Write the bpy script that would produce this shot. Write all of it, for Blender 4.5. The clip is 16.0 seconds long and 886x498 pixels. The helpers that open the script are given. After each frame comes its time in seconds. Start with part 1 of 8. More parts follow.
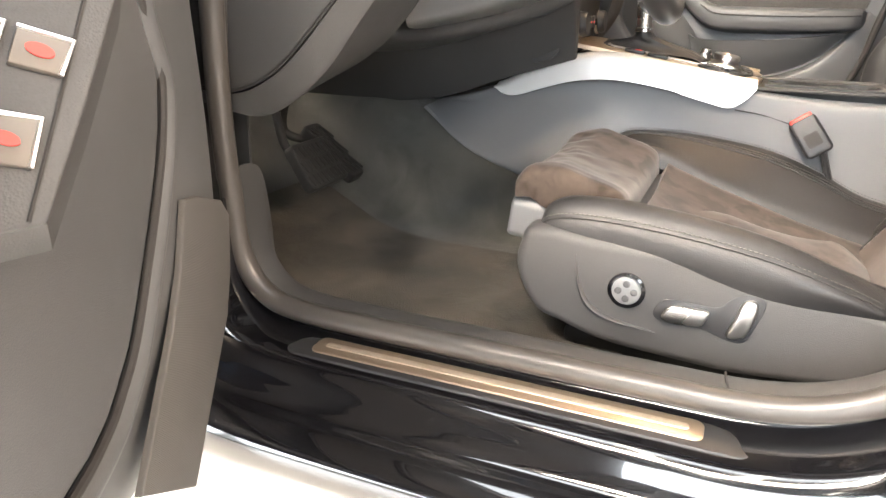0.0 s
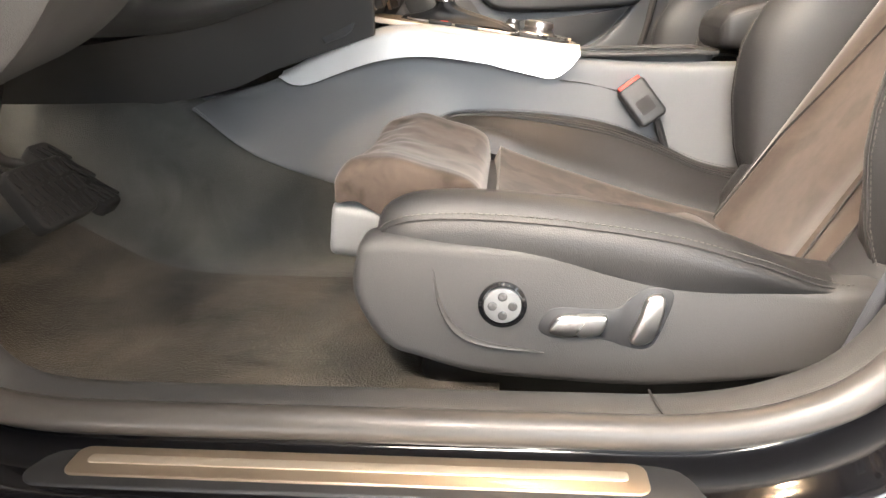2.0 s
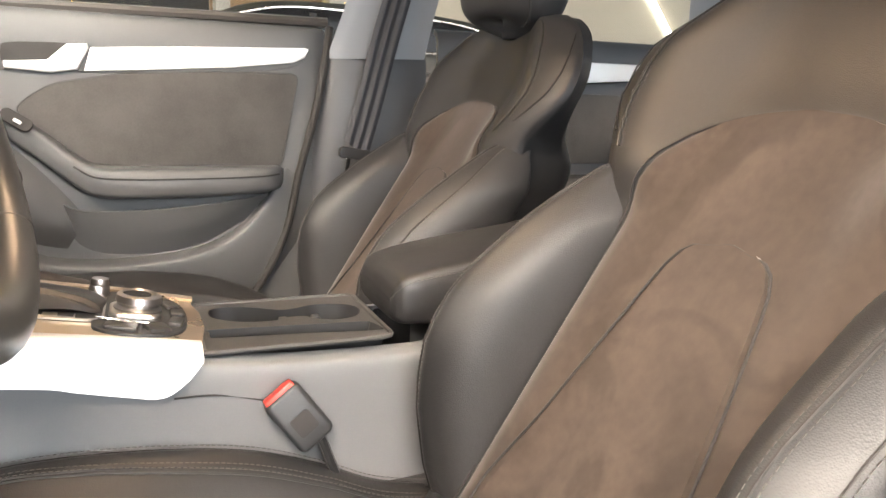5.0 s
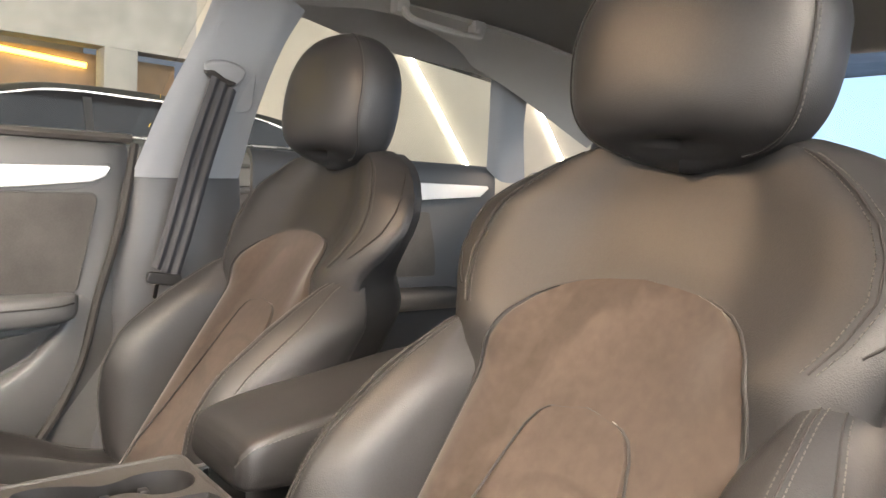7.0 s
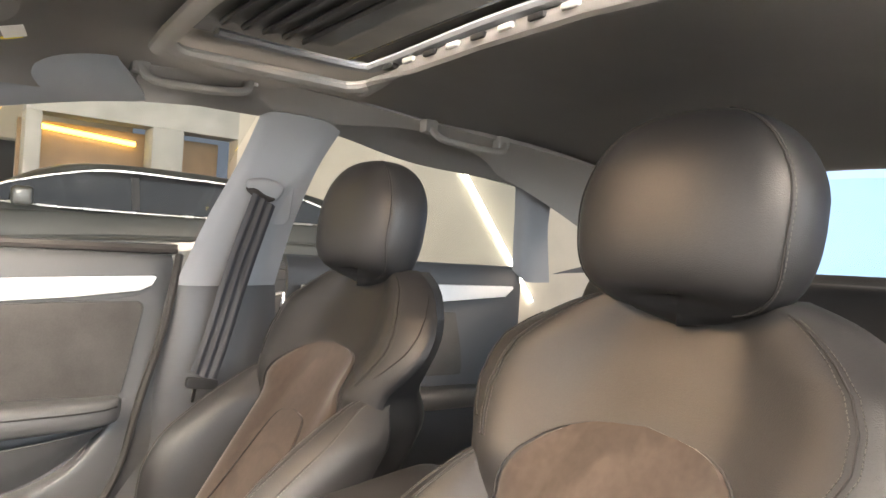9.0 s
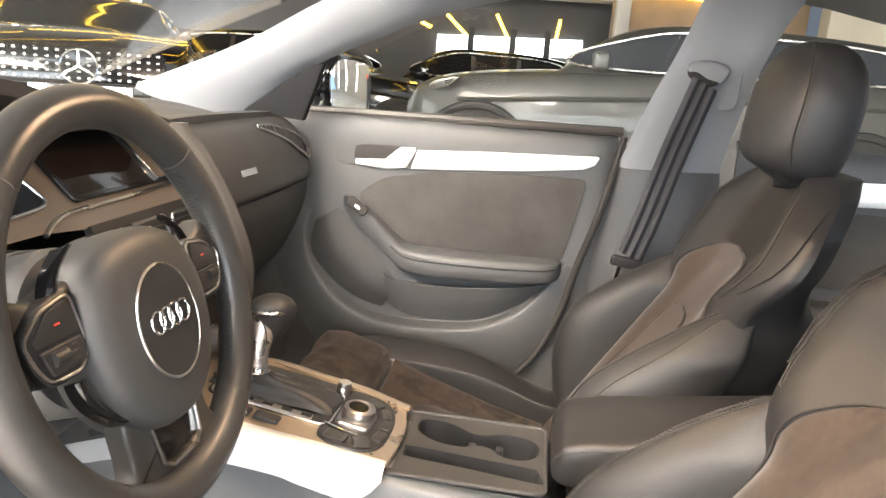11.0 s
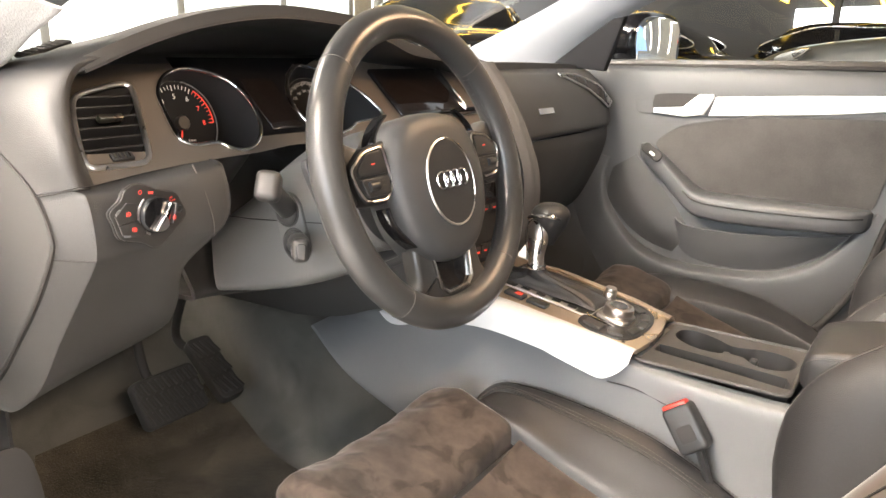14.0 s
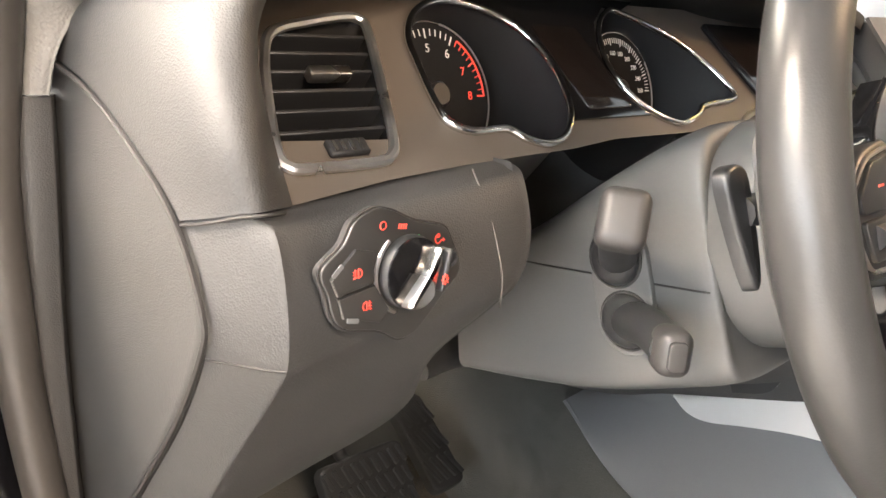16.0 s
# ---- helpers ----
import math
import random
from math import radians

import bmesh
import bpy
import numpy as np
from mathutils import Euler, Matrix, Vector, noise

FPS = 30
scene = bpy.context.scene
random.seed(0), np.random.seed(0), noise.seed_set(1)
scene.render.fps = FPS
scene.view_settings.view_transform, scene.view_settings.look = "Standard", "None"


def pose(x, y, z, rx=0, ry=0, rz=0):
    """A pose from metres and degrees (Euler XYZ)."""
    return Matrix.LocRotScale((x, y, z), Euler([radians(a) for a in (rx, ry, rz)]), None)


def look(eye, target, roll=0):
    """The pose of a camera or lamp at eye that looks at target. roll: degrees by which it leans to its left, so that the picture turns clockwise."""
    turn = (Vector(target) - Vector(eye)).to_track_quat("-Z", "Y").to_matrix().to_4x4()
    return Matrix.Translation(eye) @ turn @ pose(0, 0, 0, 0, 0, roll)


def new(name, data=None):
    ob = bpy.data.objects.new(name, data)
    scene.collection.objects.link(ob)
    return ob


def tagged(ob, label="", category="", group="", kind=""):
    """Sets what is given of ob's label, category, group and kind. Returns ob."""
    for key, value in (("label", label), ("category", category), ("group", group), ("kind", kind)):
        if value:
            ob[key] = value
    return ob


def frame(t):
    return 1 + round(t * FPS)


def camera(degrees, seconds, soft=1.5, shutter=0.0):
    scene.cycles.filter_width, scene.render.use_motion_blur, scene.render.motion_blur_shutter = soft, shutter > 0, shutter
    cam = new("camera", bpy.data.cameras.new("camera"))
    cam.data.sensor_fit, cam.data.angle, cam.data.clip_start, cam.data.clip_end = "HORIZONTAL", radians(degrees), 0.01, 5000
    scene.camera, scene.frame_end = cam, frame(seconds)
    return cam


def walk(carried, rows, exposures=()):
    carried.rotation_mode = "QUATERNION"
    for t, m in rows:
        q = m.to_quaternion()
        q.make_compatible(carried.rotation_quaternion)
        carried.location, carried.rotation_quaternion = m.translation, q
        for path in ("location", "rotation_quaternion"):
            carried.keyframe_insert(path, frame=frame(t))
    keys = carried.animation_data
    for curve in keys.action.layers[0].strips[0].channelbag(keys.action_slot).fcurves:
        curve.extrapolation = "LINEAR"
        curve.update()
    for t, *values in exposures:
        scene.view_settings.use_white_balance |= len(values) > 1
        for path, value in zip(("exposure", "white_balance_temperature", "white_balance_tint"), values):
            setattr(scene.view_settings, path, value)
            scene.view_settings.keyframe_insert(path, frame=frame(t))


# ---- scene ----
cam = camera(63.1, 16.0)

PATH = [
    (0, (0.154, -1.347, 0.797), (-0.574, 0.389, 0.12), 1.1),
    (0.5, (0.11, -1.28, 0.774), (-0.426, 0.53, 0.114), 0.1),
    (1, (0.066, -1.192, 0.733), (-0.285, 0.666, 0.082), -0.6),
    (1.5, (0.047, -1.159, 0.716), (-0.197, 0.717, 0.068), -1.0),
    (2, (0.057, -1.149, 0.726), (-0.121, 0.738, 0.089), -1.3),
    (2.5, (0.087, -1.131, 0.769), (-0.027, 0.766, 0.146), -1.6),
    (3, (0.116, -1.052, 0.798), (0.07, 0.85, 0.182), -2.0),
    (3.5, (0.123, -0.976, 0.821), (0.204, 0.931, 0.224), -1.6),
    (4, (0.106, -0.894, 0.855), (0.407, 1.004, 0.301), -0.2),
    (4.5, (0.1, -0.813, 0.886), (0.643, 1.052, 0.41), 1.2),
    (5, (0.113, -0.765, 0.906), (0.87, 1.042, 0.507), 2.0),
    (5.2, (0.118, -0.746, 0.907), (0.963, 1.032, 0.556), 2.5),
    (7.3, (0.042, -0.715, 0.99), (1.327, 0.812, 0.875), 2.9),
    (7.5, (0.032, -0.718, 0.995), (1.323, 0.808, 0.909), 2.9),
    (8, (0.025, -0.729, 1.017), (1.304, 0.808, 1.005), 2.4),
    (8.2, (0.023, -0.737, 1.028), (1.291, 0.81, 1.049), 2.2),
    (10.3, (0.154, -0.817, 1.12), (0.613, 1.123, 0.966), 6.0),
    (10.5, (0.212, -0.821, 1.131), (0.443, 1.148, 0.864), 6.0),
    (11, (0.314, -0.853, 1.141), (0.059, 1.076, 0.677), 4.5),
    (11.5, (0.381, -0.911, 1.104), (-0.179, 0.936, 0.58), 3.0),
    (12, (0.428, -0.916, 1.055), (-0.335, 0.851, 0.511), 3.0),
    (12.5, (0.459, -0.919, 1.032), (-0.422, 0.791, 0.486), 2.7),
    (13, (0.465, -0.943, 1.026), (-0.504, 0.721, 0.488), 1.9),
    (13.5, (0.473, -0.973, 1.05), (-0.556, 0.658, 0.522), 1.3),
    (14, (0.461, -0.981, 1.063), (-0.626, 0.614, 0.538), 1.2),
    (14.5, (0.393, -0.976, 1.076), (-0.767, 0.563, 0.544), 1.5),
    (15, (0.267, -0.903, 1.055), (-1.015, 0.536, 0.519), 1.5),
    (15.5, (0.156, -0.812, 1.026), (-1.222, 0.538, 0.497), 1.3),
    (16, (0.097, -0.777, 1.006), (-1.338, 0.51, 0.472), 1.5),
]
walk(cam, [(t, look(eye, target, roll)) for t, eye, target, roll in PATH], exposures=[(0.0, 1.54), (1.0, 1.60), (2.5, 1.54), (4.0, 1.52), (5.0, 1.40), (7.5, 1.58), (8.2, 1.58), (10.4, 1.42), (11.0, 1.48), (11.6, 1.62), (12.5, 1.73), (13.5, 1.65), (14.5, 1.52), (15.5, 1.64), (16.0, 1.68)])

# ---- world, lights ----
world = bpy.data.worlds.new("showroom_air")
world.use_nodes = True
scene.world = world
bg = world.node_tree.nodes["Background"]
bg.inputs[0].default_value = (0.55, 0.62, 0.75, 1)
bg.inputs[1].default_value = 0.12


def area_lamp(name, loc, target, size_x, size_y, power, colour):
    data = bpy.data.lights.new(name, "AREA")
    data.shape, data.size, data.size_y = "RECTANGLE", size_x, size_y
    data.energy, data.color = power, colour
    ob = new(name, data)
    ob.matrix_world = look(loc, target)
    return tagged(ob, kind="structure")


# glazed shop front behind the camera, windows ahead of the car, lamp rows overhead
area_lamp("window_light_side", (0.2, -7.2, 1.7), (0.3, 0.0, 0.9), 9.0, 2.8, 600, (0.86, 0.93, 1.0))
area_lamp("window_light_front", (-7.9, -0.6, 1.9), (0, 0.0, 1.0), 5.5, 2.4, 320, (1.0, 0.96, 0.92))
area_lamp("ceiling_light_warm", (-2.5, -1.3, 3.34), (0.4, -0.1, 0.8), 2.4, 1.0, 200, (1.0, 0.86, 0.73))
area_lamp("ceiling_light_side", (-0.9, -2.8, 3.34), (0.4, -0.3, 0.6), 3.0, 0.9, 470, (1.0, 0.85, 0.71))
area_lamp("ceiling_light_far", (1.0, 3.4, 3.3), (1.0, 3.4, 0), 7.0, 1.0, 10, (0.92, 0.96, 1.0))
area_lamp("ceiling_light_rear", (5.5, 0.5, 3.3), (1.0, 0.0, 1.0), 2.0, 3.0, 12, (0.9, 0.95, 1.0))
area_lamp("ceiling_light_near", (0.2, -1.9, 3.36), (0.2, -1.9, 0.0), 4.5, 0.7, 40, (0.9, 0.95, 1.0))
# warm fill added to brighten the open driver door, no lamp known there
area_lamp("door_fill_light", (4.2, -1.8, 3.3), (-0.2, -1.2, 0.7), 2.0, 0.9, 280, (1.0, 0.80, 0.62))
# the lit reading lamps of the roof console
for lamp_y in (-0.06, 0.10):
    area_lamp("reading_light", (0.205, lamp_y, 1.355), (0.30, lamp_y * 0.8, 0.4), 0.07, 0.05, 1.0, (1.0, 0.66, 0.38))


# ---- materials ----
def node_mat(name, colour, rough=0.5, metal=0.0, vary=0.15, vscale=8.0, fine=220.0, bump=0.1, kind="noise",
             sheen=0.0, coat=0.0, rvary=0.08, tint=None, spec=0.5, dist=0.0006, blotch=0.0, bscale=12.0):
    m = bpy.data.materials.new(name)
    m.use_nodes = True
    nt = m.node_tree
    b = nt.nodes["Principled BSDF"]
    tc = nt.nodes.new("ShaderNodeTexCoord")
    big = nt.nodes.new("ShaderNodeTexNoise")
    big.inputs["Scale"].default_value, big.inputs["Detail"].default_value = vscale, 4.0
    small = nt.nodes.new("ShaderNodeTexNoise")
    small.inputs["Scale"].default_value, small.inputs["Detail"].default_value = fine, 3.0
    for n in (big, small):
        nt.links.new(tc.outputs["Object"], n.inputs["Vector"])
    mixf = nt.nodes.new("ShaderNodeMath")
    mixf.operation = "MULTIPLY_ADD"
    nt.links.new(small.outputs["Fac"], mixf.inputs[0])
    mixf.inputs[1].default_value = 0.35
    nt.links.new(big.outputs["Fac"], mixf.inputs[2])
    ramp = nt.nodes.new("ShaderNodeValToRGB")
    lo = [c * (1 - vary) for c in colour]
    hi = [min(1, c * (1 + vary)) for c in (tint or colour)]
    ramp.color_ramp.elements[0].position, ramp.color_ramp.elements[1].position = 0.45, 0.9
    ramp.color_ramp.elements[0].color = (*lo, 1)
    ramp.color_ramp.elements[1].color = (*hi, 1)
    nt.links.new(mixf.outputs[0], ramp.inputs["Fac"])
    if blotch:
        # brushed nap or scuffs: soft-edged patches
        bn = nt.nodes.new("ShaderNodeTexNoise")
        bn.inputs["Scale"].default_value, bn.inputs["Detail"].default_value, bn.inputs["Distortion"].default_value = bscale, 3.5, 0.7
        nt.links.new(tc.outputs["Object"], bn.inputs["Vector"])
        br = nt.nodes.new("ShaderNodeMapRange")
        br.inputs["From Min"].default_value, br.inputs["From Max"].default_value = 0.50, 0.60
        br.inputs["To Min"].default_value, br.inputs["To Max"].default_value = 1.0, 1.0 - blotch
        nt.links.new(bn.outputs["Fac"], br.inputs["Value"])
        mu = nt.nodes.new("ShaderNodeMix")
        mu.data_type, mu.blend_type = "RGBA", "MULTIPLY"
        mu.inputs[0].default_value = 1.0
        nt.links.new(ramp.outputs["Color"], mu.inputs[6])
        nt.links.new(br.outputs["Result"], mu.inputs[7])
        nt.links.new(mu.outputs[2], b.inputs["Base Color"])
    else:
        nt.links.new(ramp.outputs["Color"], b.inputs["Base Color"])
    rr = nt.nodes.new("ShaderNodeMapRange")
    rr.inputs["To Min"].default_value, rr.inputs["To Max"].default_value = max(0.02, rough - rvary), min(1, rough + rvary)
    rr.inputs["From Min"].default_value, rr.inputs["From Max"].default_value = 0.3, 0.7
    nt.links.new(big.outputs["Fac"], rr.inputs["Value"])
    nt.links.new(rr.outputs["Result"], b.inputs["Roughness"])
    b.inputs["Metallic"].default_value = metal
    b.inputs["Specular IOR Level"].default_value = spec
    if sheen:
        b.inputs["Sheen Weight"].default_value, b.inputs["Sheen Roughness"].default_value = sheen, 0.4
    if coat:
        b.inputs["Coat Weight"].default_value, b.inputs["Coat Roughness"].default_value = coat, 0.03
    if bump:
        bp = nt.nodes.new("ShaderNodeBump")
        bp.inputs["Strength"].default_value, bp.inputs["Distance"].default_value = bump, dist
        if kind == "leather":
            v = nt.nodes.new("ShaderNodeTexVoronoi")
            v.inputs["Scale"].default_value = fine * 2
            nt.links.new(tc.outputs["Object"], v.inputs["Vector"])
            nt.links.new(v.outputs["Distance"], bp.inputs["Height"])
        elif kind == "weave":
            w = nt.nodes.new("ShaderNodeTexWave")
            w.inputs["Scale"].default_value = fine
            w.bands_direction = "DIAGONAL"
            nt.links.new(tc.outputs["Object"], w.inputs["Vector"])
            nt.links.new(w.outputs["Fac"], bp.inputs["Height"])
        else:
            nt.links.new(small.outputs["Fac"], bp.inputs["Height"])
        nt.links.new(bp.outputs["Normal"], b.inputs["Normal"])
    return m


def glow_mat(name, colour, strength):
    m = bpy.data.materials.new(name)
    m.use_nodes = True
    b = m.node_tree.nodes["Principled BSDF"]
    b.inputs["Base Color"].default_value = (*colour, 1)
    b.inputs["Emission Color"].default_value = (*colour, 1)
    b.inputs["Emission Strength"].default_value = strength
    return m


def glass_mat(name, colour=(1, 1, 1), rough=0.0, alpha=0.12):
    m = bpy.data.materials.new(name)
    m.use_nodes = True
    nt = m.node_tree
    out = nt.nodes["Material Output"]
    nt.nodes.remove(nt.nodes["Principled BSDF"])
    tr = nt.nodes.new("ShaderNodeBsdfTransparent")
    tr.inputs[0].default_value = (*colour, 1)
    gl = nt.nodes.new("ShaderNodeBsdfGlossy")
    gl.inputs["Roughness"].default_value = rough
    lw = nt.nodes.new("ShaderNodeLayerWeight")
    lw.inputs["Blend"].default_value = 0.5
    pw = nt.nodes.new("ShaderNodeMath")
    pw.operation, pw.inputs[1].default_value = "POWER", 4.0
    nt.links.new(lw.outputs["Facing"], pw.inputs[0])
    fr = nt.nodes.new("ShaderNodeMath")
    fr.operation, fr.inputs[1].default_value, fr.inputs[2].default_value = "MULTIPLY_ADD", 0.6, 0.03
    nt.links.new(pw.outputs[0], fr.inputs[0])
    mx = nt.nodes.new("ShaderNodeMixShader")
    nt.links.new(fr.outputs[0], mx.inputs[0])
    nt.links.new(tr.outputs[0], mx.inputs[1])
    nt.links.new(gl.outputs[0], mx.inputs[2])
    nt.links.new(mx.outputs[0], out.inputs[0])
    return m


LEATHER = node_mat("leather_black", (0.021, 0.0205, 0.021), 0.47, vary=0.25, vscale=7, fine=400, bump=0.32, kind="leather", dist=0.0005, rvary=0.09, spec=0.44)
SUEDE = node_mat("suede_brown_black", (0.056, 0.043, 0.035), 0.95, vary=0.25, vscale=9, fine=90, bump=0.15, blotch=0.28, bscale=9.0, sheen=0.35, spec=0.1)
SUEDE_WORN = node_mat("suede_worn", (0.058, 0.045, 0.037), 0.95, vary=0.35, vscale=22, fine=70, bump=0.2, blotch=0.42, bscale=19.0, sheen=0.22, spec=0.1)
DOOR_SUEDE = node_mat("suede_grey", (0.066, 0.063, 0.060), 0.95, vary=0.2, vscale=14, fine=300, bump=0.3, sheen=0.3, spec=0.1)
STITCH = node_mat("thread_grey", (0.085, 0.079, 0.072), 0.8, vary=0.2, fine=900, bump=0.2)
SEAM = node_mat("seam_dark", (0.022, 0.020, 0.019), 0.8, bump=0)
PLASTIC = node_mat("plastic_grained_black", (0.043, 0.042, 0.0415), 0.58, vary=0.14, vscale=7, fine=460, bump=0.27, kind="leather", dist=0.0006)
PLASTIC_SOFT = node_mat("plastic_soft_grey", (0.142, 0.145, 0.149), 0.52, vary=0.08, vscale=5, fine=600, bump=0.2, kind="leather", dist=0.0003)
PLASTIC_DARK = node_mat("plastic_dark", (0.022, 0.022, 0.023), 0.45, vary=0.2, vscale=9, fine=500, bump=0.12)
DOOR_PLASTIC = node_mat("door_plastic", (0.076, 0.077, 0.079), 0.5, vary=0.10, vscale=6, fine=520, bump=0.3, kind="leather", dist=0.0004)
FASCIA = node_mat("fascia_satin", (0.105, 0.088, 0.073), 0.36, vary=0.06, vscale=6, fine=600, bump=0.05)
SWITCH_BLACK = node_mat("switch_satin_black", (0.030, 0.029, 0.028), 0.32, vary=0.1, vscale=9, fine=700, bump=0.05)
HUB = node_mat("hub_soft_plastic", (0.042, 0.043, 0.045), 0.5, vary=0.08, vscale=6, fine=620, bump=0.15, kind="leather", dist=0.0003)
RIM_LEATHER = node_mat("wheel_leather", (0.04, 0.039, 0.038), 0.36, vary=0.12, vscale=9, fine=420, bump=0.12, kind="leather", dist=0.0003, rvary=0.07)
COLUMN_GREY = node_mat("column_plastic_grey", (0.095, 0.094, 0.092), 0.48, vary=0.08, vscale=6, fine=600, bump=0.15, kind="leather", dist=0.0003)
STALK_GREY = node_mat("stalk_satin_grey", (0.034, 0.032, 0.031), 0.45, vary=0.06, bump=0.05)
GLOSS_BLACK = node_mat("gloss_black", (0.008, 0.008, 0.009), 0.08, vary=0.1, bump=0, coat=0.5, rvary=0.03)
PAINT_BLACK = node_mat("car_paint_black", (0.004, 0.004, 0.005), 0.12, vary=0.2, vscale=3, bump=0, coat=1.0, rvary=0.04)
SILVER = node_mat("brushed_aluminium", (0.86, 0.86, 0.87), 0.34, metal=1.0, vary=0.05, vscale=30, fine=900, bump=0.12, kind="weave", dist=0.0002)
SILVER_PAINT = node_mat("aluminium_inlay", (0.80, 0.80, 0.80), 0.36, metal=0.4, vary=0.02, vscale=30, fine=1100, bump=0.06, kind="weave", dist=0.0002, rvary=0.0)
CHROME = node_mat("chrome", (0.88, 0.87, 0.86), 0.12, metal=1.0, vary=0.03, bump=0, rvary=0.05)
SATIN_CHROME = node_mat("satin_chrome", (0.62, 0.6, 0.58), 0.28, metal=1.0, vary=0.05, bump=0)
CARPET = node_mat("carpet_charcoal", (0.084, 0.083, 0.075), 0.97, blotch=0.16, bscale=9.0, vary=0.22, vscale=9, fine=700, bump=0.9, sheen=0.25, spec=0.1, dist=0.0015)
CARPET_DUSTY = node_mat("carpet_dusty_mat", (0.027, 0.0235, 0.0185), 0.97, blotch=0.35, bscale=6.0, vary=0.5, vscale=7, fine=420, bump=1.0, sheen=0.15, spec=0.1, dist=0.0025, tint=(0.066, 0.056, 0.042))
TREAD = node_mat("tread_satin_warm", (0.74, 0.63, 0.50), 0.40, metal=0.8, vary=0.05, vscale=20, fine=900, bump=0.05)
PILLAR_LOW = node_mat("pillar_cover_dark", (0.055, 0.057, 0.062), 0.5, vary=0.1, vscale=6, fine=520, bump=0.2, kind="leather", dist=0.0004)
# satin metal with its warm reflection put into the base colour
WARM_REFLECTION = node_mat("satin_metal_warm_reflection", (0.50, 0.40, 0.30), 0.34, metal=0.85, vary=0.05, vscale=20, fine=900, bump=0.05)
RUBBER = node_mat("rubber_seal", (0.052, 0.047, 0.043), 0.42, vary=0.12, vscale=10, fine=300, bump=0.05)
HEADLINER = node_mat("headliner_cloth", (0.29, 0.28, 0.27), 0.95, vary=0.06, vscale=5, fine=800, bump=0.4, spec=0.1)
CLOTH = node_mat("pillar_cloth", (0.22, 0.214, 0.206), 0.95, vary=0.06, vscale=6, fine=260, bump=0.5, kind="leather", dist=0.0008, spec=0.1)
PILLAR = node_mat("pillar_trim_light", (0.23, 0.24, 0.26), 0.8, vary=0.05, vscale=6, fine=700, bump=0.3, spec=0.2)
WEB = node_mat("belt_webbing", (0.030, 0.032, 0.038), 0.7, vary=0.12, vscale=20, fine=900, bump=0.3, kind="weave", dist=0.0003)
GRILLE_CLOTH = node_mat("grille_ribbed", (0.066, 0.062, 0.058), 0.7, vary=0.05, vscale=6, fine=420, bump=0.3, kind="weave", dist=0.0006)
RED = node_mat("red_plastic", (0.55, 0.035, 0.02), 0.4, vary=0.1, bump=0.1)
RED_LIT = glow_mat("red_backlight", (0.9, 0.07, 0.045), 0.14)
DIAL_BLACK = node_mat("dial_matte_black", (0.012, 0.012, 0.013), 0.8, vary=0.1, bump=0, spec=0.1)
GREEN_LIT = glow_mat("green_backlight", (0.15, 0.6, 0.25), 0.25)
KEY_RED = node_mat("faded_red_print", (0.50, 0.05, 0.04), 0.6, bump=0)
WHITE_MARK = node_mat("white_print", (0.75, 0.75, 0.75), 0.5, vary=0.05, bump=0)
SCREEN = node_mat("screen_glass", (0.012, 0.009, 0.008), 0.1, vary=0.1, bump=0, coat=0.6, rvary=0.03)
DUST = node_mat("black_glass_knob", (0.05, 0.05, 0.05), 0.15, vary=0.1, bump=0)
CLEAR_KNOB = node_mat("knob_ring", (0.56, 0.53, 0.51), 0.30, metal=1.0, vary=0.1, bump=0)
PANE = glass_mat("window_glass", (0.93, 0.95, 0.95))
MIRROR = node_mat("mirror_glass", (0.85, 0.86, 0.88), 0.02, metal=1.0, vary=0.01, bump=0, rvary=0.01)
FLOOR_MAT = node_mat("showroom_floor", (0.72, 0.71, 0.69), 0.18, vary=0.06, vscale=2, fine=120, bump=0.02)
WALL_CREAM = node_mat("wall_cream_plaster", (0.42, 0.375, 0.30), 0.8, vary=0.08, vscale=2, fine=150, bump=0.2)
WALL_GREY = node_mat("wall_concrete", (0.30, 0.29, 0.265), 0.85, vary=0.18, vscale=4, fine=90, bump=0.3)
WALL_BROWN = node_mat("wall_brown_panel", (0.20, 0.13, 0.07), 0.6, vary=0.2, vscale=5, fine=90, bump=0.2)
CEIL_DARK = node_mat("ceiling_dark", (0.03, 0.028, 0.027), 0.6, vary=0.2, vscale=2, bump=0.1)
SUV_PAINT = node_mat("suv_grey_paint", (0.040, 0.041, 0.038), 0.42, metal=0.2, vary=0.06, vscale=2, bump=0, coat=0.25)
TYRE = node_mat("tyre_rubber", (0.013, 0.013, 0.013), 0.75, vary=0.2, fine=200, bump=0.4)
LED_WHITE = glow_mat("led_white", (1.0, 0.93, 0.80), 9.0)
LED_AMBER = glow_mat("led_amber", (1.0, 0.60, 0.06), 5.0)
DAY_WHITE = glow_mat("daylight_pane", (0.95, 0.98, 1.0), 3.2)
DAY_SOFT = glow_mat("daylight_pane_soft", (0.95, 0.97, 0.95), 1.1)
DAY_BLUE = glow_mat("blue_glazing", (0.34, 0.53, 0.88), 0.40)
TAIL_RED = glow_mat("tail_lamp_red", (0.8, 0.03, 0.02), 0.5)


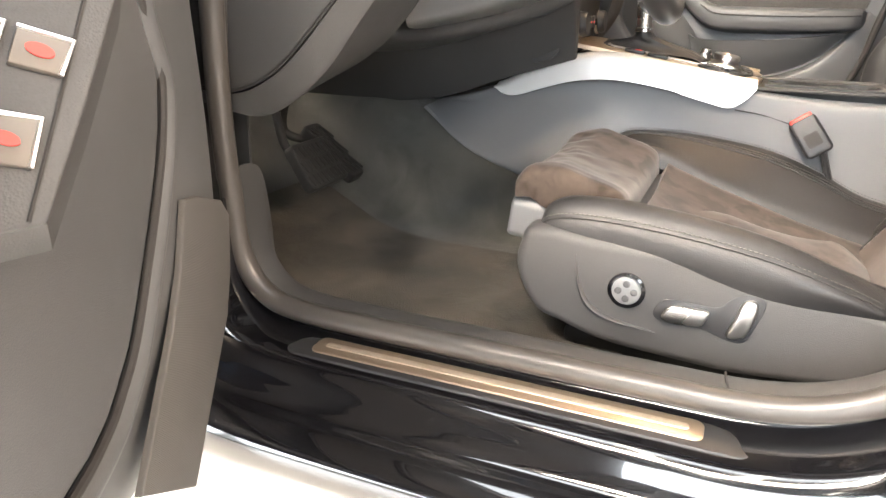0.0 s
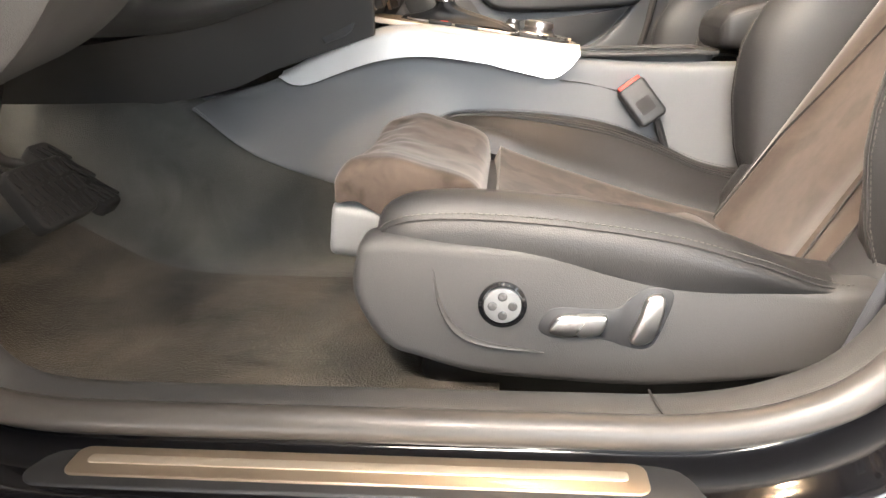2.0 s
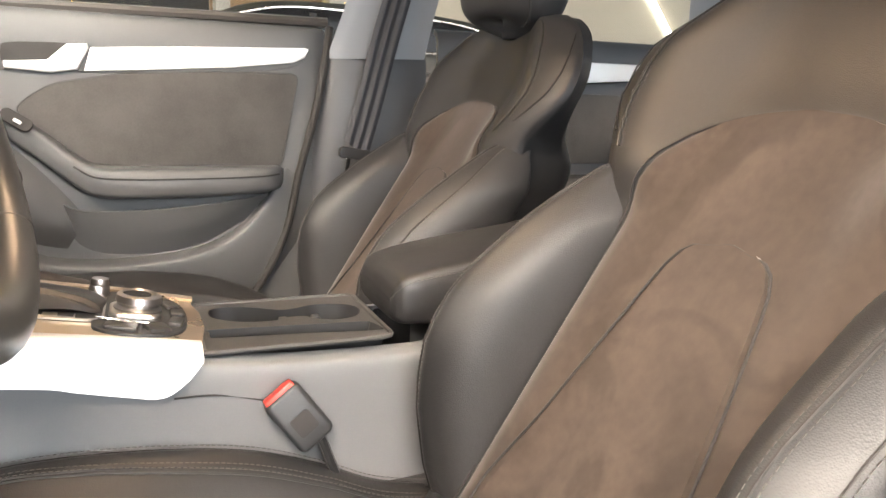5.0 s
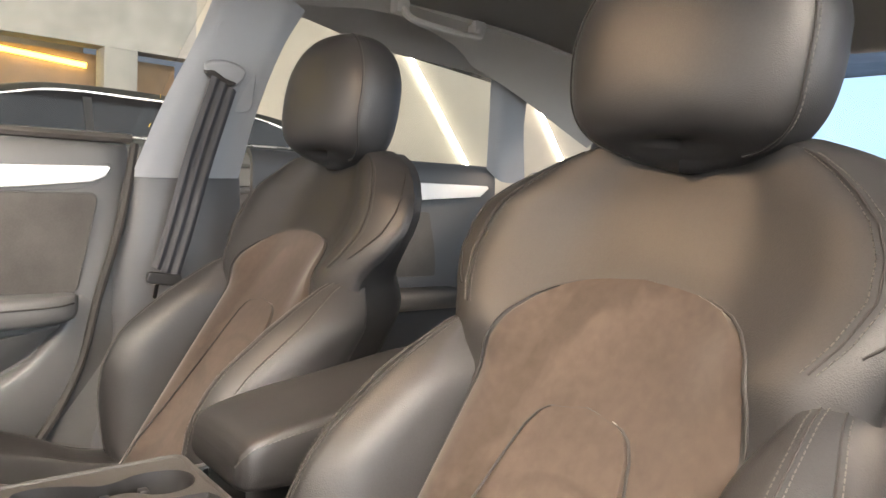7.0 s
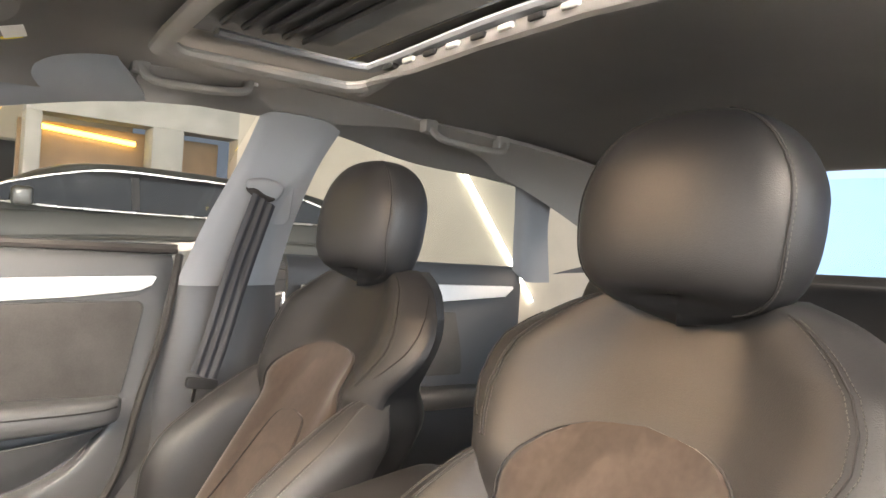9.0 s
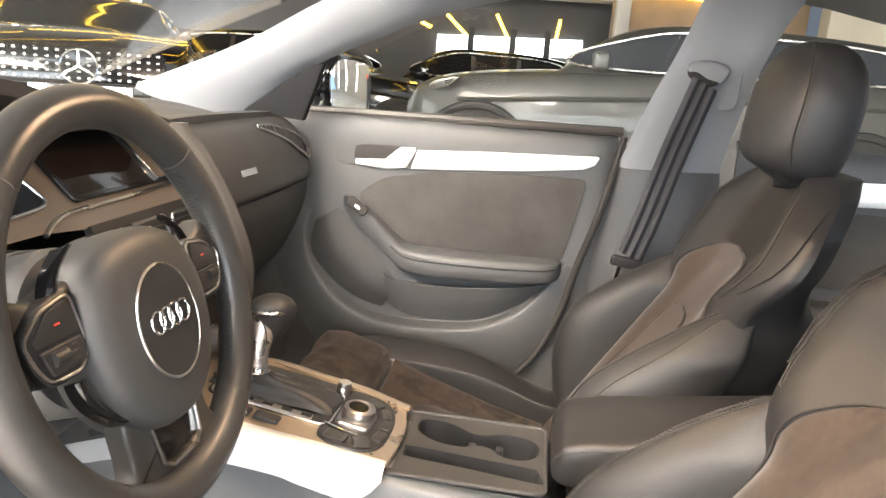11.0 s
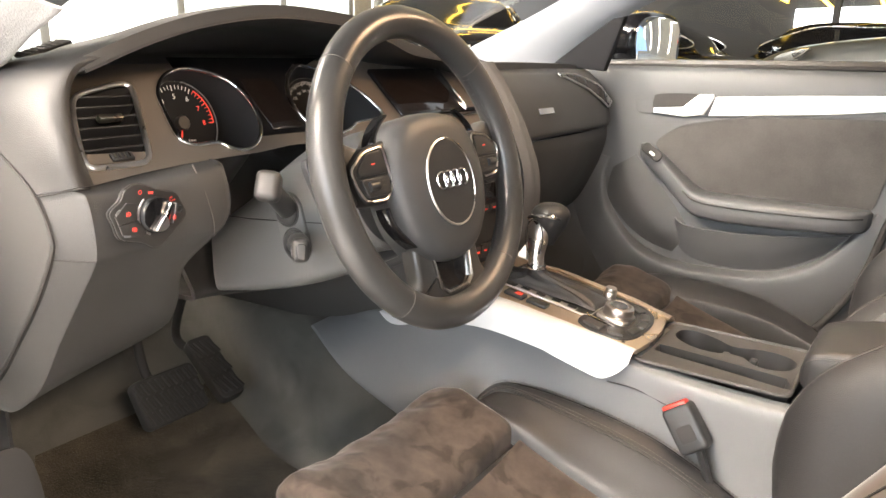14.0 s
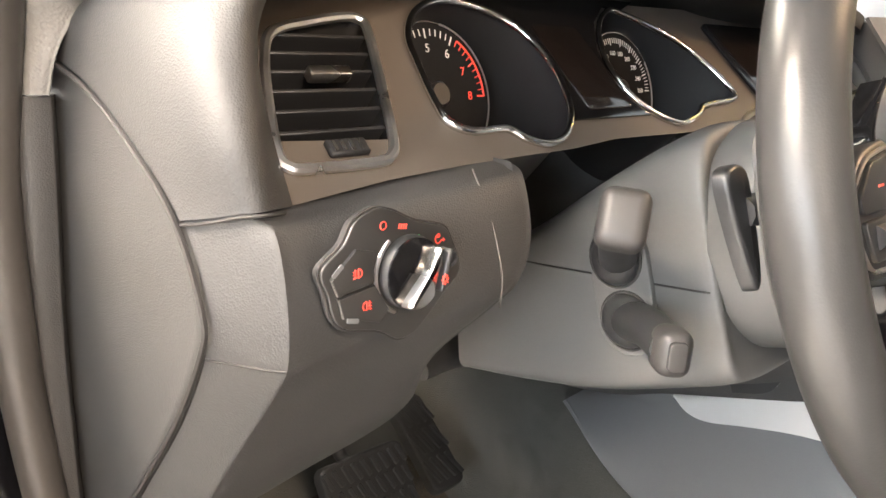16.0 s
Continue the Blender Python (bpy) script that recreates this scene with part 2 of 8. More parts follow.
# ---- mesh helpers ----
def catmull(pts, n, closed=False):
    """n points along a smooth curve through pts."""
    p = np.array(pts, float)
    m = len(p)
    if m == 2 and not closed:
        s = np.linspace(0, 1, n)[:, None]
        return p[0] * (1 - s) + p[1] * s
    last = m if closed else m - 1
    out = []
    for s in np.linspace(0, last, n, endpoint=not closed):
        i = min(int(s), last - 1)
        f = s - i
        if closed:
            a, b, c, d = p[(i - 1) % m], p[i % m], p[(i + 1) % m], p[(i + 2) % m]
        else:
            b, c = p[i], p[i + 1]
            a = p[i - 1] if i > 0 else 2 * b - c
            d = p[i + 2] if i + 2 < m else 2 * c - b
        out.append(0.5 * (2 * b + (c - a) * f + (2 * a - 5 * b + 4 * c - d) * f * f + (3 * b - a - 3 * c + d) * f ** 3))
    return np.array(out)


def sheet(ctrl, nu, nv, closed_u=False):
    """A smooth grid through rows of control points."""
    rows = np.array([catmull(r, nu, closed_u) for r in ctrl])
    return np.stack([catmull(rows[:, i], nv) for i in range(rows.shape[1])], axis=1)


def grid_bm(P, closed_u=False, caps=False):
    bm = bmesh.new()
    nv, nu = P.shape[0], P.shape[1]
    vs = [[bm.verts.new(P[j, i]) for i in range(nu)] for j in range(nv)]
    for j in range(nv - 1):
        for i in range(nu if closed_u else nu - 1):
            k = (i + 1) % nu
            bm.faces.new((vs[j][i], vs[j][k], vs[j + 1][k], vs[j + 1][i]))
    if caps:
        bm.faces.new(vs[0][::-1])
        bm.faces.new(vs[-1])
        bmesh.ops.recalc_face_normals(bm, faces=bm.faces)
    return bm


CABIN = np.array((0.25, -0.3, 0.95))


def shell(P, thick, closed_u=False, toward=CABIN):
    """A grid with thickness, which grows away from the cabin."""
    du, dv = np.gradient(P, axis=1), np.gradient(P, axis=0)
    N = np.cross(du, dv)
    N /= np.linalg.norm(N, axis=2)[..., None] + 1e-12
    if ((toward - P) * N).sum() < 0:
        N = -N
    Q = P - N * abs(thick)
    bm = bmesh.new()
    nv, nu = P.shape[0], P.shape[1]
    A = [[bm.verts.new(p) for p in row] for row in P]
    B = [[bm.verts.new(p) for p in row] for row in Q]
    for j in range(nv - 1):
        for i in range(nu - 1):
            bm.faces.new((A[j][i], A[j][i + 1], A[j + 1][i + 1], A[j + 1][i]))
            bm.faces.new((B[j][i], B[j + 1][i], B[j + 1][i + 1], B[j][i + 1]))
    for j in range(nv - 1):
        for i in (0, nu - 1):
            bm.faces.new((A[j][i], A[j + 1][i], B[j + 1][i], B[j][i]))
    for i in range(nu - 1):
        for j in (0, nv - 1):
            bm.faces.new((A[j][i], B[j][i], B[j][i + 1], A[j][i + 1]))
    bmesh.ops.recalc_face_normals(bm, faces=bm.faces)
    return bm


def tube(path, r, n=8, closed=False, squash=1.0, taper=None):
    p = np.array(path, float)
    m = len(p)
    t = np.gradient(p, axis=0) if not closed else np.roll(p, -1, 0) - np.roll(p, 1, 0)
    t /= np.linalg.norm(t, axis=1)[:, None] + 1e-12
    up = np.array([0.0, 0, 1]) if abs(t[0][2]) < 0.9 else np.array([1.0, 0, 0])
    a = np.cross(t[0], up)
    a /= np.linalg.norm(a)
    rows = []
    for k in range(m):
        a = a - t[k] * (a @ t[k])
        a /= np.linalg.norm(a) + 1e-12
        b = np.cross(t[k], a)
        rr = r * (taper[k] if taper is not None else 1)
        ang = np.linspace(0, 2 * math.pi, n, endpoint=False)
        rows.append([p[k] + rr * (math.cos(g) * a + squash * math.sin(g) * b) for g in ang])
    P = np.array(rows)
    if closed:
        P = np.concatenate([P, P[:1]])
        bm = grid_bm(P, True)
        bmesh.ops.remove_doubles(bm, verts=bm.verts, dist=1e-6)
        bmesh.ops.recalc_face_normals(bm, faces=bm.faces)
        return bm
    return grid_bm(P, True, caps=True)


def slab(outline, depth, m=None, bevel=0.0, seg=3):
    """A plate: an outline in local x, y raised along local z by depth, with rounded rims."""
    bm = bmesh.new()
    f = bm.faces.new([bm.verts.new((x, y, 0)) for x, y in outline])
    r = bmesh.ops.extrude_face_region(bm, geom=[f])
    bmesh.ops.translate(bm, verts=[v for v in r["geom"] if isinstance(v, bmesh.types.BMVert)], vec=(0, 0, depth))
    bmesh.ops.recalc_face_normals(bm, faces=bm.faces)
    if bevel:
        rim = [e for e in bm.edges if abs(e.verts[0].co.z - e.verts[1].co.z) < 1e-9 and e.verts[0].co.z * depth > 0]
        bmesh.ops.bevel(bm, geom=rim, offset=bevel, segments=seg, profile=0.5, affect="EDGES")
    if m is not None:
        bm.transform(m)
        if m.determinant() < 0:
            bmesh.ops.reverse_faces(bm, faces=bm.faces)
    return bm


def block(x0, x1, y0, y1, z0, z1, bevel=0.003, seg=2, m=None):
    bm = bmesh.new()
    bmesh.ops.create_cube(bm, size=1)
    for v in bm.verts:
        v.co = Vector((x0 + (v.co.x + 0.5) * (x1 - x0), y0 + (v.co.y + 0.5) * (y1 - y0), z0 + (v.co.z + 0.5) * (z1 - z0)))
    if bevel:
        bmesh.ops.bevel(bm, geom=list(bm.edges), offset=bevel, segments=seg, profile=0.5, affect="EDGES")
    if m is not None:
        bm.transform(m)
    return bm


def lathe(profile, n=32, m=None):
    """A turned shape: (radius, height) pairs round local z."""
    ang = np.linspace(0, 2 * math.pi, n, endpoint=False)
    P = np.array([[(r * math.cos(a), r * math.sin(a), h) for a in ang] for r, h in profile])
    bm = grid_bm(P, True, caps=True)
    if m is not None:
        bm.transform(m)
    return bm


def rounded(w, h, r, n=6, cx=0.0, cy=0.0):
    """Outline of a rounded rectangle."""
    out = []
    for sx, sy, a0 in ((1, 1, 0), (-1, 1, 90), (-1, -1, 180), (1, -1, 270)):
        for k in range(n + 1):
            a = radians(a0 + 90 * k / n)
            out.append((cx + sx * (w / 2 - r) + r * math.cos(a), cy + sy * (h / 2 - r) + r * math.sin(a)))
    return out


def smooth_outline(pts, n):
    return [tuple(p) for p in catmull(pts, n, closed=True)]


def round_corners(pts, r, n=5):
    """Polygon with each corner replaced by a short curve."""
    out = []
    for i, p in enumerate(pts):
        a, b = Vector(pts[i - 1]), Vector(pts[(i + 1) % len(pts)])
        p = Vector(p)
        u, v = a - p, b - p
        q0, q1 = p + u.normalized() * min(r, u.length * 0.45), p + v.normalized() * min(r, v.length * 0.45)
        out += [tuple(q0.lerp(p, f).lerp(p.lerp(q1, f), f)) for f in np.linspace(0, 1, n)]
    return out


def frame_of(origin, xaxis, yaxis):
    """Matrix whose local x, y lie along the given directions; local z is their cross product."""
    x = Vector(xaxis).normalized()
    z = x.cross(Vector(yaxis)).normalized()
    y = z.cross(x)
    m = Matrix((x, y, z)).transposed().to_4x4()
    m.translation = origin
    return m


def holed(outer, holes, m, flip=False):
    """A flat plate with openings; outlines in local x, y."""
    bm = bmesh.new()
    for loop in (outer, *holes):
        vs = [bm.verts.new((x, y, 0)) for x, y in loop]
        for a, b in zip(vs, vs[1:] + vs[:1]):
            bm.edges.new((a, b))
    bmesh.ops.triangle_fill(bm, use_beauty=True, edges=list(bm.edges))
    bm.transform(m)
    return bm


def well(outline, depth, m, floor=True, shrink=1.0):
    """Walls and floor of a recess that goes down local z."""
    c = np.mean(np.array(outline), axis=0)
    P = np.array([[(c[0] + (x - c[0]) * k, c[1] + (y - c[1]) * k, -depth * f) for x, y in outline] for f, k in ((0, 1), (0.5, 1 - (1 - shrink) * 0.4), (0.9, shrink), (1.0, shrink * 0.97))])
    bm = grid_bm(P, True)
    if floor:
        bm.verts.ensure_lookup_table()
        n = len(outline)
        bm.faces.new([bm.verts[3 * n + i] for i in range(n)])
    bm.transform(m)
    return bm


def merged(*bms):
    out = bmesh.new()
    for b in bms:
        me = bpy.data.meshes.new("tmp")
        b.to_mesh(me)
        out.from_mesh(me)
        bpy.data.meshes.remove(me)
        b.free()
    return out


def finish(name, bm, material, base=Vector((0, 0, 0)), sharp=38):
    me = bpy.data.meshes.new(name)
    bm.transform(Matrix.Translation(-Vector(base)))
    bm.to_mesh(me)
    bm.free()
    me.materials.append(material)
    me.polygons.foreach_set("use_smooth", [True] * len(me.polygons))
    me.set_sharp_from_angle(angle=radians(sharp))
    return new(name, me)


BASES = {}


def thing(name, base, label, category, group="", kind=""):
    """A thing of several parts: an Empty at its base."""
    e = new(name)
    e.empty_display_size = 0.05
    e.location = base
    BASES[e.name] = Vector(base)
    return tagged(e, label, category, group, kind)


def part(name, bm, material, parent, label="", sharp=38):
    base = BASES[parent.name]
    ob = finish(name, bm, material, base, sharp)
    ob.parent = parent
    BASES[ob.name] = base
    if parent.type == "MESH":
        ob.parent = parent
    if label:
        tagged(ob, label)
    return ob


def single(name, bm, material, label, category="", kind="", group="", sharp=38):
    """A thing or piece of the setting that is one mesh."""
    c = sum((v.co for v in bm.verts), Vector()) / len(bm.verts)
    c.z = min(v.co.z for v in bm.verts)
    ob = finish(name, bm, material, c, sharp)
    ob.location = c
    BASES[ob.name] = c
    return tagged(ob, label, category, group, kind)


def stitches(path, step=0.0055, length=0.0036, r=0.0006, lift=(0, 0, 0)):
    """A row of thread stitches along a path."""
    p = np.array(path, float) + np.array(lift)
    d = np.concatenate([[0], np.cumsum(np.linalg.norm(np.diff(p, axis=0), axis=1))])
    out = bmesh.new()
    for s in np.arange(0, d[-1] - length, step):
        a = np.array([np.interp(s, d, p[:, k]) for k in range(3)])
        b = np.array([np.interp(s + length, d, p[:, k]) for k in range(3)])
        t = b - a
        t /= np.linalg.norm(t) + 1e-12
        u = np.cross(t, (0.3, 0.5, 0.8))
        u /= np.linalg.norm(u)
        w = np.cross(t, u)
        ring = [(u, w)]
        va = [out.verts.new(a + r * (math.cos(g) * u + math.sin(g) * w)) for g in (0, 2.1, 4.2)]
        vb = [out.verts.new(b + r * (math.cos(g) * u + math.sin(g) * w)) for g in (0, 2.1, 4.2)]
        for k in range(3):
            out.faces.new((va[k], va[(k + 1) % 3], vb[(k + 1) % 3], vb[k]))
    return out


def sm(a, b, x):
    t = min(1.0, max(0.0, (x - a) / (b - a)))
    return t * t * (3 - 2 * t)


# ---- front seats ----
Z_HW = (0.40, 0.60, 0.78, 0.84, 0.865, 0.89, 0.92, 0.95, 0.975, 0.995, 1.012, 1.026, 1.036, 1.044)
V_HW = (0.225, 0.228, 0.222, 0.217, 0.226, 0.248, 0.264, 0.261, 0.247, 0.222, 0.194, 0.166, 0.138, 0.11)
CREST_Z = (0.43, 0.478, 0.51, 0.536, 0.57, 0.60, 0.635, 0.67, 0.70, 0.722, 0.74, 0.756, 0.789, 0.815, 0.841, 0.858, 0.868)
CREST_X = (0.405, 0.390, 0.377, 0.369, 0.364, 0.360, 0.361, 0.366, 0.379, 0.393, 0.409, 0.428, 0.470, 0.508, 0.550, 0.588, 0.622)


def back_edge(z):
    """How far back the suede rim lies at height z."""
    return 0.545 + 0.62 * (min(z, 0.93) - 0.783) + 0.45 * max(0.0, z - 0.93) + 0.010 * max(0.0, (z - 1.015) / 0.03) ** 2


BACK_SECTIONS = {}


def back_section(z):
    """Half of a level cut through the backrest front: lateral offset and depth, from the middle to the outer edge."""
    key = round(z, 4)
    if key not in BACK_SECTIONS:
        hw, xe = np.interp(z, Z_HW, V_HW), back_edge(z)
        f = 0.030 * sm(0.79, 0.865, z) * (1 - 0.5 * sm(0.97, 1.03, z))
        xc, xw = xe + 0.010 - 0.004 * sm(0.80, 0.9, z), xe - f
        pts = [(-0.3 * hw, xc), (0.0, xc + 0.001), (0.30 * hw, xc - 0.001), (0.50 * hw, xe - 0.4 * f), (0.66 * hw, xw + 0.002), (0.78 * hw, xw), (0.90 * hw, xw + 0.010), (0.98 * hw, xw + 0.024), (hw, xw + 0.036)]
        BACK_SECTIONS[key] = catmull(pts, 81)[10:]
    return BACK_SECTIONS[key]


def back_point(l, z, lift=0.0):
    """Front surface of the backrest at lateral offset l and height z."""
    c = back_section(z)
    x = np.interp(abs(l), np.maximum.accumulate(c[:, 0]), c[:, 1])
    return (x - lift, l, z + lift * 0.5)


Z_S = (0.40, 0.50, 0.553, 0.70, 0.79, 0.836, 0.864, 0.882, 0.895, 0.9035, 0.9085)
V_S = (0.150, 0.148, 0.148, 0.148, 0.146, 0.141, 0.130, 0.113, 0.091, 0.058, 0.0)
Z_I = (0.40, 0.56, 0.62, 0.68, 0.745, 0.77, 0.785, 0.792, 0.795)
V_I = (0.130, 0.115, 0.096, 0.082, 0.066, 0.058, 0.048, 0.032, 0.0)


def back_patch(zs, vs, z0, z1, lift, nu=25, nv=40, off=0.0):
    """A panel of the backrest between -w(z) and w(z), its rim tucked in."""
    rows = []
    for z in z0 + (z1 - z0) * np.sin(np.linspace(0, math.pi / 2, nv)):
        w = np.interp(z, zs, vs)
        rows.append([back_point(off + w * u, z, lift * (1 - max(0, abs(u) - 0.93) / 0.07 * 1.6)) for u in np.linspace(-1, 1, nu)])
    return np.array(rows)


def bolster_ring(z):
    """Level cut through the padded side bolster of the backrest: inner root, crest, outer face, rear."""
    xe, xk = back_edge(z), np.interp(z, CREST_Z, CREST_X)
    t = sm(0.785, 0.868, z)
    root = 0.147 + 0.032 * t
    rx = xe + 0.014 - 0.02 * t
    lc = 0.198 - 0.010 * t
    d = max(rx - xk, 0.004)
    o = 1 - 0.62 * t
    rear = max(xk + 0.13, xe + 0.06) * (1 - t) + (xk + 0.05) * t
    return [(root, rx + 0.01), (root + 0.003, rx - 0.42 * d), (root + 0.30 * (lc - root), xk + 0.24 * d), (root + 0.68 * (lc - root), xk + 0.045 * d), (lc, xk),
            (lc + 0.029 * o, xk + 0.021 * o), (lc + 0.044 * o, xk + 0.055 * o), (lc + 0.047 * o, xk + 0.10 * o), (lc + 0.036 * o, rear - 0.01), (lc - 0.006, rear)]


def cushion_z(x, l):
    """Height of the seating surface."""
    c = np.interp(x, (-0.11, -0.07, 0.02, 0.05, 0.12, 0.25, 0.36, 0.46), (0.568, 0.583, 0.556, 0.531, 0.505, 0.462, 0.434, 0.42))
    return c + 0.014 * (abs(l) / 0.15) ** 2


def bolster_sections(s):
    """Rounded leather side wing of the cushion, one ring per station; the inner wing (s = 1) is the wider one."""
    xs = (-0.064, -0.060, -0.047, -0.02, 0.04, 0.12, 0.20, 0.27, 0.34, 0.455)
    top = (0.524, 0.545, 0.559, 0.568, 0.570, 0.564, 0.550, 0.524, 0.492, 0.470)
    full = (0.25, 0.6, 0.85, 1.0, 1.0, 1.0, 1.0, 0.95, 0.85, 0.7)
    mid = (-0.01, -0.008, -0.005, -0.004, 0.0, 0.008, 0.014, 0.012, 0.002, -0.01)
    c0, w0, rise = (0.216, 0.056, 0.012) if s > 0 else (0.188, 0.046, 0.0)
    rows = []
    for x, zt, f, dm in zip(xs, top, full, mid):
        c, w = c0 + dm * (0.4 if s > 0 else 1.0), w0 * (0.55 + 0.45 * f)
        zt += rise
        h = zt - 0.475
        ring = [(c - w * 1.1, 0.41), (c - w, 0.475 + 0.50 * h), (c - 0.72 * w, zt - 0.22 * h), (c + 0.05 * w, zt - 0.02 * h), (c + 0.5 * w, zt - 0.03 * h),
                (c + 0.86 * w, zt - 0.22 * h), (c + 0.95 * w, zt - 0.50 * h), (c + (0.92 if s > 0 else 0.45) * w, 0.46)]
        if s > 0:
            cz = min(cushion_z(x, 0.15), zt - 0.02)
            k = zt - cz
            ring = [(0.146, cz - 0.02), (0.156, cz + 0.006), (0.178, cz + 0.42 * k), (0.205, cz + 0.80 * k), (0.226, zt - 0.002), (0.240, zt - 0.006), (0.250, zt - 0.035), (0.250, 0.44)]
        rows.append([(x, s * l, z) for l, z in ring])
    return rows


def seat(yc, sgn, label, xoff=0.0, switches=True, head_y=0.0, off=0.0, rise=0.0):
    th = thing("front_seat", (0.15 + xoff, yc, 0.30), label, "car seat", "front seats")
    M = Matrix.Translation((xoff, yc, 0)) @ Matrix.Diagonal((1, sgn, 1, 1))

    def add(name, bm, mat, lab="", parent=None, sharp=50):
        bm.transform(M)
        if sgn < 0:
            bmesh.ops.reverse_faces(bm, faces=bm.faces)
        return part(name, bm, mat, parent or th, lab, sharp)

    # backrest: leather body
    rows = []
    for z in np.concatenate([np.linspace(0.39, 0.96, 46), np.linspace(0.97, 1.044, 16)]):
        c = back_section(z)[::2]
        hw = c[-1][0]
        deep = 0.045 + 0.085 * sm(0.93, 0.82, z)
        front = [(x, l, z) for l, x in c[:0:-1] * (-1, 1)] + [(x, l, z) for l, x in c]
        rear = [(c[-1][1] + deep * max(0.0, 1 - abs(u) ** 5) ** 0.5 + 0.004, hw * u * (0.985 if abs(u) > 0.9 else 0.97), z - 0.003) for u in np.linspace(1, -1, 29)]
        rows.append(front + rear)
    back = add("backrest", grid_bm(np.array(rows), True, caps=True), LEATHER)
    add("suede_panel", grid_bm(back_patch(Z_S, V_S, 0.40, 0.9085, 0.004, off=off)), SUEDE, "brown-black suede backrest panel", back)
    add("suede_insert", grid_bm(back_patch(Z_I, V_I, 0.40, 0.795, 0.008, off=off)), SUEDE, "raised suede insert", back)
    # side bolsters with doubled stitching, shoulder wings with their seams
    zb = np.concatenate([np.linspace(0.43, 0.76, 26), np.linspace(0.77, 0.868, 16)])
    for s in (-1, 1):
        P = np.array([[(x, s * l, z) for l, x in catmull(bolster_ring(z), 40, closed=True)] for z in zb])
        bol = add("side_bolster", grid_bm(P, True, caps=True), LEATHER, "padded black leather side bolster", back, 70)
        for k in (4, 5):
            z0 = 0.845 if k == 4 else 0.835
            crest = [np.array((bolster_ring(z)[k][1] - 0.0006, s * (bolster_ring(z)[k][0] + 0.0003), z)) for z in np.linspace(0.50, z0 + 0.02, 80)]
            add("seam", tube(crest, 0.0010, 6), SEAM, "", bol)
            for w in (-1, 1) if k == 4 else (1,):
                line = [np.array((bolster_ring(z)[k][1] - 0.0010 + 0.0012 * (w * (1 if k == 4 else 3) > 0), s * (bolster_ring(z)[k][0] + 0.0046 * w), z)) for z in np.linspace(0.50, z0 + 0.012, 110)]
                tagged(add("stitching", stitches(line), STITCH, "", bol), kind="stuff")
        wing = [back_point(s * 0.78 * np.interp(z, Z_HW, V_HW), z, 0.0015) for z in np.linspace(0.868, 1.032, 50)]
        add("seam", tube(wing, 0.0010, 6), SEAM, "", back)
        for k in (0.757, 0.803):
            line = [back_point(s * k * np.interp(z, Z_HW, V_HW), z, 0.0012) for z in np.linspace(0.868, 1.030, 60)]
            tagged(add("stitching", stitches(line), STITCH, "", back), kind="stuff")
        rim = [back_point(s * (0.78 + 0.21 * k) * np.interp(0.866 + 0.14 * k * k, Z_HW, V_HW), 0.866 + 0.14 * k * k, 0.0012) for k in np.linspace(0.35, 1, 40)]
        add("seam", tube(rim, 0.0010, 6), SEAM, "", back)
    rim = [back_point(off + s * np.interp(z, Z_S, V_S), z, 0.001) for s, zz in ((-1, np.linspace(0.41, 0.9084, 60)), (1, np.linspace(0.9084, 0.41, 60))) for z in zz]
    add("seam", tube(rim, 0.0016, 6), SEAM, "", back)
    rim = [back_point(off + s * np.interp(z, Z_I, V_I), z, 0.0068) for s, zz in ((-1, np.linspace(0.41, 0.7949, 60)), (1, np.linspace(0.7949, 0.41, 60))) for z in zz]
    add("seam", tube(rim, 0.0014, 6), SEAM, "", back)

    # headrest: domed top, widest low down, its back reaching lower than its front
    def head_point(a, b):
        sp = lambda v, e: math.copysign(abs(v) ** e, v)
        sa = sp(math.sin(a), 0.8 if a > 0 else 0.6)
        ca = abs(math.cos(a)) ** (0.72 if a > 0 else 0.5)
        w = 0.133 * (1 - 0.16 * max(0, sa) ** 1.5) * (1 - 0.05 * max(0, -sa))
        cb = sp(math.cos(b), 0.8)
        x = ca * (0.056 if cb < 0 else 0.078) * cb
        z = 1.129 + (0.105 if sa > 0 else 0.086) * sa - 0.016 * max(0.0, -sa) * (1 + cb)
        return (0.674 + x + 0.012 * sa, head_y + w * ca * sp(math.sin(b), 0.72), z)

    rows = [[head_point(a, b) for b in np.linspace(0, 2 * math.pi, 48, endpoint=False)] for a in np.linspace(-math.pi / 2, math.pi / 2, 30)]
    head = add("headrest", grid_bm(np.array(rows), True, caps=True), LEATHER, "", None, 80)
    for s in (-1, 1):
        line, thread = [], []
        for a in np.linspace(-1.35, 1.30, 60):
            b = math.pi - 1.12 + 0.55 * max(0.0, -math.sin(a)) ** 2 * -1
            p, q = np.array(head_point(a, b)), np.array(head_point(a, b - 0.05))
            for arr, v in ((line, p), (thread, q)):
                v[1] = head_y + s * (v[1] - head_y + 0.0006)
                v[0] -= 0.0008
                arr.append(tuple(v))
        add("seam", tube(line, 0.0010, 6), SEAM, "", head)
        tagged(add("stitching", stitches(thread), STITCH, "", head), kind="stuff")
        add("post", tube([(0.712, s * 0.055, 1.0), (0.714, s * 0.055, 1.06)], 0.006, 10), CHROME, "chrome headrest post")

    # cushion: centre, thigh rest, wings
    M.translation.z += rise
    P = np.array([[(x, l, cushion_z(x, l) - 0.006 * (abs(l) > 0.146)) for l in np.linspace(-0.152, 0.152, 31)] for x in np.linspace(0.047, 0.46, 34)])
    cush = add("seat_cushion", shell(P, -0.06), SUEDE_WORN)
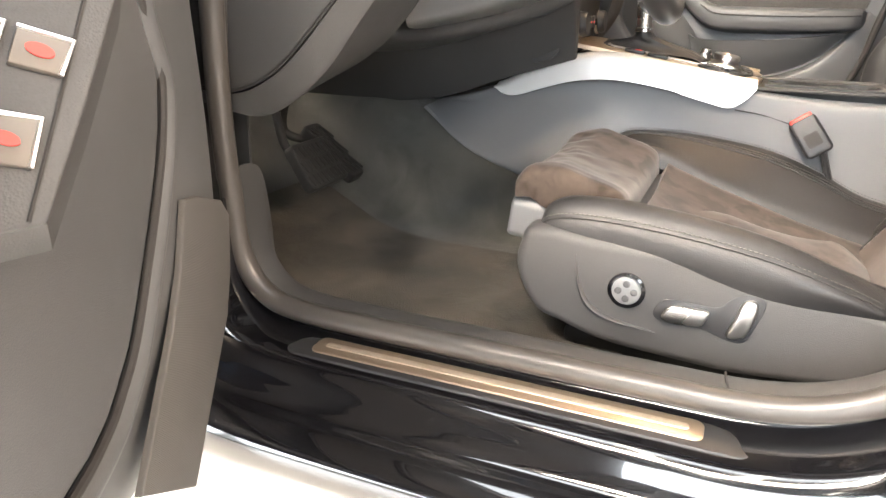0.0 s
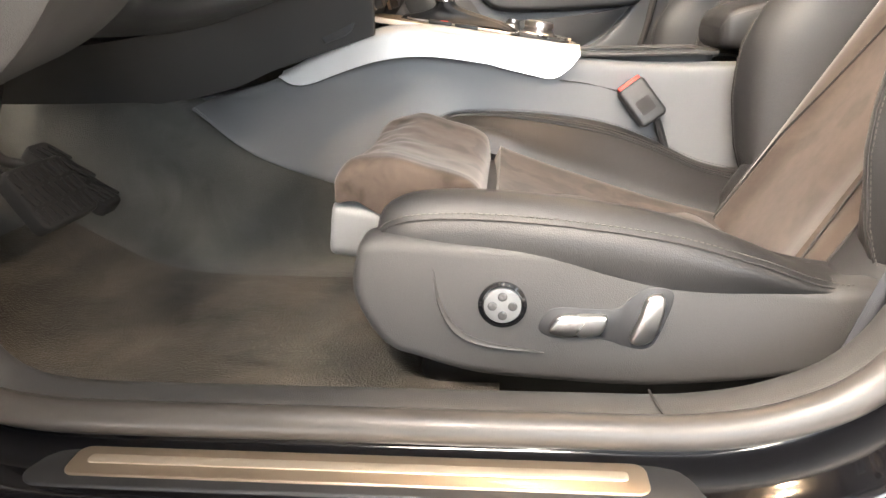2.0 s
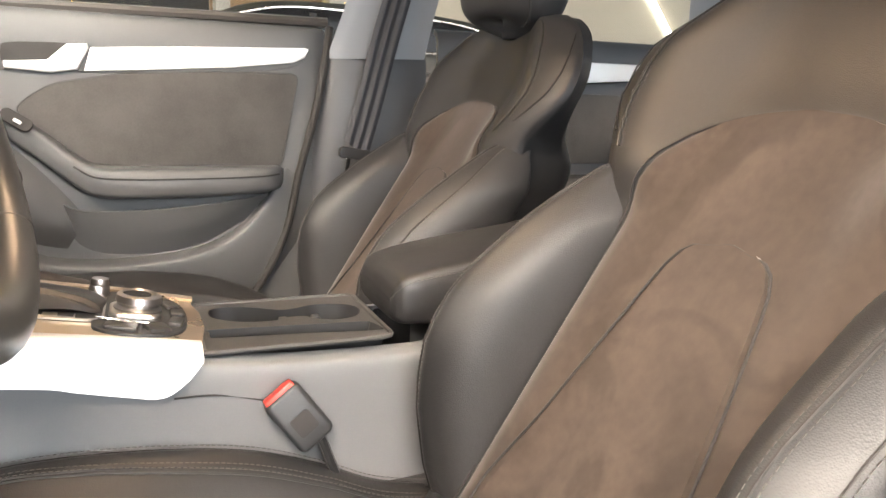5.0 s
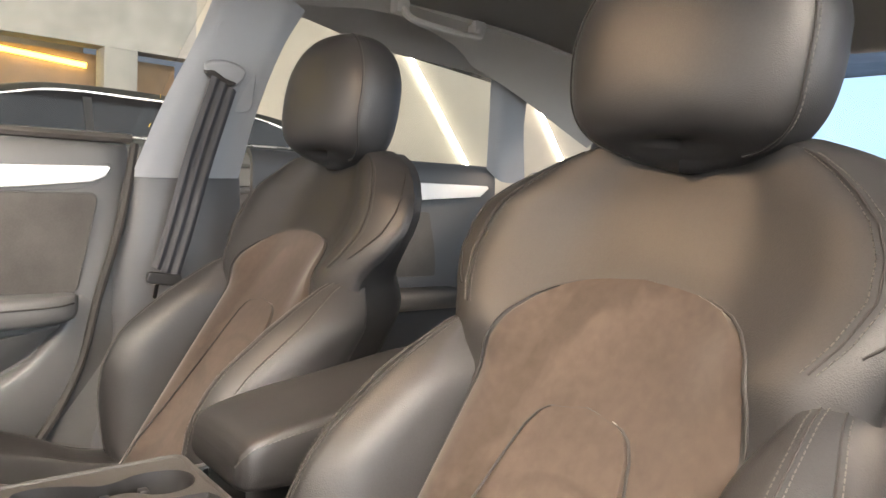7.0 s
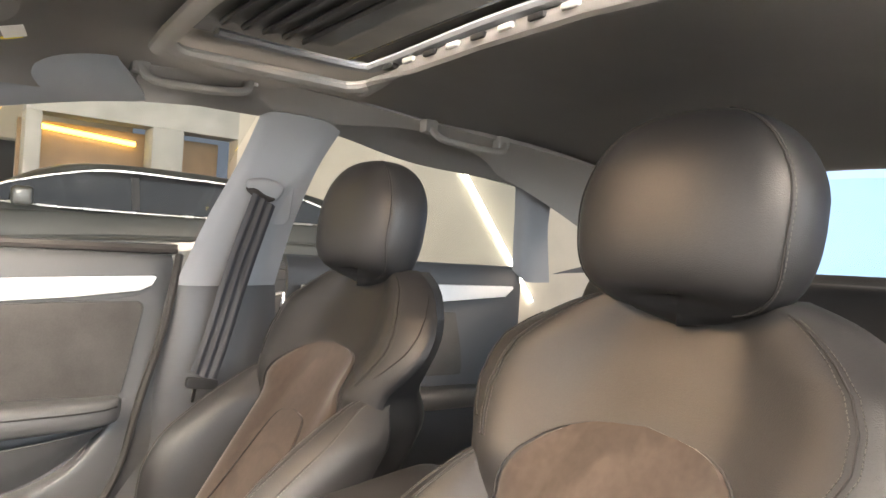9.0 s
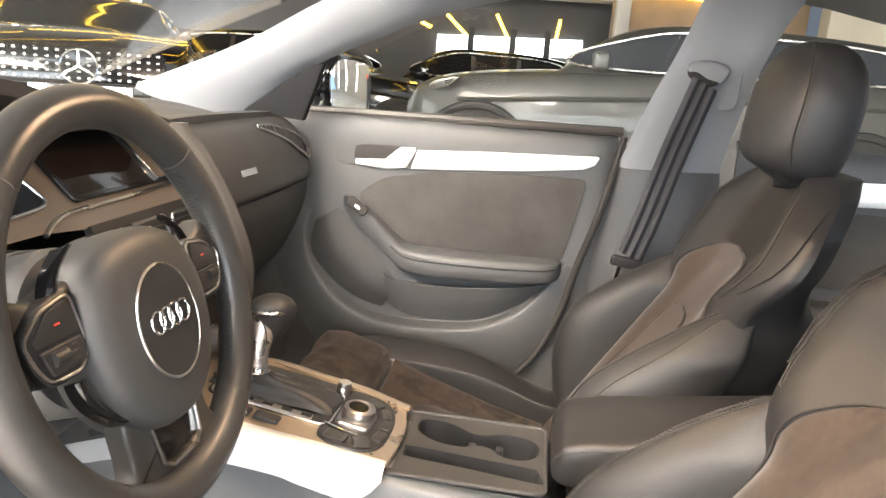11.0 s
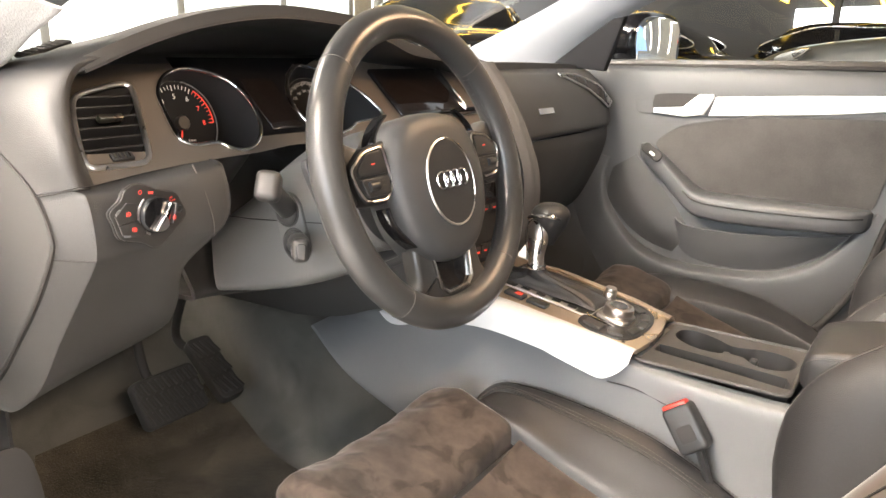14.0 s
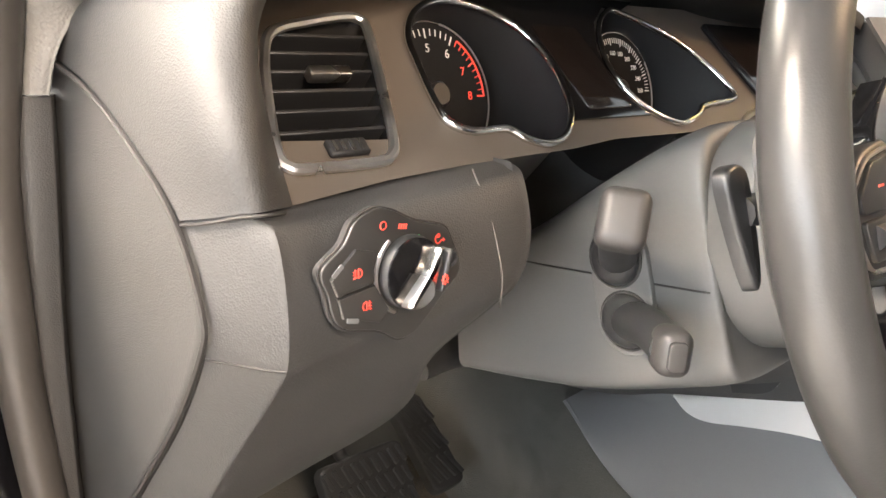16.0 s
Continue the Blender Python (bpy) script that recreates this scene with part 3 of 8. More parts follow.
    # raised pad of the cushion centre, narrow at the front
    def pad_w(x):
        return np.interp(x, (0.108, 0.110, 0.114, 0.125, 0.15, 0.19, 0.23, 0.267, 0.292, 0.305, 0.320, 0.334, 0.342, 0.345), (0.0, 0.015, 0.028, 0.041, 0.053, 0.061, 0.078, 0.100, 0.118, 0.116, 0.098, 0.064, 0.030, 0.0))
    xs = np.concatenate([np.linspace(0.108, 0.125, 8), np.linspace(0.13, 0.30, 22), np.linspace(0.306, 0.345, 14)])
    rows = []
    for x in xs:
        w = pad_w(x)
        hgt = 0.010 * min(sm(0.106, 0.15, x), sm(0.347, 0.30, x))
        rows.append([(x, w * u, cushion_z(x, w * u) + 0.0006 + hgt * (1 - abs(u) ** 2.5)) for u in np.linspace(-1, 1, 21)])
    add("cushion_pad", grid_bm(np.array(rows)), SUEDE_WORN, "worn suede cushion pad", cush)
    for sd in (-1, 1):
        add("seam", tube([(x, sd * pad_w(x), cushion_z(x, pad_w(x)) + 0.0004) for x in xs[2:-6]], 0.0008, 6), SEAM, "", cush)
    rows = []
    for x, dz, k in ((-0.104, -0.031, 0.98), (-0.111, -0.022, 0.99), (-0.108, -0.012, 1.0), (-0.09, -0.002, 1.0), (-0.06, 0, 1.0), (-0.02, 0, 1.0), (0.01, 0, 1.0), (0.026, -0.002, 1.0), (0.032, -0.012, 0.99), (0.034, -0.05, 0.97)):
        top = [(x, 0.157 * k * u, cushion_z(max(x, -0.085), 0.155 * u) + dz - 0.010 * max(0, abs(u) - 0.9) / 0.1) for u in np.linspace(-1, 1, 15)]
        drop = 0.055 if x > -0.08 else 0.036 + dz
        rows.append([(x, -0.157 * k, top[0][2] - drop)] + top + [(x, 0.157 * k, top[0][2] - drop)])
    Q = sheet(rows, 70, 46)
    for j in range(Q.shape[0]):
        for i in range(Q.shape[1]):
            v = Vector(Q[j, i])
            f = sm(-0.02, -0.10, v.x)
            Q[j, i, 2] += (0.3 + f) * 0.0032 * noise.noise(v * 26) + f * 0.0028 * noise.noise(v * 55)
            Q[j, i, 0] += f * 0.003 * noise.noise(v * 40 + Vector((3, 1, 2)))
    add("thigh_rest", grid_bm(Q), SUEDE_WORN, "worn suede thigh support, crumpled at its front")
    add("thigh_rest_lip", slab(rounded(0.308, 0.056, 0.012), 0.05, frame_of((-0.070, 0, 0.511), (0, -1, 0.0), (0.12, 0, 1)), 0.006), PLASTIC_SOFT, "light grey plastic lip")
    add("slot_rail", block(0.02, 0.056, -0.145, 0.145, 0.48, 0.527, 0.004), PLASTIC_DARK, "dark gap with guide rail")
    for s in (-1, 1):
        wing = add("side_wing", grid_bm(sheet(bolster_sections(s), 40, 60), True, caps=True), LEATHER, "black leather cushion wing")
        rows = bolster_sections(s)
        line = catmull([np.array(r[5]) + np.array((0, s * 0.001, 0.001)) for r in rows[1:]], 120)
        add("seam", tube(line, 0.0009, 6), SEAM, "", wing)
        tagged(add("stitching", stitches(line, lift=(0, -s * 0.001, 0.005)), STITCH, "", wing), kind="stuff")
        if s > 0:
            # doubled piping along the crest of the inner wing
            for f in (0.05, 0.30):
                path = [np.array(rows[2][2]) * (1 - f) + np.array(rows[2][3]) * f] + [np.array(r[3]) * (1 - f) + np.array(r[4]) * f for r in rows[3:]]
                line = catmull([p + np.array((0, -0.0007, 0.0010)) for p in path], 120)
                add("piping", tube(line, 0.0012, 6), LEATHER, "", wing)
                tagged(add("stitching", stitches([q + np.array((0, 0.003, 0.001)) for q in np.array([tuple(p) for p in line])], lift=(0, -0.001, 0.003)), STITCH, "", wing), kind="stuff")
    # base and side covers
    M.translation.z -= rise
    add("seat_base", block(-0.03, 0.42, -0.19, 0.19, 0.34, 0.40, 0.02), PLASTIC_DARK)
    outline = [(-0.061, 0.535), (-0.079, 0.513), (-0.081, 0.475), (-0.056, 0.431), (-0.02, 0.416), (0.03, 0.402), (0.10, 0.396), (0.19, 0.393), (0.30, 0.405),
               (0.37, 0.43), (0.44, 0.46), (0.44, 0.495), (0.37, 0.492), (0.30, 0.494), (0.215, 0.515), (0.10, 0.527), (0.02, 0.530)]
    for s in (-1, 1):
        m = frame_of((0, -0.20, 0), (1, 0, 0), (0, 0, 1)) if s < 0 else Matrix.Diagonal((1, -1, 1, 1)) @ frame_of((0, -0.225, 0), (1, 0, 0), (0, 0, 1))
        cover = add("side_cover", slab(smooth_outline(outline, 90), 0.037, m, 0.013, 5), PLASTIC, "grained black plastic side cover")
        if s < 0:
            ridge = catmull([(-0.008, -0.2375, 0.509), (-0.003, -0.2385, 0.475), (0.012, -0.239, 0.449), (0.04, -0.239, 0.436), (0.09, -0.2385, 0.429)], 30)
            add("ridge", tube(ridge, 0.006, 8, squash=0.5, taper=np.sin(np.linspace(0.1, 3.0, 30))), PLASTIC, "", cover)
            if switches:
                mm = frame_of((0.053, -0.2365, 0.475), (1, 0, 0), (0, 0, 1))
                add("lumbar_switch", lathe([(0.0215, 0.0), (0.0215, 0.003), (0.0185, 0.0045), (0.018, 0.001), (0.001, 0.002)], 40, mm), GLOSS_BLACK, "round four-way switch", cover)
                pad = add("switch_pad", lathe([(0.0165, 0.0), (0.0165, 0.0045), (0.014, 0.006), (0.001, 0.0052)], 36, mm), PLASTIC_SOFT, "", cover)
                for k in range(4):
                    q = mm @ Matrix.Translation((0.009 * math.cos(k * math.pi / 2), 0.009 * math.sin(k * math.pi / 2), 0.0045))
                    add("dimple", lathe([(0.0042, 0.0), (0.0042, 0.0015), (0.003, 0.0022), (0.0005, 0.0016)], 14, q), DUST, "", cover)
                bezel = smooth_outline([(0.085, 0.452), (0.092, 0.468), (0.105, 0.473), (0.15, 0.472), (0.165, 0.484), (0.178, 0.492), (0.196, 0.491), (0.2, 0.478), (0.188, 0.442), (0.178, 0.434), (0.158, 0.437), (0.14, 0.443), (0.10, 0.443)], 70)
                add("switch_bezel", slab(bezel, 0.0022, frame_of((0, -0.2355, 0), (1, 0, 0), (0, 0, 1)), 0.001, 2), PLASTIC_DARK, "", cover)
                add("seat_switch", slab(smooth_outline([(0.094, 0.452), (0.103, 0.466), (0.125, 0.467), (0.144, 0.466), (0.142, 0.455), (0.135, 0.4475), (0.105, 0.446)], 40), 0.008, frame_of((0, -0.236, 0), (1, 0, 0), (0, 0, 1)), 0.003), SATIN_CHROME, "satin metal seat switch", cover)
                add("seat_switch", slab(smooth_outline([(0.165, 0.443), (0.172, 0.465), (0.178, 0.484), (0.191, 0.486), (0.193, 0.472), (0.186, 0.447), (0.176, 0.44)], 40), 0.008, frame_of((0, -0.236, 0), (1, 0, 0), (0, 0, 1)), 0.003), SATIN_CHROME, "satin metal seat switch", cover)
    for s in (-0.17, 0.17):
        add("seat_rail", block(-0.1, 0.42, s - 0.02, s + 0.02, 0.302, 0.36, 0.004), PLASTIC_DARK, "dark steel seat rail")
    return th


seat(-0.32, 1, "black leather driver seat with brown suede centre and electric switches", head_y=-0.004)
seat(0.348, -1, "black leather passenger seat with brown suede centre panel", 0.01, rise=0.034)


# ---- car shell: floor, sill, pillars, roof ----


# carpet floor with tunnel flank and toe board
rows = []
for x, zf, zt in ((-0.86, 0.63, 0.68), (-0.76, 0.575, 0.66), (-0.66, 0.495, 0.64), (-0.56, 0.422, 0.625), (-0.46, 0.378, 0.61), (-0.3, 0.362, 0.54), (0.0, 0.36, 0.48), (0.6, 0.36, 0.46), (1.3, 0.36, 0.46)):
    rows.append([(x, -0.62, zf + 0.06), (x, -0.605, zf + 0.02), (x, -0.57, zf), (x, -0.40, zf - 0.003), (x, -0.205, zf + 0.004), (x, -0.155, zf + 0.25 * (zt - zf)), (x, -0.118, zt - 0.02), (x, 0.0, zt),
                 (x, 0.118, zt - 0.02), (x, 0.155, zf + 0.25 * (zt - zf)), (x, 0.205, zf + 0.004), (x, 0.57, zf), (x, 0.605, zf + 0.03), (x, 0.62, zf + 0.10)])
single("floor", shell(sheet(rows, 110, 90), -0.008), CARPET, "charcoal carpet car floor with dust marks", kind="structure")
mat_rows = []
for x in (-0.60, -0.5, -0.44, -0.36, -0.2, 0.05):
    z = np.interp(x, (-0.62, -0.56, -0.46, -0.36, 0.3), (0.463, 0.422, 0.379, 0.367, 0.363))
    r = np.interp(x, (-0.6, -0.5, -0.4, -0.2, 0.05), (-0.19, -0.195, -0.215, -0.225, -0.225))
    l = np.interp(x, (-0.6, -0.5, 0.05), (-0.52, -0.575, -0.575))
    mat_rows.append([(x, l + (r - l) * u, z + 0.006) for u in np.linspace(0, 1, 6)])
single("floor_mat", shell(sheet(mat_rows, 50, 50), -0.007), CARPET_DUSTY, "dusty charcoal carpet floor mat on the car floor", "floor mat")

single("bulkhead", block(-0.98, -0.92, -0.80, 0.80, 0.25, 1.0, 0.01), PLASTIC_DARK, "dark bulkhead behind the footwell", kind="structure")
# sill: trim strip, seal, tread plate, painted skin
SILL_X = np.array([-0.405, -0.40, -0.385, -0.355, -0.31, -0.24, -0.1, 0.1, 0.20, 0.27, 0.32, 0.355, 0.385, 0.41])
SILL_RISE = np.array([0.16, 0.085, 0.04, 0.012, 0.002, 0.0, 0.0, 0.0, 0.002, 0.018, 0.05, 0.11, 0.19, 0.30])
body = thing("car_body", (0.0, -0.72, 0.27), "black painted car body sill with fabric trim and rubber door seal", "car body", kind="structure")


def sill_loft(section, lift=1.0):
    rows = []
    for x, r in zip(SILL_X, SILL_RISE):
        rows.append([(x, y, z + r * k) for y, z, k in section])
    return sheet(rows, len(section) * 6, 90)


part("sill_trim", shell(sill_loft([(-0.598, 0.33, 1), (-0.605, 0.385, 1), (-0.615, 0.418, 1), (-0.632, 0.430, 1), (-0.655, 0.431, 1), (-0.668, 0.425, 1)]), -0.004), PLASTIC, body, "dark grained plastic sill trim")
seal = catmull([(x, -0.676, 0.424 + r) for x, r in zip(SILL_X, SILL_RISE)], 120)
up_front = catmull([(-0.405, -0.678, 0.584), (-0.400, -0.688, 0.68), (-0.390, -0.697, 0.80), (-0.372, -0.699, 0.92), (-0.350, -0.696, 0.985), (-0.31, -0.694, 1.045), (-0.25, -0.680, 1.11), (-0.1, -0.63, 1.19), (0.1, -0.61, 1.27), (0.3, -0.61, 1.315)], 60)
part("door_seal", tube(np.concatenate([up_front[::-1], seal[1:]]), 0.0135, 12), RUBBER, body, "brown-grey rubber door seal")
part("sill_skin", shell(sill_loft([(-0.672, 0.412, 1), (-0.684, 0.401, 1), (-0.728, 0.396, 1), (-0.745, 0.388, 0.95), (-0.757, 0.366, 0.9), (-0.768, 0.352, 0.6), (-0.79, 0.342, 0.4), (-0.806, 0.325, 0.3), (-0.81, 0.30, 0.2), (-0.80, 0.278, 0.1), (-0.775, 0.272, 0.1)]), 0.003), PAINT_BLACK, body, "glossy black painted sill")
plate = thing("tread_plate", (-0.05, -0.705, 0.40), "dark sill tread plate with brushed metal inlay on the sill", "tread plate")
m = frame_of((-0.05, -0.7045, 0.3985), (1, 0, 0), (0, 1, 0.05))
part("plate_body", slab(rounded(0.51, 0.052, 0.016), 0.004, m, 0.002), PLASTIC_DARK, plate)
part("metal_inlay", slab(rounded(0.433, 0.034, 0.010), 0.0058, frame_of((-0.058, -0.7035, 0.3985), (1, 0, 0), (0, 1, 0.05)), 0.0015), WARM_REFLECTION, plate, "satin metal frame with warm reflection put into its colour")
part("inlay_strip", slab(rounded(0.405, 0.010, 0.004), 0.0068, frame_of((-0.058, -0.7025, 0.3985), (1, 0, 0), (0, 1, 0.05)), 0.0005), TREAD, plate, "pale brushed metal strip")
# joint in the sill trim
part("trim_joint", tube(catmull([(0.170, -0.628, 0.4325), (0.172, -0.65, 0.4335), (0.178, -0.668, 0.428)], 12), 0.0012, 6), SEAM, body)

# front wing edge and lower hinge post
hp = thing("hinge_pillar", (-0.62, -0.70, 0.30), "dark hinge pillar with footwell kick panel", "car pillar", kind="structure")
part("kick_panel", shell(sheet([[(x, -0.625, z) for z in (0.33, 0.5, 0.7, 0.9, 1.0)] for x in (-0.90, -0.7, -0.5, -0.41)], 20, 12), -0.004), PLASTIC_DARK, hp, "dark plastic kick panel")
part("pillar_trim", shell(sheet([[(x - 0.02, -0.662, z), (x - 0.002, -0.668, z), (x + 0.001, -0.672, z), (x, -0.683, z), (x - 0.01, -0.690, z)] for x, z in ((-0.402, 0.63), (-0.400, 0.68), (-0.398, 0.72), (-0.388, 0.82), (-0.360, 0.93), (-0.351, 0.9755))], 20, 40), -0.004), PLASTIC, hp, "brown-grey trim along the seal")
fw = thing("footwell_wall", (-0.72, 0.3, 0.30), "dark passenger footwell wall", "footwell", kind="structure")
part("front_board", block(-0.76, -0.72, -0.10, 0.70, 0.30, 0.99, 0.006), CARPET, fw)
part("side_board", block(-0.76, -0.435, 0.682, 0.70, 0.30, 0.99, 0.004), CARPET, fw)
foot = []
for (lx, ly, lz), (rx, ry, rz) in (((-0.354, -0.684, 0.9765), (-0.349, -0.670, 0.9765)), ((-0.344, -0.682, 0.992), (-0.335, -0.669, 0.995)), ((-0.336, -0.681, 1.007), (-0.327, -0.663, 1.011)), ((-0.320, -0.681, 1.022), (-0.321, -0.652, 1.025)), ((-0.305, -0.682, 1.036), (-0.292, -0.648, 1.034)), ((-0.282, -0.684, 1.052), (-0.247, -0.650, 1.046)), ((-0.245, -0.684, 1.078), (-0.198, -0.650, 1.069)), ((-0.20, -0.680, 1.106), (-0.150, -0.646, 1.090))):
    a, b = Vector((lx, ly, lz)), Vector((rx, ry, rz))
    foot.append([tuple(a + Vector((-0.02, -0.004, 0.004))), tuple(a), tuple(a.lerp(b, 0.35) + Vector((0.006, 0.001, 0))), tuple(a.lerp(b, 0.7) + Vector((0.005, 0.001, 0))), tuple(b), tuple(b + Vector((-0.03, 0.006, 0.004)))])
part("pillar_foot", shell(sheet(foot, 30, 40), -0.004), CLOTH, hp, "pale woven cloth foot of the pillar")
part("hinge_post", block(-0.62, -0.418, -0.80, -0.69, 0.40, 1.0, 0.02), PAINT_BLACK, hp, "black painted hinge post")
part("wing_panel", shell(sheet([[(x, y, z) for y, z in ((-0.80, 0.95), (-0.86, 0.85), (-0.87, 0.6), (-0.84, 0.4), (-0.80, 0.28))] for x in (-1.6, -1.2, -0.9, -0.62)], 20, 12), 0.004), PAINT_BLACK, hp, "black painted front wing")

# roof lining with sunroof opening
def roof_z(x, y):
    return np.interp(x, (-0.1, 0.1, 0.35, 0.8, 1.2, 1.5, 1.8, 2.1), (1.315, 1.372, 1.40, 1.405, 1.385, 1.34, 1.27, 1.18)) - 0.07 * (abs(y) / 0.62) ** 12 - 0.03 * (y / 0.5) ** 2 * sm(0.6, 1.0, x)


roof = bmesh.new()
xs = np.concatenate([np.linspace(0.03, 0.30, 14), np.linspace(0.34, 0.66, 14), np.linspace(0.70, 1.64, 34)])
ys = np.concatenate([np.linspace(-0.62, -0.40, 16), np.linspace(-0.36, 0.36, 21), np.linspace(0.40, 0.62, 16)])
grid = {}
for i, x in enumerate(xs):
    for j, y in enumerate(ys):
        k = 1 - 0.05 * sm(0.7, 1.3, x) - 0.24 * sm(1.2, 2.0, x) - 0.13 * sm(0.30, 0.03, x)
        grid[i, j] = roof.verts.new((x, y * k, roof_z(x, y)))
for i in range(len(xs) - 1):
    for j in range(len(ys) - 1):
        cx, cy = (xs[i] + xs[i + 1]) / 2, (ys[j] + ys[j + 1]) / 2
        if 0.32 < cx < 0.68 and abs(cy) < 0.38:
            continue
        roof.faces.new((grid[i, j], grid[i + 1, j], grid[i + 1, j + 1], grid[i, j + 1]))
bmesh.ops.solidify(roof, geom=list(roof.faces), thickness=-0.012)
bmesh.ops.recalc_face_normals(roof, faces=roof.faces)
single("ceiling", roof, HEADLINER, "grey-brown cloth roof lining", kind="structure")
outer = [[(x, y * 1.16, roof_z(x, y) + 0.03) for y in np.linspace(-0.62, 0.62, 21)] for x in (0.0, 0.16, 0.32)]
outer2 = [[(x, y * 1.12, roof_z(x, y) + 0.03) for y in np.linspace(-0.62, 0.62, 21)] for x in (0.68, 1.0, 1.4, 1.66)]
single("roof_skin", merged(shell(sheet(outer, 30, 12), 0.004), shell(sheet(outer2, 30, 24), 0.004)), PAINT_BLACK, "black painted car roof", kind="structure")
sun = thing("sunroof", (0.5, 0, 1.40), "open dark sunroof with grey wind deflector frame in the roof lining", "sunroof")
rim = [(0.5 + x, y, 1.385 - 0.02 * (abs(y) / 0.38) ** 3) for x, y in catmull(rounded(0.36, 0.77, 0.05), 120, closed=True)]
part("sunroof_frame", tube(rim, 0.016, 10, closed=True, squash=0.7), HEADLINER, sun)
part("roof_blind", shell(sheet([[(x, y, 1.425) for y in (-0.37, 0, 0.37)] for x in (0.33, 0.45, 0.60)], 12, 12), 0.004), PLASTIC_DARK, sun, "dark folded blind")
for k in range(6):
    part("blind_rib", tube([(0.37 + 0.035 * k, -0.35, 1.417), (0.37 + 0.035 * k, 0.35, 1.417)], 0.006, 6), PLASTIC_DARK, sun)
track = catmull([(0.40, 0.36, 1.402), (0.55, 0.362, 1.40), (0.655, 0.35, 1.398), (0.672, 0.30, 1.398), (0.672, 0.0, 1.404), (0.672, -0.3, 1.398)], 60)
part("guide_rail", tube(track, 0.013, 8, squash=0.6), PILLAR, sun, "light grey plastic guide rail")
for k in range(9):
    part("rail_cap", block(0.664, 0.680, 0.26 - 0.06 * k, 0.29 - 0.06 * k, 1.383, 1.392, 0.002), SILVER_PAINT if k % 2 else PLASTIC_DARK, sun)


def pillar(name, rows, label, mat=PILLAR, th=-0.01, nu=24, nv=30, cat="car pillar"):
    return single(name, shell(sheet(rows, nu, nv), th), mat, label, cat, kind="structure")


for s, nm in ((1, "pillar_front_far"), (-1, "pillar_front_near")):
    rows = []
    for (x0, y0, z0), (x1, y1, z1) in (((-0.39, 0.713, 1.02), (-0.60, 0.675, 1.06)), ((-0.347, 0.705, 1.051), (-0.567, 0.667, 1.074)), ((-0.261, 0.688, 1.107), (-0.42, 0.641, 1.13)), ((-0.157, 0.671, 1.163), (-0.29, 0.617, 1.185)), ((-0.077, 0.66, 1.199), (-0.184, 0.593, 1.239)),
                                       ((0.024, 0.648, 1.242), (-0.09, 0.572, 1.283)), ((0.127, 0.637, 1.277), (0.0, 0.552, 1.329)), ((0.254, 0.628, 1.307), (0.12, 0.540, 1.366)), ((0.363, 0.622, 1.325), (0.30, 0.545, 1.372))):
        a, b = Vector((x0, s * y0, z0)), Vector((x1, s * y1, z1))
        inn = Vector((0.006, -s * 0.010, -0.008))
        if s < 0:
            a, b, inn = a + Vector((0.03, 0.03, -0.01)), b + Vector((0.06, 0.05, 0.0)), Vector((0.03, 0.035, -0.012))
        rows.append([tuple(a + Vector((0, s * 0.012, 0))), tuple(a), tuple(a.lerp(b, 0.3) + inn), tuple(a.lerp(b, 0.7) + inn), tuple(b), tuple(b + Vector((-0.006, s * 0.004, 0.012)))])
    pillar(nm, rows, "pale grey cloth windscreen pillar trim")
    # roof side rail
    pillar("roof_rail_far" if s > 0 else "roof_rail_near", [[(0.34, s * 0.623, 1.321), (0.34, s * 0.60, 1.348), (0.34, s * 0.56, 1.376)],
           [(0.6, s * 0.618, 1.339), (0.6, s * 0.59, 1.362), (0.6, s * 0.55, 1.388)],
           [(1.0, s * 0.602, 1.312), (1.0, s * 0.56, 1.332), (1.0, s * 0.49, 1.352)],
           [(1.244, s * 0.578, 1.262), (1.26, s * 0.53, 1.290), (1.26, s * 0.44, 1.325)],
           [(1.56, s * 0.538, 1.12), (1.60, s * 0.48, 1.18), (1.60, s * 0.38, 1.262)]], "grey cloth roof side trim", HEADLINER)
# far centre pillar with belt
pb = thing("pillar_centre", (0.56, 0.68, 0.45), "pale grey centre pillar with dark lower cover", "car pillar", kind="structure")
part("pillar_upper", shell(sheet([[(0.463, 0.712, 0.984), (0.50, 0.692, 0.984), (0.60, 0.680, 0.988), (0.665, 0.690, 0.991)],
                                  [(0.505, 0.672, 1.12), (0.535, 0.652, 1.12), (0.625, 0.640, 1.122), (0.682, 0.65, 1.122)],
                                  [(0.548, 0.625, 1.24), (0.575, 0.608, 1.24), (0.665, 0.594, 1.24), (0.706, 0.60, 1.24)],
                                  [(0.572, 0.592, 1.330), (0.60, 0.575, 1.338), (0.69, 0.555, 1.333), (0.735, 0.562, 1.318)]], 24, 24), -0.012), PILLAR, pb, "pale grey upper pillar trim")
part("pillar_lower", shell(sheet([[(0.40, 0.70, 0.40), (0.47, 0.66, 0.40), (0.62, 0.655, 0.40), (0.72, 0.68, 0.40)],
                                  [(0.40, 0.72, 0.60), (0.47, 0.675, 0.60), (0.60, 0.665, 0.60), (0.70, 0.685, 0.60)],
                                  [(0.42, 0.725, 0.80), (0.475, 0.685, 0.80), (0.60, 0.675, 0.80), (0.68, 0.69, 0.80)],
                                  [(0.455, 0.720, 0.986), (0.495, 0.698, 0.986), (0.60, 0.686, 0.990), (0.67, 0.695, 0.993)]], 24, 24), -0.012), PILLAR_LOW, pb, "dark grey lower pillar cover")
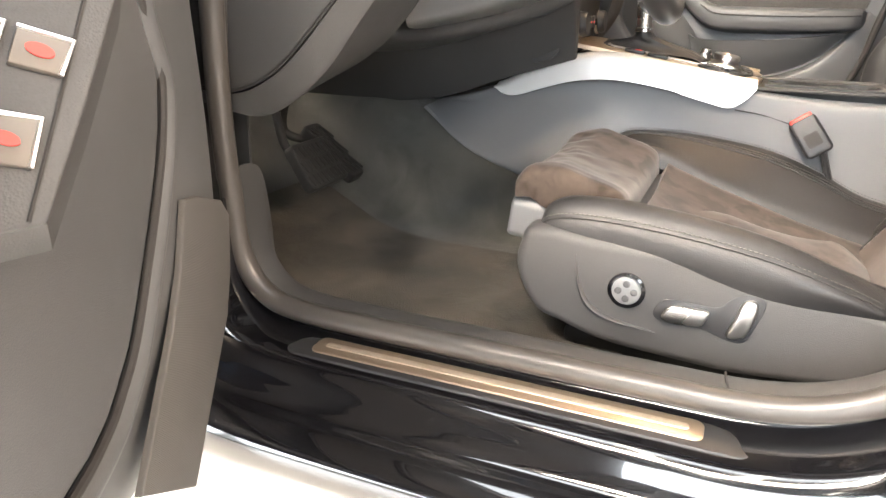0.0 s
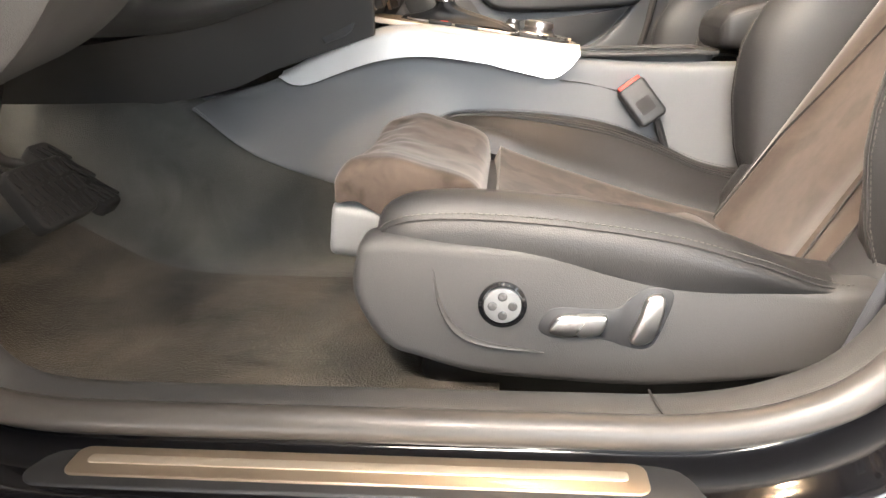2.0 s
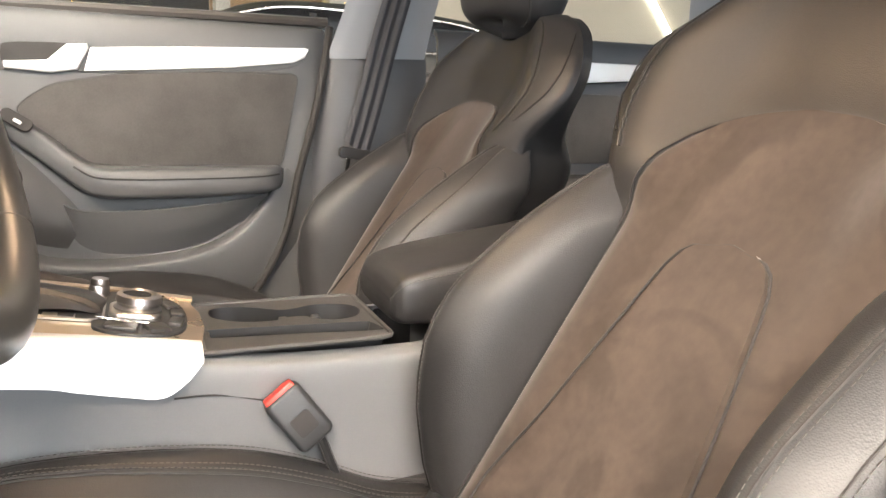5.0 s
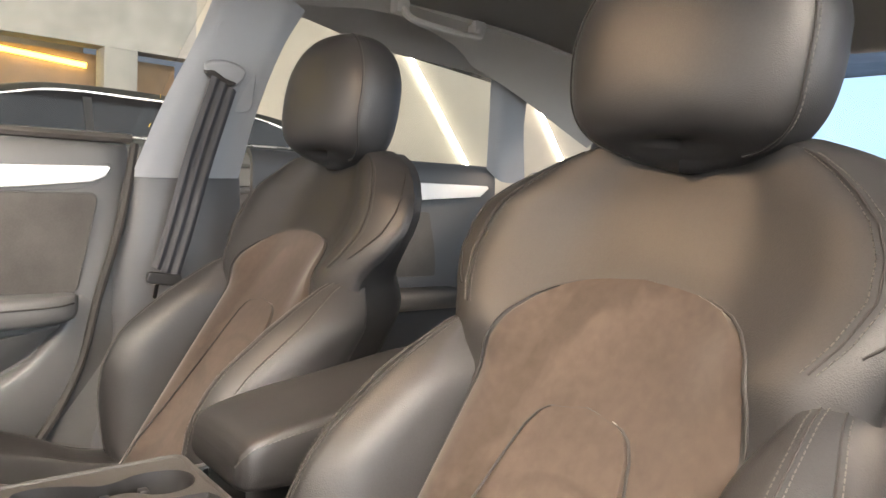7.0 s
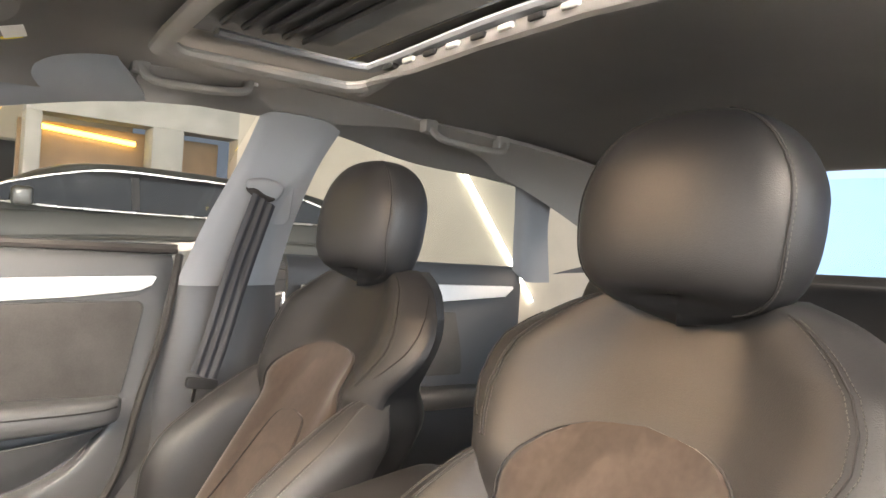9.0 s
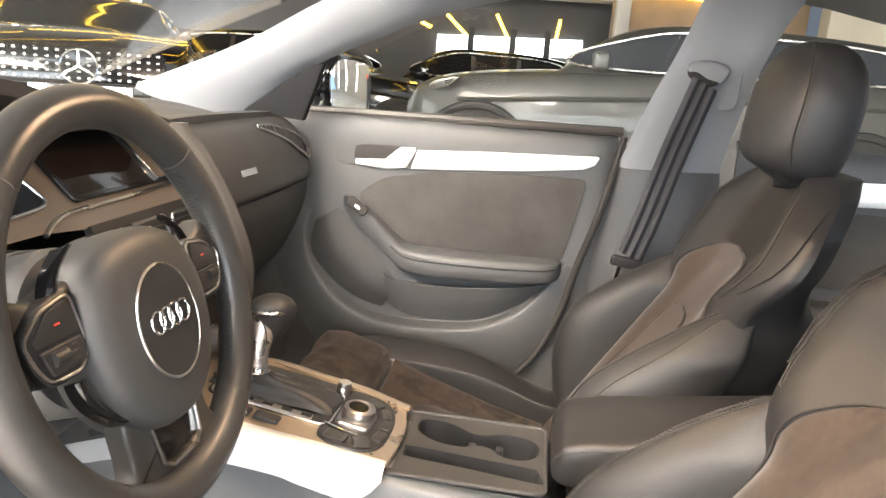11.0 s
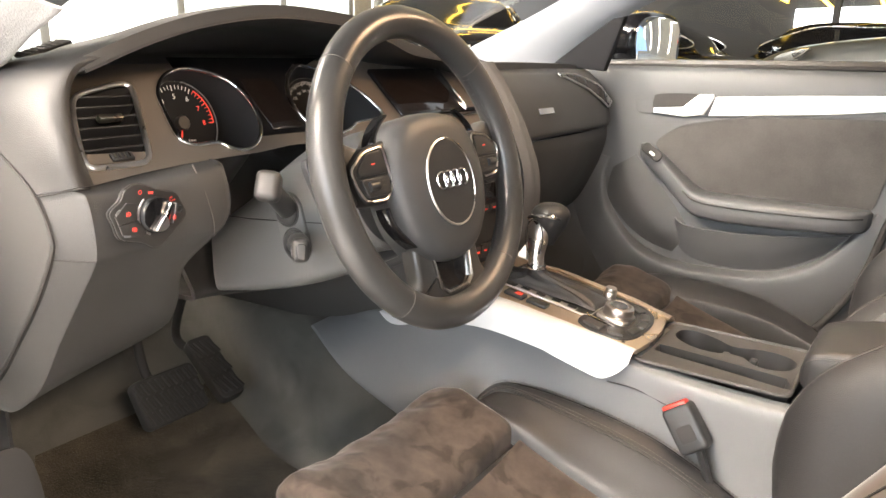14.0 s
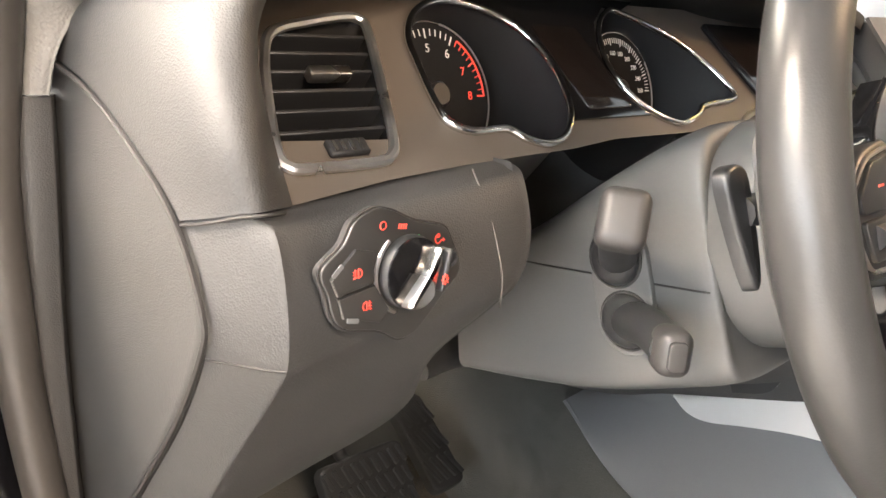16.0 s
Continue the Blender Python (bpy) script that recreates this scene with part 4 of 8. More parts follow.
part("height_cover", slab(rounded(0.085, 0.17, 0.02), 0.006, frame_of((0.622, 0.622, 1.20), (1, -0.12, 0), (0.22, -0.36, 1)), 0.003), PILLAR, pb, "pale raised belt height cover")
belt = thing("seat_belt", (0.55, 0.62, 0.75), "dark grey seat belt with pale guide on the centre pillar", "seat belt")
part("belt_guide", slab(smooth_outline([(-0.036, 0.012), (-0.03, -0.012), (0.0, -0.032), (0.028, -0.018), (0.036, 0.008), (0.0, 0.02)], 40), 0.016, frame_of((0.60, 0.617, 1.19), (1, -0.1, 0), (0.22, -0.36, 1)), 0.006), PILLAR, belt, "pale plastic belt guide")
part("guide_slot", slab(smooth_outline([(-0.03, 0.0), (-0.018, -0.012), (0.012, -0.022), (0.028, -0.014), (0.008, -0.008), (-0.015, 0.004)], 30), 0.0175, frame_of((0.592, 0.6165, 1.186), (1, -0.1, 0), (0.22, -0.36, 1)), 0.002), SEAM, belt)
rows = []
for x, y, z, w in ((0.595, 0.60, 1.165, 0.024), (0.56, 0.618, 1.03, 0.025), (0.53, 0.628, 0.90, 0.025), (0.505, 0.63, 0.81, 0.025)):
    rows.append([(x + w * u, y - 0.003 * math.cos(3 * math.pi * u), z - 0.012 * u) for u in (-1, -0.66, -0.33, 0, 0.33, 0.66, 1)])
part("webbing", shell(sheet(rows, 30, 30), 0.0014), WEB, belt)
part("belt_tongue", slab(rounded(0.065, 0.022, 0.007), 0.008, frame_of((0.498, 0.622, 0.80), (1, 0.1, -0.15), (0.1, 0, 1)), 0.003), PLASTIC_DARK, belt, "black belt tongue")
part("tongue_metal", slab(rounded(0.008, 0.035, 0.003), 0.003, frame_of((0.483, 0.618, 0.782), (1, 0.1, -0.15), (0.1, 0, 1)), 0.001), CHROME, belt, "bright metal tongue blade")
# rear pillar and quarter window frame
pillar("pillar_rear", [[(1.335, 0.678, 1.05), (1.37, 0.655, 1.02), (1.45, 0.65, 1.02)], [(1.30, 0.64, 1.18), (1.33, 0.618, 1.17), (1.40, 0.615, 1.16)], [(1.268, 0.605, 1.285), (1.30, 0.585, 1.29), (1.37, 0.575, 1.26)]], "grey rear pillar trim", PILLAR)
for s in (1, -1):
    tagged(pillar("pillar_quarter" if s > 0 else "pillar_quarter_near", [[(1.46, s * 0.645, 1.045), (1.62, s * 0.58, 1.06), (1.75, s * 0.5, 1.08)], [(1.62, s * 0.59, 1.10), (1.70, s * 0.53, 1.13), (1.80, s * 0.46, 1.14)], [(1.60, s * 0.55, 1.175), (1.66, s * 0.48, 1.21), (1.75, s * 0.40, 1.24)]], "dark grey tail pillar trim", PILLAR_LOW), kind="structure")


def grab_handle(p0, p1, drop):
    a, b = Vector(p0), Vector(p1)
    t = thing("grab_handle", ((a + b) / 2), "folded grey grab handle under the roof edge", "grab handle", "roof grab handles")
    inn = Vector(drop)
    path = catmull([a, a.lerp(b, 0.06) + inn, a.lerp(b, 0.2) + inn * 1.3, a.lerp(b, 0.5) + inn * 1.4, a.lerp(b, 0.8) + inn * 1.3, a.lerp(b, 0.94) + inn, b], 40)
    part("grip", tube(path, 0.0095, 10, squash=0.8), HEADLINER, t)
    for q in (a, b):
        part("mount", block(q.x - 0.016, q.x + 0.016, q.y - 0.008, q.y + 0.02, q.z - 0.012, q.z + 0.016, 0.005), HEADLINER, t)


grab_handle((0.337, 0.562, 1.374), (0.536, 0.564, 1.386), (0, -0.015, -0.022))
grab_handle((0.905, 0.482, 1.345), (1.10, 0.470, 1.336), (0, -0.015, -0.02))

# windscreen, side glass, back glass
single("window_1", shell(sheet([[(-0.86, -0.62, 1.0), (-0.93, 0, 1.0), (-0.86, 0.62, 1.0)], [(-0.40, -0.60, 1.19), (-0.45, 0, 1.20), (-0.40, 0.60, 1.19)], [(0.05, -0.52, 1.365), (0.0, 0, 1.385), (0.05, 0.52, 1.365)]], 16, 16), 0.004), PANE, "clear windscreen glass", kind="structure").visible_shadow = False
single("window_2", shell(sheet([[(-0.30, 0.74, 1.03), (0.1, 0.745, 1.035), (0.49, 0.74, 1.04)], [(-0.05, 0.68, 1.19), (0.2, 0.685, 1.20), (0.53, 0.68, 1.20)], [(0.25, 0.635, 1.325), (0.38, 0.635, 1.332), (0.585, 0.63, 1.345)]], 12, 10), 0.004), PANE, "clear front passenger window glass", kind="structure").visible_shadow = False
single("window_3", shell(sheet([[(0.66, 0.73, 1.04), (1.0, 0.725, 1.05), (1.36, 0.70, 1.06)], [(0.74, 0.65, 1.335), (1.0, 0.64, 1.335), (1.29, 0.625, 1.28)]], 12, 10), 0.004), PANE, "clear rear passenger window glass", kind="structure").visible_shadow = False
single("window_4", shell(sheet([[(1.74, -0.58, 1.06), (1.86, 0, 1.08), (1.74, 0.58, 1.06)], [(1.62, -0.42, 1.26), (1.66, 0, 1.29), (1.62, 0.42, 1.26)]], 12, 8), 0.004), PANE, "clear rear window glass", kind="structure").visible_shadow = False

# visor, lamp, inner mirror
vis = thing("sun_visor", (0.08, 0.33, 1.35), "folded grey sun visor with warning label", "sun visor")
part("visor_panel", slab(rounded(0.36, 0.15, 0.03), 0.018, frame_of((0.085, 0.36, 1.362), (0, -1, 0.02), (1, 0, 0.28)), 0.007), HEADLINER, vis)
part("warning_label", slab(rounded(0.06, 0.03, 0.002), 0.0008, frame_of((0.13, 0.40, 1.349), (0.2, 1, 0), (1, -0.1, 0.28)), 0), WHITE_MARK, vis, "white label with unreadable lines")
part("warning_patch", slab(rounded(0.012, 0.028, 0.001), 0.0012, frame_of((0.131, 0.434, 1.3485), (0.2, 1, 0), (1, -0.1, 0.28)), 0), node_mat("label_yellow", (0.75, 0.6, 0.02), 0.5, bump=0), vis, "yellow warning patch")
lampc = thing("roof_lamp", (0.14, 0.0, 1.35), "lit grey overhead reading lamp console", "roof lamp")
part("lamp_housing", slab(rounded(0.30, 0.18, 0.03), -0.022, frame_of((0.19, 0.02, 1.385), (0, 1, 0), (1, 0, 0.2)), 0.008), HEADLINER, lampc)
part("lamp_lens", slab(rounded(0.075, 0.05, 0.012), -0.004, frame_of((0.205, 0.10, 1.3655), (0, 1, 0), (1, 0, 0.2)), 0.001), glow_mat("lamp_lens_lit", (1.0, 0.9, 0.72), 6.0), lampc, "lit lamp lens")
part("lamp_lens", slab(rounded(0.075, 0.05, 0.012), -0.004, frame_of((0.205, -0.06, 1.3655), (0, 1, 0), (1, 0, 0.2)), 0.001), bpy.data.materials["lamp_lens_lit"], lampc, "lit lamp lens")
mir = thing("inner_mirror", (-0.05, 0.02, 1.27), "dark inner rear-view mirror on the windscreen", "rear-view mirror")
part("mirror_case", slab(rounded(0.24, 0.07, 0.028), 0.03, frame_of((-0.06, 0.02, 1.262), (0.12, -1, 0), (0.1, 0, 1)), 0.012), PLASTIC_SOFT, mir)
part("mirror_glass", slab(rounded(0.225, 0.058, 0.024), -0.002, frame_of((-0.032, 0.023, 1.262), (0.12, -1, 0), (0.1, 0, 1)), 0), MIRROR, mir, "reflecting mirror glass")
part("mirror_foot", tube([(-0.075, 0.02, 1.29), (-0.10, 0.02, 1.335)], 0.016, 10), PLASTIC_SOFT, mir)

# driver's side behind door opening: unseen closed rear door and centre pillar, blocking light
single("pillar_centre_near", block(0.52, 0.68, -0.76, -0.68, 0.30, 1.36, 0.02), PILLAR_LOW, "unseen plain centre pillar behind the driver seat, added to block light", "car pillar", kind="structure")
single("rear_door_near", block(0.685, 1.45, -0.78, -0.70, 0.30, 1.05, 0.02), PILLAR_LOW, "unseen plain closed rear door behind the driver seat, added to block light", "car door", kind="structure")
single("rear_quarter_near", block(1.455, 2.0, -0.78, -0.64, 0.30, 1.05, 0.02), PILLAR_LOW, "unseen plain rear quarter of the car, added to block light", "car body", kind="structure")

# driver's belt beside the seat
nb = thing("seat_belt", (0.40, -0.61, 0.45), "dark grey seat belt webbing beside the driver seat", "seat belt")
rows = []
for x, y, z in ((0.345, -0.598, 0.44), (0.372, -0.603, 0.529), (0.402, -0.606, 0.615), (0.46, -0.61, 0.75), (0.54, -0.615, 0.95), (0.60, -0.60, 1.17)):
    rows.append([(x + 0.024 * u, y - 0.002 * math.cos(3 * math.pi * u) + 0.004 * u, z - 0.009 * u) for u in (-1, -0.66, -0.33, 0, 0.33, 0.66, 1)])
part("webbing", shell(sheet(rows, 30, 40), 0.0014), WEB, nb)
part("anchor", slab(rounded(0.05, 0.03, 0.008), 0.008, frame_of((0.345, -0.60, 0.44), (1, 0, -0.3), (0.3, 0, 1)), 0.003), PLASTIC_DARK, nb, "black belt anchor")


# ---- dashboard ----
dash = thing("dashboard", (-0.25, 0.0, 0.70), "dark grey car dashboard with satin fascia and padded hood", "dashboard")
# top pad: rows from the windscreen to the lip of the hood
LIP_Y = (-0.655, -0.618, -0.600, -0.53, -0.45, -0.36, -0.26, -0.20, -0.14, -0.08, 0.0, 0.075, 0.115, 0.135, 0.20, 0.35, 0.50, 0.60, 0.665, 0.70)
LIP_X = (-0.27, -0.245, -0.205, -0.20, -0.20, -0.20, -0.20, -0.205, -0.21, -0.215, -0.22, -0.22, -0.22, -0.23, -0.255, -0.262, -0.262, -0.262, -0.265, -0.27)
LIP_Z = (0.985, 1.028, 1.041, 1.069, 1.090, 1.101, 1.098, 1.092, 1.078, 1.062, 1.054, 1.048, 1.040, 1.035, 1.035, 1.035, 1.033, 1.030, 1.02, 1.01)
rows = []
for k, dx, z_in in ((0, -0.66, 0.99), (0.25, -0.5, 1.02), (0.6, -0.28, 1.035), (0.85, -0.10, None), (0.95, -0.03, None), (1.0, 0.0, None)):
    row = []
    for y, x, z in list(zip(LIP_Y, LIP_X, LIP_Z))[1:]:
        if z_in is None:
            row.append((x + dx, y, z - (0.012 if k < 0.9 else 0.0)))
        else:
            row.append((x + dx, y, z_in + 0.3 * k * (z - 1.04)))
    rows.append(row)
part("top_pad", shell(sheet(rows, 120, 40), -0.012), PLASTIC, dash, "padded dark grained top")
# side demister slot let into the pad
DEM = frame_of((-0.352, -0.560, 1.0575), (-0.45, 1, 0.25), (-1, -0.45, 0.10))
dem = part("demister", slab(rounded(0.078, 0.018, 0.006), 0.003, DEM, 0.001), SEAM, dash, "dark side demister slot")
for k in range(7):
    part("demister_rib", block(-0.0008, 0.0008, -0.008, 0.008, 0.002, 0.0042, 0, 1, DEM @ Matrix.Translation((-0.030 + 0.010 * k, 0, 0))), PLASTIC, dem)
# underside of the hood, down to the fascia
rows = []
for y, x, z in zip(LIP_Y[2:14], LIP_X[2:14], LIP_Z[2:14]):
    rows.append([(x, y, z - 0.003), (x - 0.04, y, z - 0.008), (x - 0.09, y, z - 0.016), (x - 0.14, y, min(z - 0.02, 1.055))])
part("hood_lining", shell(sheet(rows, 24, 60), -0.006), PLASTIC_DARK, dash, "dark hood lining")


def fascia_x(z):
    return -0.203 - (z - 0.950) * 1.08


FN = Vector((1, 0, 1.08)).normalized()


def on_fascia(y, z, lift=0.0):
    """Frame on the slanted fascia: local x runs across the car, local y up the slope."""
    up = Vector((-1.08, 0, 1)).normalized()
    m = Matrix((Vector((0, 1, 0)), up, FN)).transposed().to_4x4()
    m.translation = Vector((fascia_x(z), y, z)) + FN * lift
    return m


FM = on_fascia(-0.25, 0.95)


TACH_OUT = [(-0.169, 0.1275), (-0.140, 0.118), (-0.121, 0.099), (-0.1145, 0.066), (-0.1275, 0.0273), (-0.1495, 0.0047), (-0.1715, -0.002), (-0.1885, 0.003), (-0.198, 0.0115), (-0.206, 0.013), (-0.230, 0.0125), (-0.2435, 0.020), (-0.245, 0.034), (-0.2405, 0.064), (-0.234, 0.090), (-0.217, 0.112), (-0.194, 0.125)]
SPEED_OUT = [(0.012, 0.1325), (0.034, 0.128), (0.062, 0.114), (0.088, 0.093), (0.1035, 0.068), (0.1105, 0.042), (0.108, 0.031), (0.095, 0.026), (0.052, 0.0225), (0.040, 0.0205), (0.030, 0.0145), (0.012, 0.0085), (-0.010, 0.005), (-0.031, 0.0138), (-0.046, 0.032), (-0.050, 0.055), (-0.043, 0.081), (-0.020, 0.112)]


def gauge_outline(pts):
    return smooth_outline(pts, 96)


def vent_outline(w, h, skew, cx=0.0, cy=0.0):
    out = catmull([(w * a, h * b) for a, b in ((-0.51, 0.18), (-0.47, 0.35), (-0.36, 0.44), (-0.1, 0.50), (0.25, 0.56), (0.42, 0.55), (0.5, 0.45), (0.51, 0.0), (0.5, -0.37), (0.44, -0.47), (0.3, -0.5), (-0.25, -0.5), (-0.41, -0.48), (-0.49, -0.39), (-0.515, -0.1))], 72, closed=True)
    return [(cx + a + skew * b, cy + b) for a, b in out]


# fascia plate, in its own plane: across, up the slope, with openings for gauges, vent and screen
plate_out = [(-0.376, -0.0225), (-0.385, 0.03), (-0.375, 0.085), (-0.36, 0.135), (0.30, 0.150), (0.375, 0.14), (0.385, 0.05), (0.385, -0.02), (0.2, -0.022), (0.07, -0.004), (0.0, -0.003), (-0.1, -0.002), (-0.15, -0.0065), (-0.193, -0.0075), (-0.247, -0.0095), (-0.305, -0.0135)]
hole_screen = rounded(0.228, 0.094, 0.006, cx=0.267, cy=0.072)
part("fascia", holed(plate_out, [gauge_outline(TACH_OUT), gauge_outline(SPEED_OUT), vent_outline(0.070, 0.102, 0.33, -0.3125, 0.048), hole_screen], FM), FASCIA, dash, "satin bronze-grey fascia plate")

part("fascia_infill", slab([(-0.136, 0.016), (-0.1225, 0.03), (-0.1095, 0.066), (-0.1165, 0.103), (-0.140, 0.123), (-0.168, 0.132), (-0.19, 0.13), (-0.19, 0.147), (0.06, 0.147), (0.03, 0.134), (0.008, 0.1375), (-0.023, 0.116), (-0.047, 0.083), (-0.055, 0.055), (-0.051, 0.029), (-0.040, 0.016)], 0.0015, FM @ Matrix.Translation((0, 0, 0.0005)), 0), GLOSS_BLACK, dash, "black display field between the gauges")


def gauge(outline, hub, numbers, red, unit):
    out = gauge_outline(outline)
    g = part("gauge_ring", tube([FM @ Vector((x, v, 0.002)) for x, v in out], 0.0026, 10, closed=True), CHROME, dash, "chrome gauge surround")
    part("gauge_well", well(out, 0.078, FM, shrink=0.97), PLASTIC_DARK, g, "deep black gauge well")
    # the dial stands steeper than the fascia plate
    DM = FM @ Matrix.Translation(hub) @ Matrix.Rotation(radians(33), 4, "X")
    part("gauge_face", lathe([(0.051, -0.001), (0.051, 0.0006), (0.001, 0.0006)], 56, DM), DIAL_BLACK, g)
    part("dial_rim", tube([DM @ Vector((0.0508 * math.cos(a), 0.0508 * math.sin(a), 0.001)) for a in np.linspace(-1.35, 4.4, 80)], 0.0007, 6), SATIN_CHROME, g)
    tw, tr = bmesh.new(), bmesh.new()
    n = 5 * (len(numbers) - 1)
    for k in range(n + 1):
        a = radians(254 - 256 * k / n)
        q = DM @ Matrix.Translation((0.0435 * math.cos(a), 0.0435 * math.sin(a), 0.0008)) @ Matrix.Rotation(a, 4, "Z")
        w = block(-0.0022 if k % 5 else -0.0040, 0.0026, -0.00035, 0.00035 if k % 5 else 0.0007, 0, 0.0004, 0, m=q)
        tgt = tr if (red and k >= 31) else tw
        me = bpy.data.meshes.new("t")
        w.to_mesh(me)
        tgt.from_mesh(me)
        bpy.data.meshes.remove(me)
    tagged(part("tick_marks", tw, WHITE_MARK, g), kind="stuff")
    if red:
        part("red_band", tube([DM @ Vector((0.0462 * math.cos(a), 0.0462 * math.sin(a), 0.0010)) for a in np.linspace(radians(55), radians(-2), 24)], 0.0007, 5), RED_LIT, g, "red warning band")
        tagged(part("red_tick_marks", tr, RED_LIT, g), kind="stuff")
    writing = [(txt, 0.0085 if len(txt) < 2 else 0.0056, 0.0325 * math.cos(a), 0.0325 * math.sin(a), RED_LIT if red and k >= 7 else WHITE_MARK)
               for k, txt in enumerate(numbers) for a in (radians(254 - 256 * k / (len(numbers) - 1)),)]
    writing += [(txt, 0.0048, 0.010, -0.021 - 0.005 * k, WHITE_MARK) for k, txt in enumerate(unit)]
    for txt, size, x, v, mat in writing:
        cu = bpy.data.curves.new("dial_number", "FONT")
        cu.body, cu.size, cu.align_x, cu.align_y, cu.extrude, cu.resolution_u = txt, size, "CENTER", "CENTER", 0.0002, 4
        ob = new("dial_number", cu)
        dg = bpy.context.evaluated_depsgraph_get()
        me = bpy.data.meshes.new_from_object(ob.evaluated_get(dg))
        bpy.data.objects.remove(ob)
        bm = bmesh.new()
        bm.from_mesh(me)
        bm.transform(DM @ Matrix.Translation((x, v, 0.0010)))
        part("dial_number" if txt[0].isdigit() and "/" not in txt else "dial_unit", bm, mat, g)
    na = radians(254)
    part("needle", tube([DM @ Vector((0.0, 0.0, 0.003)), DM @ Vector((0.036 * math.cos(na), 0.036 * math.sin(na), 0.003))], 0.0009, 6), RED_LIT, g, "red needle")
    part("needle_hub", lathe([(0.009, 0.0), (0.009, 0.005), (0.0075, 0.007), (0.001, 0.007)], 24, DM), PLASTIC_DARK, g)


gauge(TACH_OUT, (-0.189, 0.082, -0.0425), ["0", "1", "2", "3", "4", "5", "6", "7", "8"], True, ["1/min", "x1000"])
gauge(SPEED_OUT, (0.027, 0.082, -0.0425), ["0", "20", "40", "60", "80", "100", "120", "140", "160", "180", "200", "220", "240", "260"], False, ["km/h"])
part("fascia_strip", tube([FM @ Vector((x, v, 0.002)) for x, v in catmull([(0.07, -0.008), (0.10, 0.006), (0.14, 0.012), (0.25, 0.014), (0.36, 0.017)], 30)], 0.0028, 8), SATIN_CHROME, dash, "satin metal strip")
part("info_display", slab(rounded(0.054, 0.085, 0.006, cx=-0.082, cy=0.066), 0.003, FM, 0.001), SCREEN, dash, "dark display between the gauges")
# left air vent
def vent(m, w, h, skew, slats=6):
    out = vent_outline(w, h, skew)
    v = part("vent_frame", tube([m @ Vector((a, b, 0.002)) for a, b in out], 0.0030, 8, closed=True), SILVER, dash, "satin chrome vent frame")
    part("vent_well", well(out, 0.03, m, shrink=0.92), SEAM, v, "black vent opening")
    for k in range(slats):
        y = -h * 0.26 + h * 0.68 * k / (slats - 1)
        part("slat", block(-w * 0.47 + skew * y, w * 0.47 + skew * y, y - 0.0011, y + 0.0013, -0.014, 0.0, 0.0005, 1, m), PLASTIC_DARK, v)
    part("vent_tab", block(-w * 0.16 + skew * h * 0.1, w * 0.22 + skew * h * 0.1, h * 0.1 - 0.003, h * 0.1 + 0.004, -0.002, 0.006, 0.0015, 2, m), SATIN_CHROME, v, "bright vent slider")
    for k in range(5):
        x = -w * 0.36 + w * 0.18 * k
        part("vane", block(x - 0.0008, x + 0.0008, -h * 0.34, h * 0.42, -0.026, -0.016, 0, 1, m @ Matrix(((1, skew, 0, 0), (0, 1, 0, 0), (0, 0, 1, 0), (0, 0, 0, 1)))), PLASTIC_DARK, v)
    part("vent_sill", slab([(x, y) for x, y in out if y < -h * 0.3], 0.0022, m @ Matrix.Translation((0, 0, -0.002)), 0), FASCIA, v)
    return v


vm = FM @ Matrix.Translation((-0.3125, 0.048, 0.0))
vl = vent(vm, 0.070, 0.102, 0.33)
part("vent_wheel", block(-0.012, 0.012, -0.005, 0.005, 0, 0.004, 0.001, 1, vm @ Matrix.Translation((-0.008, -0.040, 0.0))), PLASTIC_DARK, vl, "ribbed vent wheel")
for k in range(4):
    part("wheel_rib", block(-0.009 + 0.005 * k, -0.0075 + 0.005 * k, -0.003, 0.003, 0.004, 0.0048, 0, 1, vm @ Matrix.Translation((-0.008, -0.040, 0.0))), SATIN_CHROME, vl)
# left end: side cap and lower driver panel
cap_out = [(-0.62, 0.97), (-0.45, 1.0), (-0.35, 0.992), (-0.27, 0.975), (-0.218, 0.950), (-0.193, 0.924), (-0.183, 0.896), (-0.188, 0.876), (-0.222, 0.830), (-0.268, 0.780), (-0.317, 0.730), (-0.356, 0.700), (-0.40, 0.683), (-0.45, 0.684), (-0.62, 0.70)]
part("side_cap", slab(smooth_outline(cap_out, 80), 0.018, frame_of((0, -0.645, 0), (1, 0, 0), (0, 0, 1)), 0.004, 3), PLASTIC, dash, "removable side cap")
cap_edge = catmull([(-0.40, -0.667, 1.0), (-0.36, -0.6675, 0.996), (-0.29, -0.6675, 0.982), (-0.235, -0.667, 0.960), (-0.199, -0.664, 0.932)] + [(x + 0.002, -0.6622, z) for x, z in cap_out[6:14]], 120)
part("cap_gap", tube(cap_edge, 0.0015, 6), SEAM, dash)
rows = [[(-0.262, -0.6605, 0.973), (-0.235, -0.6605, 0.962), (-0.207, -0.6605, 0.944), (-0.1885, -0.660, 0.915), (-0.1825, -0.660, 0.892), (-0.189, -0.660, 0.869), (-0.219, -0.660, 0.828), (-0.265, -0.660, 0.778), (-0.314, -0.660, 0.727), (-0.354, -0.659, 0.697), (-0.40, -0.657, 0.679), (-0.47, -0.655, 0.680)]]
